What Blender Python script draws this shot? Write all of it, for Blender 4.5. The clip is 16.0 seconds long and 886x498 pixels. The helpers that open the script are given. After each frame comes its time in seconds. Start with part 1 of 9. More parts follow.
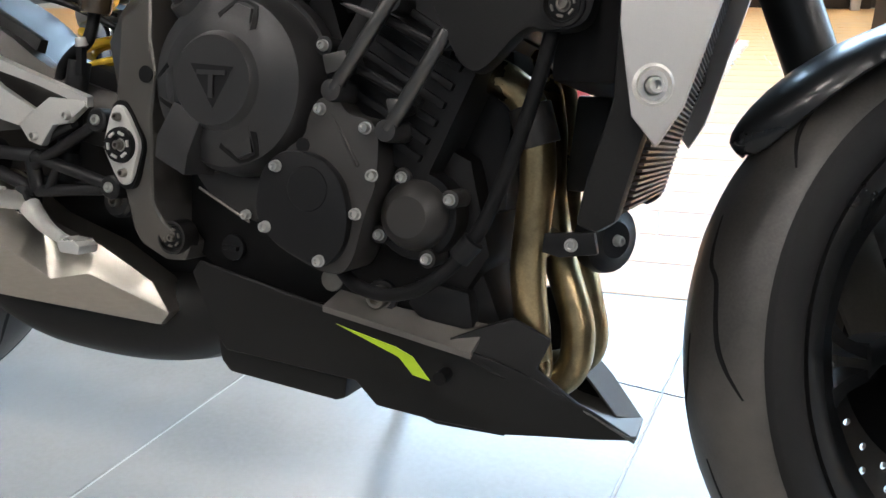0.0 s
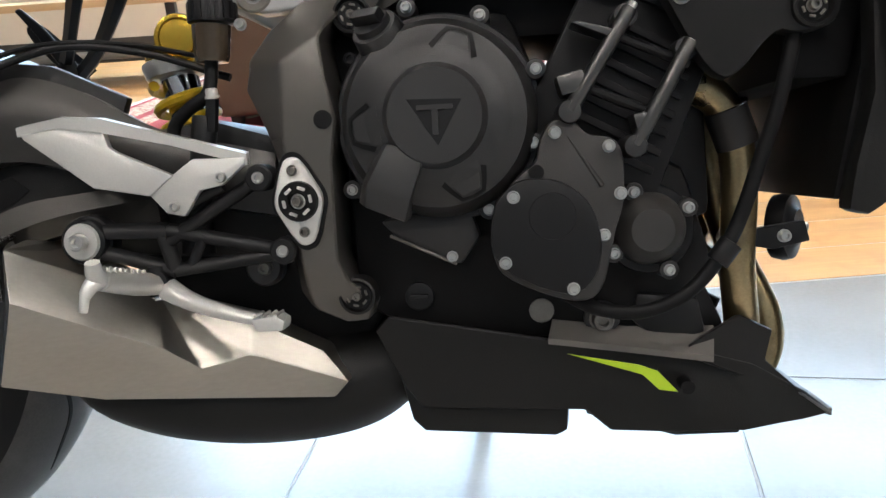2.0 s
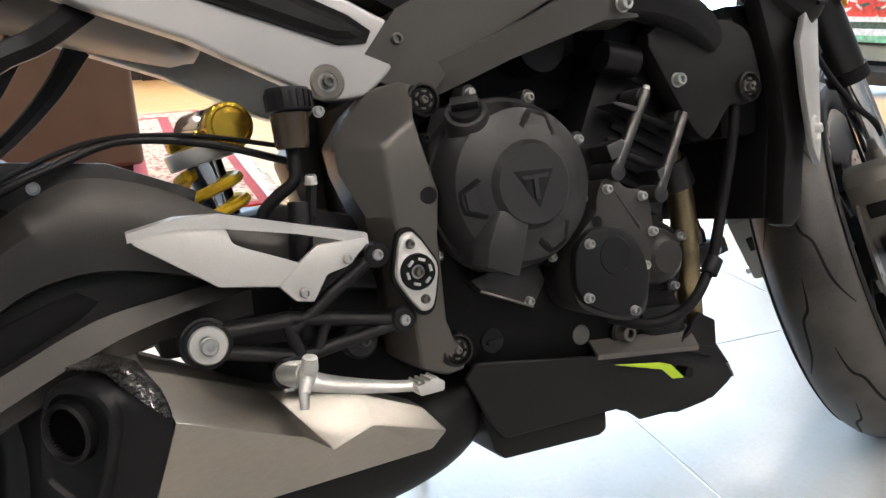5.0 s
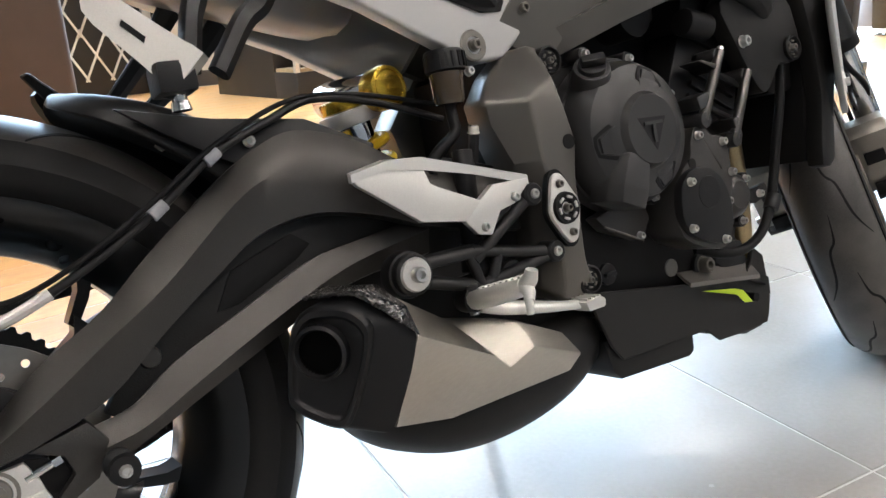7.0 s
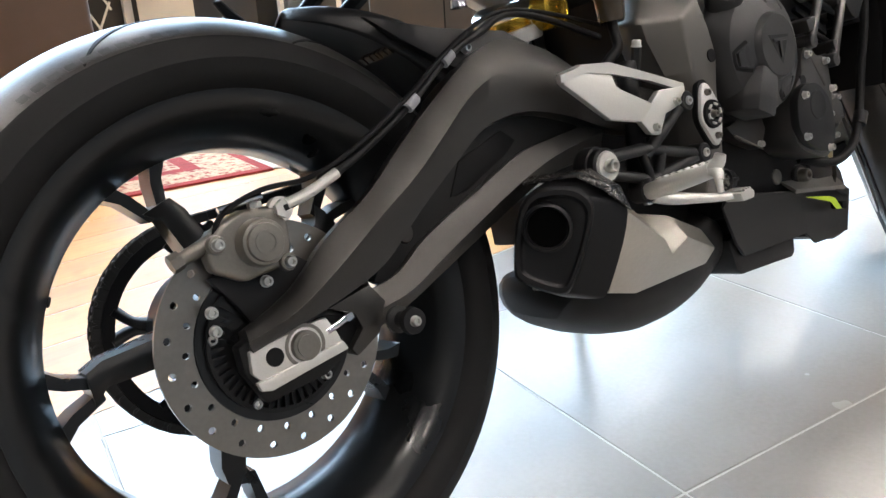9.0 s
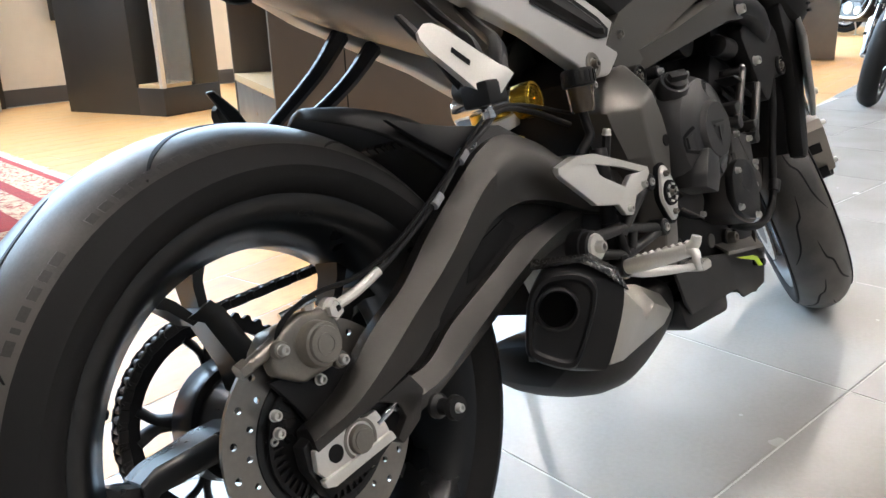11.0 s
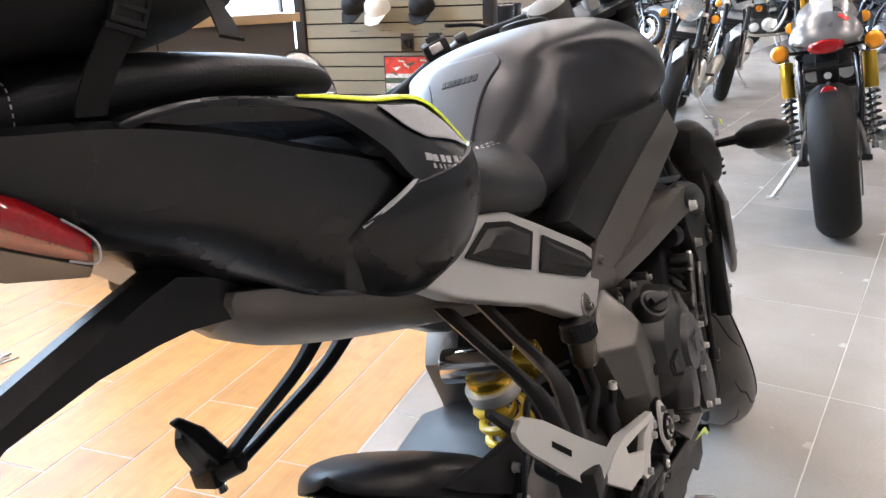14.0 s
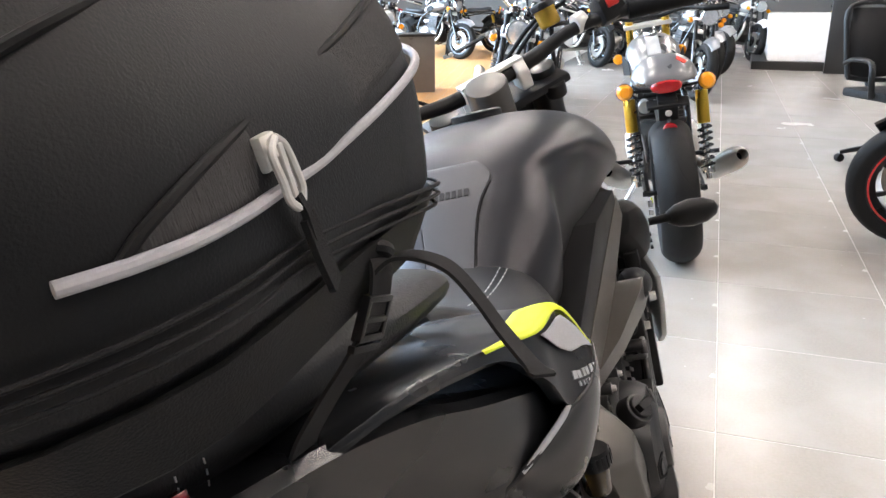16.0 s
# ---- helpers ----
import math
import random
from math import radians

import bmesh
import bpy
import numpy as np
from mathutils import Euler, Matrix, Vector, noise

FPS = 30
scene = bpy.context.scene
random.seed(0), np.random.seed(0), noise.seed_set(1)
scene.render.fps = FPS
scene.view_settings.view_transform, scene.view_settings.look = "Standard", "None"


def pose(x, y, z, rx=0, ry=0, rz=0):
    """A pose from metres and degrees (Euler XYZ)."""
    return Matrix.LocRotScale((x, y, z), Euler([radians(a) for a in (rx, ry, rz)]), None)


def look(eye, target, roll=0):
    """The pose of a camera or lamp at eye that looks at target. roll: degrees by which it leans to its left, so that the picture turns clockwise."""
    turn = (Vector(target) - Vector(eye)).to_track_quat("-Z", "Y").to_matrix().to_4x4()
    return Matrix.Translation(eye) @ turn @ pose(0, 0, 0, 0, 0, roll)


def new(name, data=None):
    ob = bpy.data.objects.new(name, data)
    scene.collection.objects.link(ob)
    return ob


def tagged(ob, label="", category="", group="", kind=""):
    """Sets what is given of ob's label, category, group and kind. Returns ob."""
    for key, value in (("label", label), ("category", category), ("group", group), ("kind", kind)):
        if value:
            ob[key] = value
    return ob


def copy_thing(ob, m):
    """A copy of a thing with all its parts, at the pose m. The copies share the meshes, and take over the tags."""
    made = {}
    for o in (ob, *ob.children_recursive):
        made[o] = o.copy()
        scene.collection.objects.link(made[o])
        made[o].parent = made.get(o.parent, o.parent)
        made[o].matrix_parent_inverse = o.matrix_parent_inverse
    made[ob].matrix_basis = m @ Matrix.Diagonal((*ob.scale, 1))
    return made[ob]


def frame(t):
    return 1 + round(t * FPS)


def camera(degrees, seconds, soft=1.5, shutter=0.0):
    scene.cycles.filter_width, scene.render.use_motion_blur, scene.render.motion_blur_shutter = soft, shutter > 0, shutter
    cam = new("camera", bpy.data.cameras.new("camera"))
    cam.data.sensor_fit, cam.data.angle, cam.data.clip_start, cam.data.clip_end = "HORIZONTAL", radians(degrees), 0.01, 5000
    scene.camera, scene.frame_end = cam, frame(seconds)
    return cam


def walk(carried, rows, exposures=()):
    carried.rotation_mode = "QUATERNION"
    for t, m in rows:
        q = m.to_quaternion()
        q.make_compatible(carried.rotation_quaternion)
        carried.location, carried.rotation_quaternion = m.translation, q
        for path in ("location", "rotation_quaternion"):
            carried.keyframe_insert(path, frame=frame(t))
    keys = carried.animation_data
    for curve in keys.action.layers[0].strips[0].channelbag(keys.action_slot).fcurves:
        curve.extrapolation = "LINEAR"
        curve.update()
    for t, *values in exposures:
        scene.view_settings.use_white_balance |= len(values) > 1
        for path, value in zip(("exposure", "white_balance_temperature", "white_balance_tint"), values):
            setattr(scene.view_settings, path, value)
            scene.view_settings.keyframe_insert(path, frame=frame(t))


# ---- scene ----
cam = camera(59.1, 16.0)
PATH = [
    (0, (1.1897, -0.6761, 0.6435), (0.8498, 0.1853, 0.2662), -1.21),
    (0.5, (1.0847, -0.6887, 0.6465), (0.7904, 0.1948, 0.2821), -2.38),
    (1, (0.9988, -0.7095, 0.6487), (0.7625, 0.1948, 0.2932), -3.42),
    (1.5, (0.8978, -0.7347, 0.6511), (0.7415, 0.1884, 0.2996), -3.80),
    (2, (0.7850, -0.7395, 0.6458), (0.7087, 0.1946, 0.2968), -4.10),
    (2.5, (0.6845, -0.7412, 0.6543), (0.6846, 0.1963, 0.3064), -3.81),
    (3, (0.6073, -0.7431, 0.6640), (0.6809, 0.1942, 0.3233), -3.45),
    (3.5, (0.5505, -0.7276, 0.6909), (0.6980, 0.2019, 0.3531), -3.45),
    (6, (0.1462, -0.7336, 0.7168), (0.6669, 0.0632, 0.4104), -2.01),
    (6.5, (0.0776, -0.7220, 0.6938), (0.6126, 0.0677, 0.3939), -2.68),
    (7, (0.0178, -0.6943, 0.6787), (0.5488, 0.0958, 0.3723), -2.94),
    (7.5, (-0.0604, -0.6705, 0.6613), (0.4771, 0.1091, 0.3400), -2.81),
    (8, (-0.1373, -0.6560, 0.6326), (0.4000, 0.1210, 0.3046), -3.27),
    (10.5, (-0.3884, -0.6042, 0.6563), (0.2749, 0.0754, 0.3430), -2.53),
    (11, (-0.4039, -0.5631, 0.7145), (0.2971, 0.0840, 0.4146), -2.13),
    (11.5, (-0.3931, -0.5100, 0.7751), (0.3531, 0.0876, 0.4817), -1.81),
    (12, (-0.3738, -0.4712, 0.8105), (0.4077, 0.0838, 0.5258), -1.92),
    (12.5, (-0.3534, -0.4375, 0.8618), (0.4457, 0.0883, 0.5703), -1.93),
    (13, (-0.3426, -0.3995, 0.9143), (0.4571, 0.1218, 0.6163), -2.67),
    (13.5, (-0.3452, -0.3258, 0.9698), (0.4690, 0.1680, 0.6643), -2.84),
    (14, (-0.3547, -0.2296, 1.0202), (0.4920, 0.1993, 0.7054), -2.20),
    (14.5, (-0.3653, -0.1604, 1.0726), (0.5089, 0.2060, 0.7540), -1.06),
    (15, (-0.3556, -0.1165, 1.1191), (0.5355, 0.2102, 0.8043), 0.09),
    (15.5, (-0.3243, -0.0567, 1.1426), (0.5833, 0.2251, 0.8316), 0.31),
    (16, (-0.3138, 0.0286, 1.1468), (0.6129, 0.2297, 0.8294), -0.19),
]
walk(cam, [(t, look(eye, target, roll)) for t, eye, target, roll in PATH],
     exposures=[(0, 0.13, 6050, 13), (0.6, 0.02, 6050, 13), (1.1, 0.02, 6050, 13), (1.9, 0.13, 6100, 13), (3.5, 0.22, 6300, 14), (8, 0.22, 6250, 15), (10.5, 0.10, 6280, 15), (11.2, 0.17, 6300, 15), (12.5, 0.22, 6450, 19), (13.3, 0.10, 6500, 21), (14.3, 0.04, 6500, 20), (15, 0.27, 6450, 19), (16, 0.24, 6450, 18)])

# ---- light ----
world = bpy.data.worlds.new("showroom_sky")
scene.world = world
world.use_nodes = True
_wn = world.node_tree
_sky = _wn.nodes.new("ShaderNodeTexSky")
_sky.sky_type = "NISHITA"
_sky.sun_disc = False
_sky.sun_elevation, _sky.sun_rotation = radians(40), radians(150)
_wn.links.new(_sky.outputs[0], _wn.nodes["Background"].inputs[0])
_wn.nodes["Background"].inputs[1].default_value = 0.12

# ---- materials ----
def material(name, base, rough=0.5, metal=0.0, vary=0.12, grain=40.0, bump=0.15, fine=400.0, coat=0.0, spec=0.5, stain=None, stain_at=(0.5, 0.7), axis=(1, 1, 1), trans=0.0, bump_dist=0.001, rough_vary=0.12, island=0.0):
    """A surface with broad patches, fine grain and relief, in metres."""
    m = bpy.data.materials.new(name)
    m.use_nodes = True
    nt = m.node_tree
    b = nt.nodes["Principled BSDF"]
    tex = nt.nodes.new("ShaderNodeTexCoord")
    mp = nt.nodes.new("ShaderNodeMapping")
    mp.inputs["Scale"].default_value = axis
    nt.links.new(tex.outputs["Object"], mp.inputs[0])
    n1 = nt.nodes.new("ShaderNodeTexNoise")
    n1.inputs["Scale"].default_value, n1.inputs["Detail"].default_value = grain * 0.2, 5.0
    n2 = nt.nodes.new("ShaderNodeTexNoise")
    n2.inputs["Scale"].default_value, n2.inputs["Detail"].default_value = fine, 3.0
    for n in (n1, n2):
        nt.links.new(mp.outputs[0], n.inputs["Vector"])
    mixn = nt.nodes.new("ShaderNodeMix")
    mixn.data_type = "FLOAT"
    mixn.inputs[0].default_value = 0.4
    nt.links.new(n1.outputs[0], mixn.inputs[2])
    nt.links.new(n2.outputs[0], mixn.inputs[3])
    ramp = nt.nodes.new("ShaderNodeValToRGB")
    ramp.color_ramp.elements[0].position, ramp.color_ramp.elements[1].position = 0.3, 0.7
    ramp.color_ramp.elements[0].color = (*[c * (1 - vary) for c in base], 1)
    ramp.color_ramp.elements[1].color = (*[min(1, c * (1 + vary)) for c in base], 1)
    nt.links.new(mixn.outputs[0], ramp.inputs[0])
    out = ramp.outputs[0]
    if stain is not None:
        n3 = nt.nodes.new("ShaderNodeTexNoise")
        n3.inputs["Scale"].default_value, n3.inputs["Detail"].default_value = grain * 0.5, 8.0
        nt.links.new(tex.outputs["Object"], n3.inputs["Vector"])
        r3 = nt.nodes.new("ShaderNodeValToRGB")
        r3.color_ramp.elements[0].position, r3.color_ramp.elements[1].position = stain_at
        nt.links.new(n3.outputs[0], r3.inputs[0])
        mx = nt.nodes.new("ShaderNodeMix")
        mx.data_type = "RGBA"
        nt.links.new(r3.outputs[0], mx.inputs[0])
        nt.links.new(out, mx.inputs[6])
        mx.inputs[7].default_value = (*stain, 1)
        out = mx.outputs[2]
    if island:
        info = nt.nodes.new("ShaderNodeObjectInfo")
        hsv = nt.nodes.new("ShaderNodeHueSaturation")
        mr = nt.nodes.new("ShaderNodeMapRange")
        mr.inputs[3].default_value, mr.inputs[4].default_value = 1 - island, 1 + island
        nt.links.new(info.outputs["Random"], mr.inputs[0])
        nt.links.new(mr.outputs[0], hsv.inputs["Value"])
        nt.links.new(out, hsv.inputs["Color"])
        out = hsv.outputs[0]
    nt.links.new(out, b.inputs["Base Color"])
    rr = nt.nodes.new("ShaderNodeMapRange")
    rr.inputs[3].default_value, rr.inputs[4].default_value = max(0.02, rough - rough_vary), min(1, rough + rough_vary)
    nt.links.new(n1.outputs[0], rr.inputs[0])
    nt.links.new(rr.outputs[0], b.inputs["Roughness"])
    b.inputs["Metallic"].default_value = metal
    b.inputs["Coat Weight"].default_value = coat
    b.inputs["Coat Roughness"].default_value = 0.08
    b.inputs["Specular IOR Level"].default_value = spec
    b.inputs["Transmission Weight"].default_value = trans
    if bump:
        bp = nt.nodes.new("ShaderNodeBump")
        bp.inputs["Strength"].default_value, bp.inputs["Distance"].default_value = bump, bump_dist
        nt.links.new(n2.outputs[0], bp.inputs["Height"])
        nt.links.new(bp.outputs[0], b.inputs["Normal"])
    return m


def glowing(name, colour, strength):
    m = bpy.data.materials.new(name)
    m.use_nodes = True
    b = m.node_tree.nodes["Principled BSDF"]
    b.inputs["Base Color"].default_value = (*colour, 1)
    b.inputs["Emission Color"].default_value = (*colour, 1)
    b.inputs["Emission Strength"].default_value = strength
    return m


BLACK = material("satin_black_plastic", (0.0065, 0.0065, 0.007), 0.44, bump=0.15, fine=900, spec=0.30)
MATTE = material("matte_black_plastic", (0.0075, 0.0073, 0.007), 0.52, bump=0.25, fine=700, spec=0.30)
# rubber black, also used as painted shade in gaps and recesses
DEEP = material("black_rubber_and_shade", (0.003, 0.003, 0.0033), 0.6, bump=0.1, spec=0.22)
ENGINE = material("dark_cast_engine_paint", (0.027, 0.0266, 0.0266), 0.40, metal=0.2, bump=0.2, fine=900)
ENGINE_D = material("black_cylinder_paint", (0.0050, 0.0050, 0.0054), 0.50, bump=0.2, fine=900, spec=0.28)
ENGINE2 = material("grey_brown_cast_cover", (0.044, 0.0415, 0.039), 0.38, metal=0.4, bump=0.22, fine=900)
FRAME = material("bronze_grey_frame_paint", (0.115, 0.107, 0.096), 0.34, metal=0.55, vary=0.07, bump=0.12, fine=1200)
SILVER = material("satin_silver_paint", (0.53, 0.52, 0.505), 0.34, metal=0.40, vary=0.05, bump=0.05, fine=1200)
STEEL = material("brushed_stainless", (0.43, 0.405, 0.355), 0.33, metal=0.95, vary=0.08, bump=0.1, fine=300, axis=(0.25, 1, 1))
BRONZE = material("heat_tinted_header_steel", (0.40, 0.31, 0.17), 0.30, metal=0.95, vary=0.25, grain=60, bump=0.05, stain=(0.17, 0.12, 0.07), stain_at=(0.55, 0.8))
BOLT = material("bright_zinc_bolt", (0.64, 0.63, 0.60), 0.30, metal=0.8, bump=0.0)
CHROME = material("polished_steel", (0.72, 0.72, 0.72), 0.12, metal=1.0, bump=0.0, rough_vary=0.05)
ALLOY = material("machined_alloy", (0.66, 0.645, 0.61), 0.40, metal=0.62, vary=0.07, bump=0.15, fine=600)
CALIPER = material("anodised_caliper_grey", (0.22, 0.205, 0.18), 0.36, metal=0.7, bump=0.1)
DISC = material("brake_disc_steel", (0.27, 0.25, 0.225), 0.33, metal=0.95, vary=0.1, bump=0.05, fine=200)
GOLD = material("gold_anodised", (0.62, 0.40, 0.05), 0.28, metal=0.9, bump=0.0)
SPRING = material("yellow_spring_paint", (0.72, 0.46, 0.02), 0.35, bump=0.0)
TYRE = material("tyre_tread_rubber", (0.032, 0.030, 0.0275), 0.40, vary=0.45, grain=14, bump=0.15, stain=(0.095, 0.088, 0.078), stain_at=(0.50, 0.76))
TYRE_MARK = material("worn_tyre_lettering", (0.023, 0.0215, 0.020), 0.45, vary=0.5, grain=30, bump=0.1)
WALL_RUB = material("tyre_sidewall_rubber", (0.007, 0.007, 0.0072), 0.66, bump=0.1, spec=0.25)
LETTER = material("moulded_rubber_letter", (0.016, 0.0155, 0.015), 0.6, bump=0.05)
WHEEL = material("gloss_black_wheel_paint", (0.0060, 0.0065, 0.0070), 0.30, coat=0.15, bump=0.02, spec=0.4)
TANK = material("matte_graphite_paint", (0.046, 0.046, 0.050), 0.36, metal=0.7, vary=0.05, bump=0.06, fine=1500)
PADRUB = material("graphite_rubber_pad", (0.036, 0.036, 0.039), 0.46, vary=0.05, bump=0.1, fine=1500)
TAILP = material("satin_black_tail_paint", (0.0085, 0.0092, 0.0105), 0.28, bump=0.04, fine=1500, spec=0.5)
STUD = material("satin_steel_stud", (0.11, 0.107, 0.102), 0.34, metal=0.9, vary=0.03, bump=0.0, rough_vary=0.03)
SWING = material("textured_anthracite_paint", (0.064, 0.061, 0.057), 0.36, metal=0.85, vary=0.16, bump=0.35, fine=1100, rough_vary=0.05)
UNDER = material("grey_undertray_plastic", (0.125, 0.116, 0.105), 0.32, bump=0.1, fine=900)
SEAT = material("grained_seat_vinyl", (0.0085, 0.0092, 0.0105), 0.44, bump=0.4, fine=650, spec=0.42)
GREEN = material("lime_green_decal", (0.42, 0.60, 0.02), 0.35, vary=0.04, bump=0.0)
YELLOW = material("lime_yellow_decal", (0.75, 0.85, 0.02), 0.35, vary=0.03, bump=0.0)
GREY_DECAL = material("pale_grey_decal", (0.42, 0.43, 0.45), 0.4, bump=0.0)
FABRIC = material("woven_nylon", (0.0078, 0.0080, 0.0088), 0.66, bump=0.6, fine=1100, grain=60, spec=0.24)
SHELL = material("smooth_bag_shell", (0.0055, 0.0060, 0.0070), 0.48, bump=0.3, fine=900, spec=0.25)
PIPING = material("grey_reflective_piping", (0.36, 0.36, 0.38), 0.5, bump=0.1)
MESHFAB = material("ribbed_mesh_fabric", (0.034, 0.033, 0.033), 0.75, vary=0.45, grain=400, bump=0.9, fine=700, axis=(2.2, 1, 0.35), bump_dist=0.002)
WEB = material("black_strap_webbing", (0.011, 0.011, 0.0115), 0.75, bump=0.6, fine=1500, spec=0.25)
STITCH = material("white_thread", (0.6, 0.6, 0.58), 0.8, bump=0.0)
CLEARLENS = material("amber_pink_lens", (0.75, 0.33, 0.22), 0.12, trans=0.6, coat=0.5, bump=0.0)
REDLENS = material("red_lamp_lens", (0.30, 0.006, 0.008), 0.10, coat=0.7, vary=0.25, grain=30, bump=0.0)
AMBER = material("amber_lamp_lens", (0.85, 0.30, 0.01), 0.12, coat=0.6, bump=0.0)
CARBON = material("carbon_fibre", (0.022, 0.021, 0.020), 0.25, coat=0.25, vary=0.6, grain=1800, fine=900, bump=0.0)
REDP = material("red_plastic", (0.55, 0.03, 0.02), 0.4, bump=0.0)

# ---- mesh tools ----
import collections

def smooth(mesh, angle=35):
    mesh.shade_smooth()
    mesh.set_sharp_from_angle(angle=radians(angle))


def holder_of(ob):
    """Keeps things two levels deep: thing, part, sub-part."""
    while ob is not None and ob.parent is not None and ob.parent.parent is not None:
        ob = ob.parent
    return ob


def part(name, bm, mat, parent=None, label="", angle=35, subsurf=0, solid=0.0, category="", group="", kind=""):
    """Links a bmesh as one mesh object under a thing or a part."""
    bmesh.ops.recalc_face_normals(bm, faces=bm.faces)
    me = bpy.data.meshes.new(name)
    bm.to_mesh(me)
    bm.free()
    smooth(me, angle)
    me.materials.append(mat)
    ob = new(name, me)
    if parent is not None:
        ob.parent = holder_of(parent)
    if solid:
        md = ob.modifiers.new("solid", "SOLIDIFY")
        md.thickness, md.offset = solid, 0
    if subsurf:
        md = ob.modifiers.new("round", "SUBSURF")
        md.levels = md.render_levels = subsurf
    return tagged(ob, label, category, group, kind)


def placed(name, src, m, parent=None, label=""):
    """A further object on the mesh of src."""
    ob = new(name, src.data)
    if parent is not None:
        ob.parent = holder_of(parent)
    ob.matrix_basis = m
    return tagged(ob, label)


def empty(name, m=None, **tags):
    ob = new(name)
    ob.empty_display_size = 0.05
    if m is not None:
        ob.matrix_basis = m
    return tagged(ob, **tags)


def bevel_sharp(bm, width, seg=2, angle=30):
    if width > 0:
        es = [e for e in bm.edges if len(e.link_faces) == 2 and e.calc_face_angle(0) > radians(angle)]
        bmesh.ops.bevel(bm, geom=es, offset=width, segments=seg, affect="EDGES", profile=0.6, clamp_overlap=True)
    return bm


def moved(bm, m):
    bmesh.ops.transform(bm, matrix=m, verts=bm.verts)
    return bm


def joined(*bms):
    out = bmesh.new()
    for b in bms:
        me = bpy.data.meshes.new("tmp")
        b.to_mesh(me)
        b.free()
        out.from_mesh(me)
        bpy.data.meshes.remove(me)
    return out


def box(x0, x1, y0, y1, z0, z1, bevel=0.003, seg=2):
    bm = bmesh.new()
    bmesh.ops.create_cube(bm, size=1)
    bmesh.ops.transform(bm, matrix=Matrix.Translation(((x0 + x1) / 2, (y0 + y1) / 2, (z0 + z1) / 2)) @ Matrix.Diagonal((x1 - x0, y1 - y0, z1 - z0, 1)), verts=bm.verts)
    return bevel_sharp(bm, bevel, seg)


def loft(sections, closed=True, caps=True):
    """Skin through rings of equal count."""
    bm = bmesh.new()
    rings = [[bm.verts.new(p) for p in s] for s in sections]
    n = len(rings[0])
    for a, b in zip(rings, rings[1:]):
        for i in range(n if closed else n - 1):
            j = (i + 1) % n
            bm.faces.new((a[i], a[j], b[j], b[i]))
    if caps and closed:
        bm.faces.new(rings[0][::-1])
        bm.faces.new(rings[-1])
    return bm


def prism(outline, y0, y1, bevel=0.004, seg=2):
    """An outline in x and z drawn out from y0 to y1."""
    bm = loft([[(x, y0, z) for x, z in outline], [(x, y1, z) for x, z in outline]])
    bmesh.ops.recalc_face_normals(bm, faces=bm.faces)
    return bevel_sharp(bm, bevel, seg)


def rounded_outline(o):
    """An (x, z) outline with its corners cut twice."""
    for _ in range(2):
        o = [q for a, b in zip(o, o[1:] + o[:1]) for q in ((a[0] * 0.78 + b[0] * 0.22, a[1] * 0.78 + b[1] * 0.22), (a[0] * 0.22 + b[0] * 0.78, a[1] * 0.22 + b[1] * 0.78))]
    return o


def plate(pts, thick=0.004, bevel=0.001):
    """A plate of some thickness through corner points in space."""
    vs = [Vector(p) for p in pts]
    nrm = Vector((0, 0, 0))
    for a, b in zip(vs, vs[1:] + vs[:1]):
        nrm += a.cross(b)
    nrm = nrm.normalized() * thick
    bm = loft([[tuple(v) for v in vs], [tuple(v + nrm) for v in vs]])
    bmesh.ops.recalc_face_normals(bm, faces=bm.faces)
    return bevel_sharp(bm, bevel, 1)


def axis_matrix(p, d):
    return Matrix.Translation(p) @ Vector(d).to_track_quat("Z", "Y").to_matrix().to_4x4()


def rod(a, b, r0, r1=None, seg=20, bevel=0.0):
    a, b = Vector(a), Vector(b)
    bm = bmesh.new()
    bmesh.ops.create_cone(bm, cap_ends=True, segments=seg, radius1=r0, radius2=r0 if r1 is None else r1, depth=(b - a).length)
    bevel_sharp(bm, bevel, 2, 50)
    return moved(bm, axis_matrix((a + b) / 2, b - a))


def lathe(profile, seg=48, at=(0, 0, 0), axis=(0, 0, 1), closed=False):
    """A profile of (radius, height) turned round an axis."""
    bm = bmesh.new()
    rings = []
    for k in range(seg):
        c, s = math.cos(2 * math.pi * k / seg), math.sin(2 * math.pi * k / seg)
        rings.append([bm.verts.new((r * c, r * s, h)) for r, h in profile])
    m = len(profile)
    for k in range(seg):
        a, b = rings[k], rings[(k + 1) % seg]
        for i in range(m if closed else m - 1):
            j = (i + 1) % m
            bm.faces.new((a[i], b[i], b[j], a[j]))
    bmesh.ops.remove_doubles(bm, verts=bm.verts, dist=1e-6)
    return moved(bm, axis_matrix(at, axis))


def curve_points(pts, n=8):
    """Catmull-Rom through points."""
    p = [Vector(q) for q in pts]
    if len(p) < 3:
        return [p[0].lerp(p[1], k / n) for k in range(n + 1)]
    p = [2 * p[0] - p[1]] + p + [2 * p[-1] - p[-2]]
    out = []
    for i in range(1, len(p) - 2):
        for k in range(n):
            t = k / n
            out.append(0.5 * (2 * p[i] + (p[i + 1] - p[i - 1]) * t + (2 * p[i - 1] - 5 * p[i] + 4 * p[i + 1] - p[i + 2]) * t * t + (3 * p[i] - p[i - 1] - 3 * p[i + 1] + p[i + 2]) * t**3))
    return out + [p[-2]]


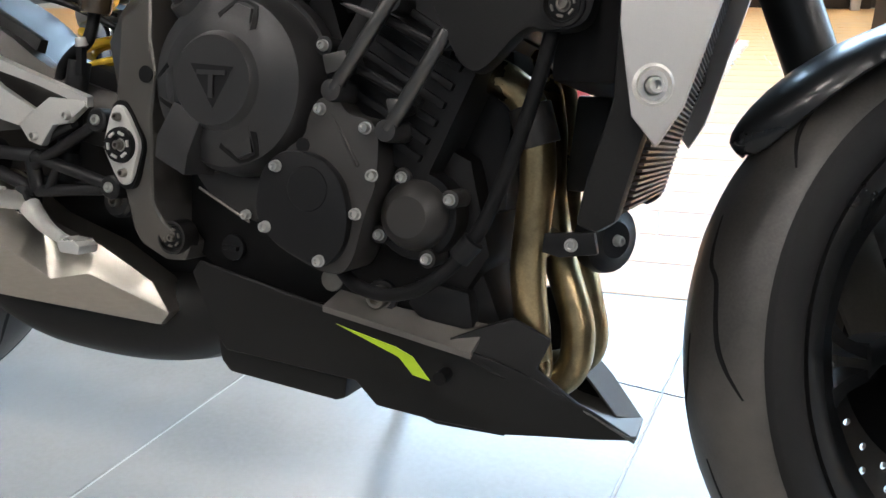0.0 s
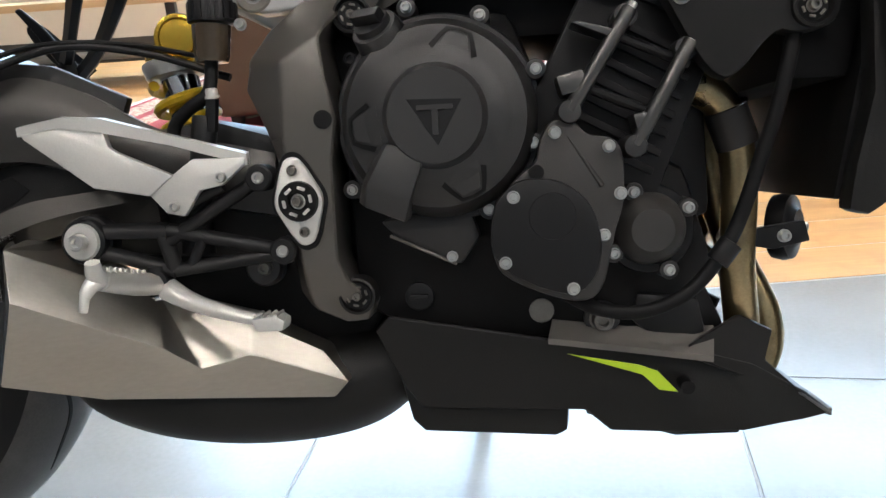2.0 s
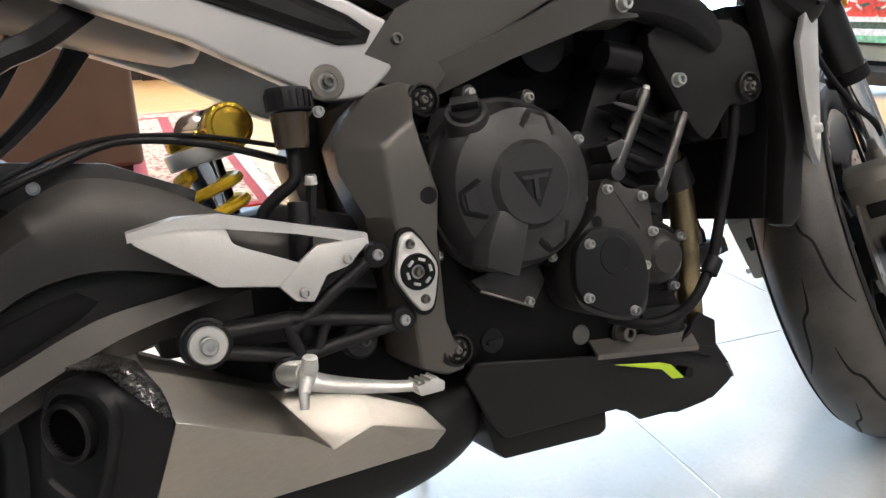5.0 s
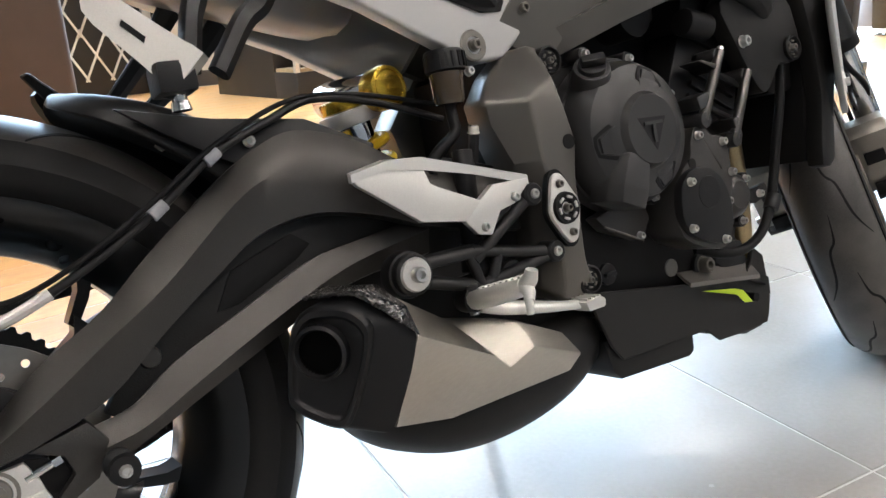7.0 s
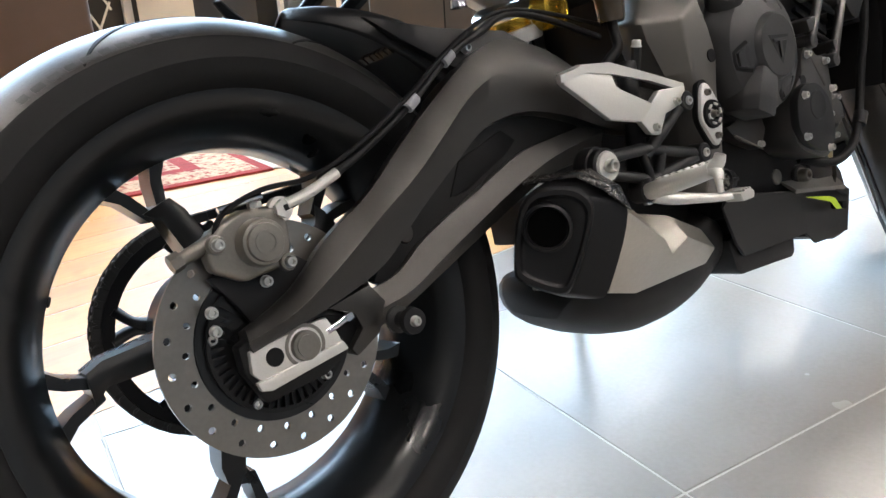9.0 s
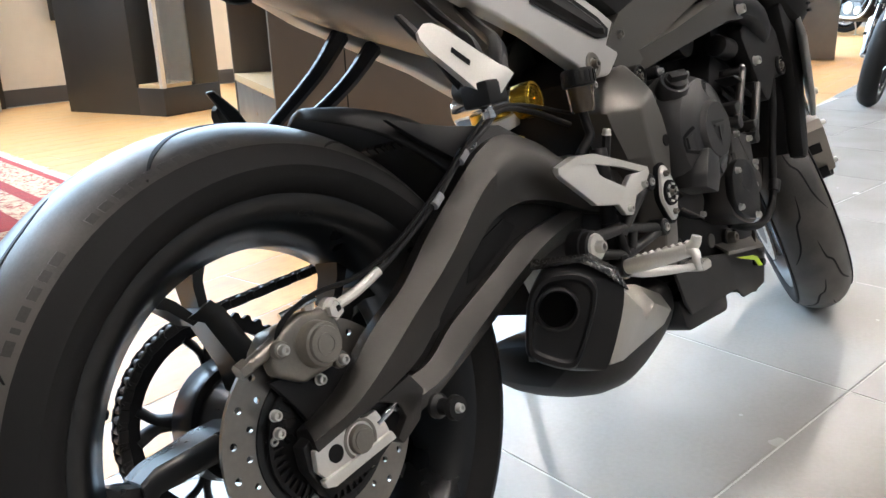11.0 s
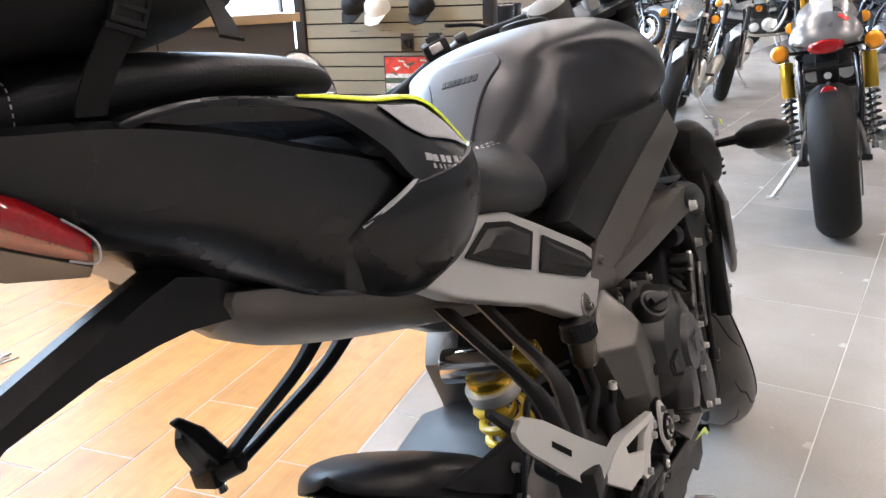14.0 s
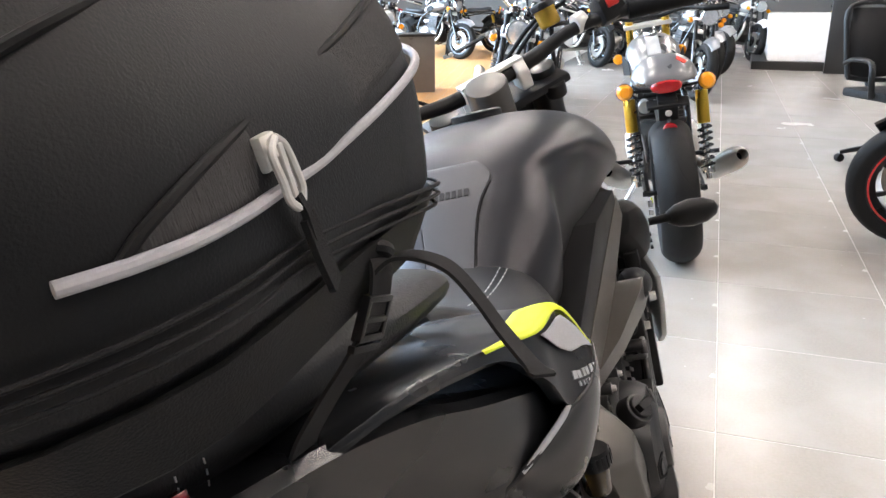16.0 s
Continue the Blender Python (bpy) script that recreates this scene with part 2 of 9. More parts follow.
def tube(pts, r, seg=14, n=8, flat=1.0, caps=True):
    """A tube along a curve; r a number or one per control point; flat squashes it."""
    path = curve_points(pts, n)
    rs = r if isinstance(r, (list, tuple)) else [r] * len(pts)
    rings, up = [], None
    for i, q in enumerate(path):
        d = (path[min(i + 1, len(path) - 1)] - path[max(i - 1, 0)]).normalized()
        if up is None:
            up = d.orthogonal().normalized()
        up = (up - d * up.dot(d)).normalized()
        side = d.cross(up)
        f = i / max(1, len(path) - 1) * (len(rs) - 1)
        k = min(int(f), len(rs) - 2) if len(rs) > 1 else 0
        rad = rs[k] + (rs[min(k + 1, len(rs) - 1)] - rs[k]) * (f - k)
        rings.append([tuple(q + rad * (math.cos(2 * math.pi * j / seg) * up + flat * math.sin(2 * math.pi * j / seg) * side)) for j in range(seg)])
    return loft(rings, caps=caps)


def ribbon(pts, width, thick, across=(0, 1, 0), n=8):
    """A flat strap along a curve."""
    path = curve_points(pts, n)
    rings = []
    for i, q in enumerate(path):
        d = (path[min(i + 1, len(path) - 1)] - path[max(i - 1, 0)]).normalized()
        s = Vector(across)
        s = (s - d * s.dot(d)).normalized()
        nrm = d.cross(s)
        w, h = s * width / 2, nrm * thick / 2
        rings.append([tuple(q + w + h), tuple(q - w + h), tuple(q - w - h), tuple(q + w - h)])
    return loft(rings)


def socket_bolt_mesh(r=0.006, h=0.006):
    """A cap-head bolt with its hexagon recess, pointing to +z."""
    prof = [(0, h * 0.35), (r * 0.5, h * 0.35), (r * 0.55, h), (r * 0.85, h), (r, h * 0.8), (r, 0), (r * 1.2, 0), (r * 1.2, -0.0012), (0, -0.0012)]
    prof = [(q * 0.82, w) for q, w in prof]
    return lathe(prof, 18)


def mirror_y(bm):
    moved(bm, Matrix.Diagonal((1, -1, 1, 1)))
    bmesh.ops.reverse_faces(bm, faces=bm.faces)
    return bm


def half_ring(x, half):
    """A closed ring at x from half a profile of (y, z), top to bottom, both on the middle plane."""
    right = [(x, -y, z) for y, z in half]
    left = [(x, y, z) for y, z in half[-2:0:-1]]
    return right + left


# bars for lettering that is not reproduced
def bars(name, at, along, up, widths, height, mat, parent, proud=0.0006, gap=0.35):
    a, u = Vector(along).normalized(), Vector(up).normalized()
    nrm = a.cross(u)
    p = Vector(at)
    for w in widths:
        bm = bmesh.new()
        cs = [p, p + a * w, p + a * w + u * height, p + u * height]
        vs = [bm.verts.new(c + nrm * proud) for c in cs] + [bm.verts.new(c - nrm * proud) for c in cs]
        bm.faces.new(vs[:4])
        bm.faces.new(vs[7:3:-1])
        for i in range(4):
            j = (i + 1) % 4
            bm.faces.new((vs[i], vs[4 + i], vs[4 + j], vs[j]))
        part(name, bm, mat, parent)
        p = p + a * (w + height * gap)



def slab(front, faces, y_back, bevel=0.004, seg=2, angle=14):
    """A faceted front drawn back to one depth."""
    bm = bmesh.new()
    vf = [bm.verts.new(p) for p in front]
    vb = [bm.verts.new((p[0], y_back, p[2])) for p in front]
    used = collections.Counter()
    for f in faces:
        bm.faces.new([vf[i] for i in f])
        bm.faces.new([vb[i] for i in f][::-1])
        for a, b in zip(f, f[1:] + f[:1]):
            used[(min(a, b), max(a, b))] += 1
    for (a, b), n in used.items():
        if n == 1:
            bm.faces.new((vf[a], vf[b], vb[b], vb[a]))
    bmesh.ops.recalc_face_normals(bm, faces=bm.faces)
    return bevel_sharp(bm, bevel, seg, angle)


def along(table, v):
    for (a, p), (b, q) in zip(table, table[1:]):
        if v <= b:
            return p + (q - p) * max(0, (v - a) / (b - a))
    return table[-1][1]

# ---- the showroom ----
TILE_DIR = radians(-6.6)
TILE = 0.6
BOUND = lambda x: 0.585 + 0.098 * x      # edge between tiles and planks
ROOM = (-6.0, 19.0, -6.5, 6.7, 5.6)

GROUT = material("pale_grout", (0.50, 0.475, 0.44), 0.7, bump=0.2)
PORCELAIN = material("grey_porcelain_tile", (0.32, 0.300, 0.275), 0.25, vary=0.10, grain=8, fine=120, bump=0.05, stain=(0.355, 0.34, 0.32), stain_at=(0.45, 0.75), rough_vary=0.07, island=0.04)
PLANK = material("honey_oak_plank", (0.56, 0.305, 0.115), 0.40, spec=0.35, vary=0.20, grain=30, fine=60, bump=0.1, axis=(0.12, 1.6, 1), stain=(0.46, 0.235, 0.088), stain_at=(0.5, 0.85), island=0.10)
PLASTER = material("cream_wall_paint", (0.66, 0.61, 0.52), 0.8, vary=0.04, bump=0.2)
CEIL = material("dark_grey_ceiling", (0.07, 0.068, 0.065), 0.85, vary=0.05, bump=0.3)
DARKWALL = material("charcoal_wall_paint", (0.10, 0.095, 0.09), 0.7, vary=0.05, bump=0.2)
SKIRT = material("dark_skirting", (0.06, 0.055, 0.05), 0.5)
CABINET = material("charcoal_laminate", (0.075, 0.065, 0.055), 0.42, vary=0.08, bump=0.05)
CABTOP = material("pale_wood_top", (0.50, 0.36, 0.20), 0.4, vary=0.15, axis=(0.3, 2, 1))
DARKF = material("black_fixture_paint", (0.018, 0.017, 0.016), 0.4)
SLAT = material("olive_slat_panel", (0.27, 0.25, 0.185), 0.55, vary=0.05)
WINDOW = glowing("daylit_window", (0.57, 0.80, 1.0), 17.0)
PANEL = glowing("ceiling_light_diffuser", (1.0, 0.92, 0.80), 64.0)


def rect_floor():
    x0, x1, y0, y1, h = ROOM
    base = tagged(part("floor", box(x0, x1, y0, y1, -0.12, -0.0012, 0), GROUT), "concrete floor slab with pale grout between tiles", "floor", kind="structure")
    c, s = math.cos(TILE_DIR), math.sin(TILE_DIR)
    ox, oy = 1.055, -0.23
    g = 0.0035
    def slab(w, d):
        bm = bmesh.new()
        bmesh.ops.create_cube(bm, size=1)
        bmesh.ops.transform(bm, matrix=Matrix.Translation((0, 0, -0.006)) @ Matrix.Diagonal((w, d, 0.012, 1)), verts=bm.verts)
        return bevel_sharp(bm, 0.0012, 1)
    first = None
    rot = Matrix.Rotation(TILE_DIR, 4, "Z")
    far = bmesh.new()
    for i in range(-14, 26):
        for j in range(-12, 4):
            u, v = (i + 0.5) * TILE, (j + 0.5) * TILE
            x, y = ox + u * c - v * s, oy + u * s + v * c
            if not (x0 + 0.5 < x < x1 - 0.5 and y0 + 0.5 < y < BOUND(x) + 0.33):
                continue
            # tiles that cross the edge of the planks are cut to it
            vtop = TILE / 2
            over = y + TILE / 2 * c - BOUND(x)
            if over > 0.02:
                vtop = TILE / 2 - over - 0.004
                if vtop < -TILE / 2 + 0.03:
                    continue
            if vtop == TILE / 2 and -1.5 < x < 6.5 and -3.0 < y:
                m = Matrix.Translation((x, y, 0)) @ rot
                if first is None:
                    first = part("tile", slab(TILE - g, TILE - g), PORCELAIN, base)
                    first.matrix_basis = m
                else:
                    placed("tile", first, m, base)
            else:
                half = TILE / 2 - g / 2
                cs = []
                for du, dv in ((-half, -half), (half, -half), (half, 9), (-half, 9)):
                    if dv == 9:
                        px, py = x + du * c - half * s, y + du * s + half * c
                        lim = BOUND(px) - 0.004
                        dv = half - max(0, (py - lim) / c)
                    cs.append((x + du * c - dv * s, y + du * s + dv * c))
                vs = [far.verts.new((px, py, 0)) for px, py in cs] + [far.verts.new((px, py, -0.01)) for px, py in cs]
                far.faces.new(vs[:4])
                for k in range(4):
                    far.faces.new((vs[k], vs[4 + k], vs[4 + (k + 1) % 4], vs[(k + 1) % 4]))
    part("tile_field", far, PORCELAIN, base, "cut and farther porcelain tiles", kind="stuff")
    return base


def plank_floor():
    x0, x1, y0, y1, h = ROOM
    ang = math.atan(0.098)
    base = tagged(part("wood_floor", loft([[(x0, BOUND(x0) + 0.003, -0.0009), (x1, BOUND(x1) + 0.003, -0.0009), (x1, y1, -0.0009), (x0, y1, -0.0009)], [(x0, BOUND(x0) + 0.003, -0.0006), (x1, BOUND(x1) + 0.003, -0.0006), (x1, y1, -0.0006), (x0, y1, -0.0006)]]), GROUT), "honey oak plank floor with pale joints", "floor", kind="structure")
    w, ln = 0.165, 1.2
    bm0 = bmesh.new()
    bmesh.ops.create_cube(bm0, size=1)
    bmesh.ops.transform(bm0, matrix=Matrix.Translation((0, 0, -0.004)) @ Matrix.Diagonal((ln - 0.004, w - 0.004, 0.0085, 1)), verts=bm0.verts)
    bevel_sharp(bm0, 0.001, 1)
    rng = random.Random(4)
    rot = Matrix.Rotation(ang, 4, "Z")
    c, s = math.cos(ang), math.sin(ang)
    first, far, count = None, bmesh.new(), 0
    for j in range(54):
        off = rng.uniform(0, ln)
        for i in range(-6, 14):
            u, v = i * ln + off, (j + 0.5) * w
            x, y = u * c - v * s, 0.585 + 0.004 + u * s + v * c
            if not (x0 + 0.6 < x < x1 - 0.6 and y < y1 - 0.1):
                continue
            if -0.6 < x < 4.2 and y < 4.2 and count < 230:
                count += 1
                m = Matrix.Translation((x, y, 0)) @ rot
                if first is None:
                    first = part("plank", bm0, PLANK, base)
                    first.matrix_basis = m
                else:
                    placed("plank", first, m, base)
            else:
                hu, hv = ln / 2 - 0.002, w / 2 - 0.002
                cs = [(x + a * c - b * s, y + a * s + b * c) for a, b in ((-hu, -hv), (hu, -hv), (hu, hv), (-hu, hv))]
                vs = [far.verts.new((px, py, 0.0)) for px, py in cs] + [far.verts.new((px, py, -0.006)) for px, py in cs]
                far.faces.new(vs[:4])
                for k in range(4):
                    far.faces.new((vs[k], vs[4 + k], vs[4 + (k + 1) % 4], vs[(k + 1) % 4]))
    part("plank_field", far, PLANK, base, "farther oak planks", kind="stuff")
    return base


def shell():
    x0, x1, y0, y1, h = ROOM
    t = 0.15
    def wall(name, b, label, mat=PLASTER):
        return part(name, b, mat, None, label, category="wall", kind="structure")
    # the long wall: solid to 2 m at first, then glazed almost from the floor
    sill, head, low, turn, end = 2.0, 5.3, 0.25, 6.3, 15.8
    wall("wall_north", joined(box(x0, turn, y1, y1 + t, 0, sill, 0), box(turn, x1, y1, y1 + t, 0, low, 0), box(x0, x1, y1, y1 + t, head, h, 0), box(x0, -2.82, y1, y1 + t, sill, head, 0), box(end, x1, y1, y1 + t, low, head, 0)), "cream painted wall with a tall window band")
    part("baseboard", joined(box(x0, turn, y1 - 0.014, y1, 0, 0.14, 0.003), box(turn, x1, y1 - 0.014, y1, 0, 0.14, 0.003)), SKIRT, None, "dark grey skirting along the wall", category="skirting", kind="structure")
    wall("wall_south", box(x0, x1, y0 - t, y0, 0, h, 0), "charcoal painted wall", DARKWALL)
    wall("wall_west", box(x0 - t, x0, y0 - t, y1 + t, 0, h, 0), "charcoal painted wall", DARKWALL)
    wall("wall_east", box(x1, x1 + t, y0 - t, y1 + t, 0, h, 0), "charcoal painted wall", DARKWALL)
    part("ceiling", box(x0 - t, x1 + t, y0 - t, y1 + t, h, h + 0.15, 0), CEIL, None, "dark grey painted ceiling", category="ceiling", kind="structure")
    n = 8
    for k in range(n):
        if k < 4:
            a, span, sl = -2.82 + k * 2.28, 2.28, sill
        else:
            a, span, sl = turn + (k - 4) * 2.375, 2.375, low
        wn = empty("window_%d" % (k + 1), label="tall daylit shop window in a dark mullion", category="window", kind="structure")
        part("window_frame", joined(box(a, a + 0.06, y1 - 0.02, y1 + 0.1, sl, head, 0.004), box(a + 0.06, a + span, y1 - 0.02, y1 + 0.1, head - 0.06, head, 0.004), box(a + 0.06, a + span, y1 - 0.02, y1 + 0.1, sl, sl + 0.06, 0.004)), DARKF, wn)
        part("pane", box(a + 0.06, a + span, y1 + 0.03, y1 + 0.04, sl + 0.06, head - 0.06, 0), WINDOW, wn, "bright hazy daylight behind glass")


def ceiling_lights():
    x0, x1, y0, y1, h = ROOM
    first = None
    for x in (-2.5, 0.9, 4.3, 7.7, 11.1, 14.5):
        for y in (-5.2, -2.2, 2.2, 5.2):
            if first is None:
                first = empty("ceiling_light", pose(x, y, h), label="square white ceiling light panel in a thin frame", category="ceiling light", group="ceiling lights")
                part("frame", joined(box(-0.33, 0.33, -0.33, -0.31, -0.03, -0.001, 0), box(-0.33, 0.33, 0.31, 0.33, -0.03, -0.001, 0), box(-0.33, -0.31, -0.31, 0.31, -0.03, -0.001, 0), box(0.31, 0.33, -0.31, 0.31, -0.03, -0.001, 0)), SILVER, first)
                part("diffuser", box(-0.31, 0.31, -0.31, 0.31, -0.022, -0.014, 0), PANEL, first)
            else:
                copy_thing(first, pose(x, y, h))


rect_floor()
plank_floor()
shell()
ceiling_lights()

# ---- the motorcycle ----
LEAN_DEG = 14.5
BIKE = pose(0, 0, 0, -LEAN_DEG, 0, 0) @ Matrix.Translation((0, -0.012, 0))
bike = empty("motorcycle", BIKE, label="graphite and black naked motorcycle with lime accents, leaning on its stand", category="motorcycle")
RIGHT = (0, -1, 0)
bolt_src = {}


def bolts(spots, r, parent, mat=None, d=RIGHT, h=None, name="bolt"):
    """Cap-head bolts facing d at the given places, each its own part."""
    key = (round(r, 4), (mat or BOLT).name)
    for p in spots:
        m = axis_matrix(p, d)
        if key not in bolt_src:
            ob = part(name, socket_bolt_mesh(r, h or r), mat or BOLT, parent)
            ob.matrix_basis = m
            bolt_src[key] = ob
        else:
            placed(name, bolt_src[key], m, parent)


# --- wheels ---
def tyre_profile(R, W, rim):
    """Closed profile of (radius, offset) of a tyre, round crown."""
    pts = []
    for k in range(-9, 10):
        a = k / 9 * radians(66)
        pts.append((R - (W * 0.56) * (1 - math.cos(a)) * 0.92, W * 0.5475 * math.sin(a)))
    e = pts[-1]
    side = [(rim + (e[0] - rim) * 0.75, W * 0.492), (rim + (e[0] - rim) * 0.4, W * 0.468), (rim + 0.004, W * 0.40), (rim - 0.008, W * 0.37)]
    inner = [(rim - 0.01, W * 0.3), (rim - 0.01, -W * 0.3)]
    return pts + side + inner + [(r, -o) for r, o in side[::-1]]


def tread_groove(R, W, a0, pts, wid, parent, C):
    """A dark sunken sipe laid on the crown: pts are (turn in degrees, offset across)."""
    def on(ang, off, lift):
        a = math.asin(max(-0.99, min(0.99, off / (W * 0.5475))))
        r = R - (W * 0.56) * (1 - math.cos(a)) * 0.92 + lift
        t = radians(a0 + ang)
        return Vector((C[0] + r * math.cos(t), C[1] + off, C[2] + r * math.sin(t)))
    path = curve_points([Vector((p[0], p[1], 0)) for p in pts], 8)
    rings = []
    for i, q in enumerate(path):
        d = path[min(i + 1, len(path) - 1)] - path[max(i - 1, 0)]
        dd = Vector((d.x * R * math.pi / 180, d.y, 0)).normalized()
        k = wid / 2 * min(1, 0.25 + 3 * min(i, len(path) - 1 - i) / len(path))
        nx, ny = -dd.y * k / (R * math.pi / 180), dd.x * k
        rings.append([tuple(on(q.x + nx, q.y + ny, 0.0005)), tuple(on(q.x - nx, q.y - ny, 0.0005)), tuple(on(q.x - nx, q.y - ny, -0.002)), tuple(on(q.x + nx, q.y + ny, -0.002))])
    return loft(rings)


def wheel(name, C, R, W, rim, spokes, phase, xf=None, label="", rear=False):
    w = empty(name, label=label)
    w.parent = bike
    if xf is not None:
        w.matrix_basis = xf
    prof = tyre_profile(R, W, rim)
    ty = part("tyre", lathe(prof, 120, C, (0, 1, 0), True), TYRE, w, "worn black sports tyre with curved sipes", angle=60)
    # side walls, darker and ribbed
    e = W * 0.5
    for sg in (-1, 1):
        sw = [(rim + 0.005, W * 0.412), (rim + 0.0125, W * 0.474), (rim + 0.0230, W * 0.498)]
        for k in range(7):
            a = radians(66 - (2.7 if rear else 1.0) * k)
            sw.append((R - (W * 0.56) * (1 - math.cos(a)) * 0.92 + 0.0012, W * 0.5475 * math.sin(a) + 0.0018))
        sw += [(sw[-1][0] - 0.004, sw[-1][1] - 0.006), (rim + 0.020, W * 0.44), (rim + 0.006, W * 0.38)]
        sw = [(r_, sg * o_) for r_, o_ in sw]
        part("sidewall", lathe(sw, 96, C, (0, 1, 0), True), WALL_RUB, ty, "dull black sidewall")
    # rim: two lips, a dropped well, and the barrel
    hw = W * 0.36
    rp = [(rim + 0.006, -hw - 0.012), (rim + 0.008, -hw - 0.006), (rim - 0.004, -hw), (rim - 0.012, -hw + 0.015), (rim - 0.03, -hw * 0.4), (rim - 0.03, hw * 0.4), (rim - 0.012, hw - 0.015), (rim - 0.004, hw), (rim + 0.008, hw + 0.006), (rim + 0.006, hw + 0.012), (rim - 0.008, hw + 0.010), (rim - 0.022, hw - 0.008), (rim - 0.042, hw * 0.4), (rim - 0.042, -hw * 0.4), (rim - 0.022, -hw + 0.008), (rim - 0.008, -hw - 0.010)]
    rb = part("rim", lathe(rp, 96, C, (0, 1, 0), True), WHEEL, w, "gloss black cast rim", angle=50)
    hub = [(0.018, -0.05), (0.05, -0.05), (0.055, -0.03), (0.045, 0), (0.055, 0.03), (0.06, 0.055), (0.018, 0.055)]
    part("hub", lathe(hub, 40, C, (0, 1, 0), True), WHEEL, w)
    for k in range(spokes):
        a = radians(phase + 360 / spokes * k)
        def pt(r, t, y):
            return (C[0] + r * math.cos(t), C[1] + y, C[2] + r * math.sin(t))
        secs = []
        for r, wd, th, tw in ((0.045, 0.036, 0.026, 0), (0.08, 0.028, 0.022, 0.02), (rim * 0.6, 0.025, 0.017, 0.10), (rim - 0.075, 0.030, 0.018, 0.17)):
            t = a + tw
            d = wd / r / 1.0
            secs.append([pt(r, t - d / 2, -th), pt(r, t - d / 4, -th - 0.004), pt(r, t + d / 4, -th - 0.004), pt(r, t + d / 2, -th), pt(r, t + d / 2, th), pt(r, t + d / 4, th + 0.004), pt(r, t - d / 4, th + 0.004), pt(r, t - d / 2, th)])
        part("spoke", loft(secs), WHEEL, rb, angle=50)
        # the forked foot of the spoke, with a small triangular pocket
        t = a + 0.19
        for sd in (-1, 1):
            foot_ = [[pt(r, t + sd * o - w_, -th), pt(r, t + sd * o + w_, -th), pt(r, t + sd * o + w_, th), pt(r, t + sd * o - w_, th)] for r, o, w_, th in ((rim - 0.085, 0.04, 0.035, 0.016), (rim - 0.055, 0.10, 0.035, 0.018), (rim - 0.032, 0.17, 0.045, 0.022))]
            part("spoke_foot", bevel_sharp(loft(foot_), 0.003, 2, 30), WHEEL, rb, angle=50)
    return w, ty


RC = (0.003, 0.0, 0.310)
rear_wheel, rear_tyre = wheel("rear_wheel", RC, 0.313, 0.185, 0.226, 5, 101, label="rear wheel with a wide sports tyre", rear=True)
for k in range(9):
    for sg in (-1, 1):
        part("sipe", tread_groove(0.313, 0.185, k * 40 + (20 if sg > 0 else 0), [(0, sg * 0.012), (7, sg * 0.022), (16, sg * 0.03), (24, sg * 0.052), (30, sg * 0.074)], 0.0042, rear_tyre, RC), DEEP, rear_tyre)

part("tyre_valve", joined(rod((-0.186, -0.02, 0.402), (-0.168, -0.022, 0.393), 0.0045, 0.004, 12), rod((-0.170, -0.022, 0.394), (-0.160, -0.022, 0.389), 0.0055, 0.005, 12, 0.001)), DEEP, rear_wheel)

# the front end turns left about its steering head
STEER = 32.0
AX0 = Vector((1.537, 0, 0))
AXD = Vector((-math.sin(radians(24)), 0, math.cos(radians(24))))
TURN = Matrix.Translation(AX0) @ Matrix.Rotation(radians(STEER), 4, AXD) @ Matrix.Translation(-AX0)
FC = (1.433, 0.0, 0.286)
front_wheel, front_tyre = wheel("front_wheel", FC, 0.297, 0.119, 0.222, 5, 30, TURN, label="front wheel with a sports tyre, steered to the left")
for k in range(9):
    for sg in (-1, 1):
        part("sipe", tread_groove(0.297, 0.119, k * 40 + (20 if sg > 0 else 0), [(0, sg * 0.004), (8, sg * 0.010), (12, sg * 0.022), (22, sg * 0.030), (30, sg * 0.046)], 0.0038, front_tyre, FC), DEEP, front_tyre)


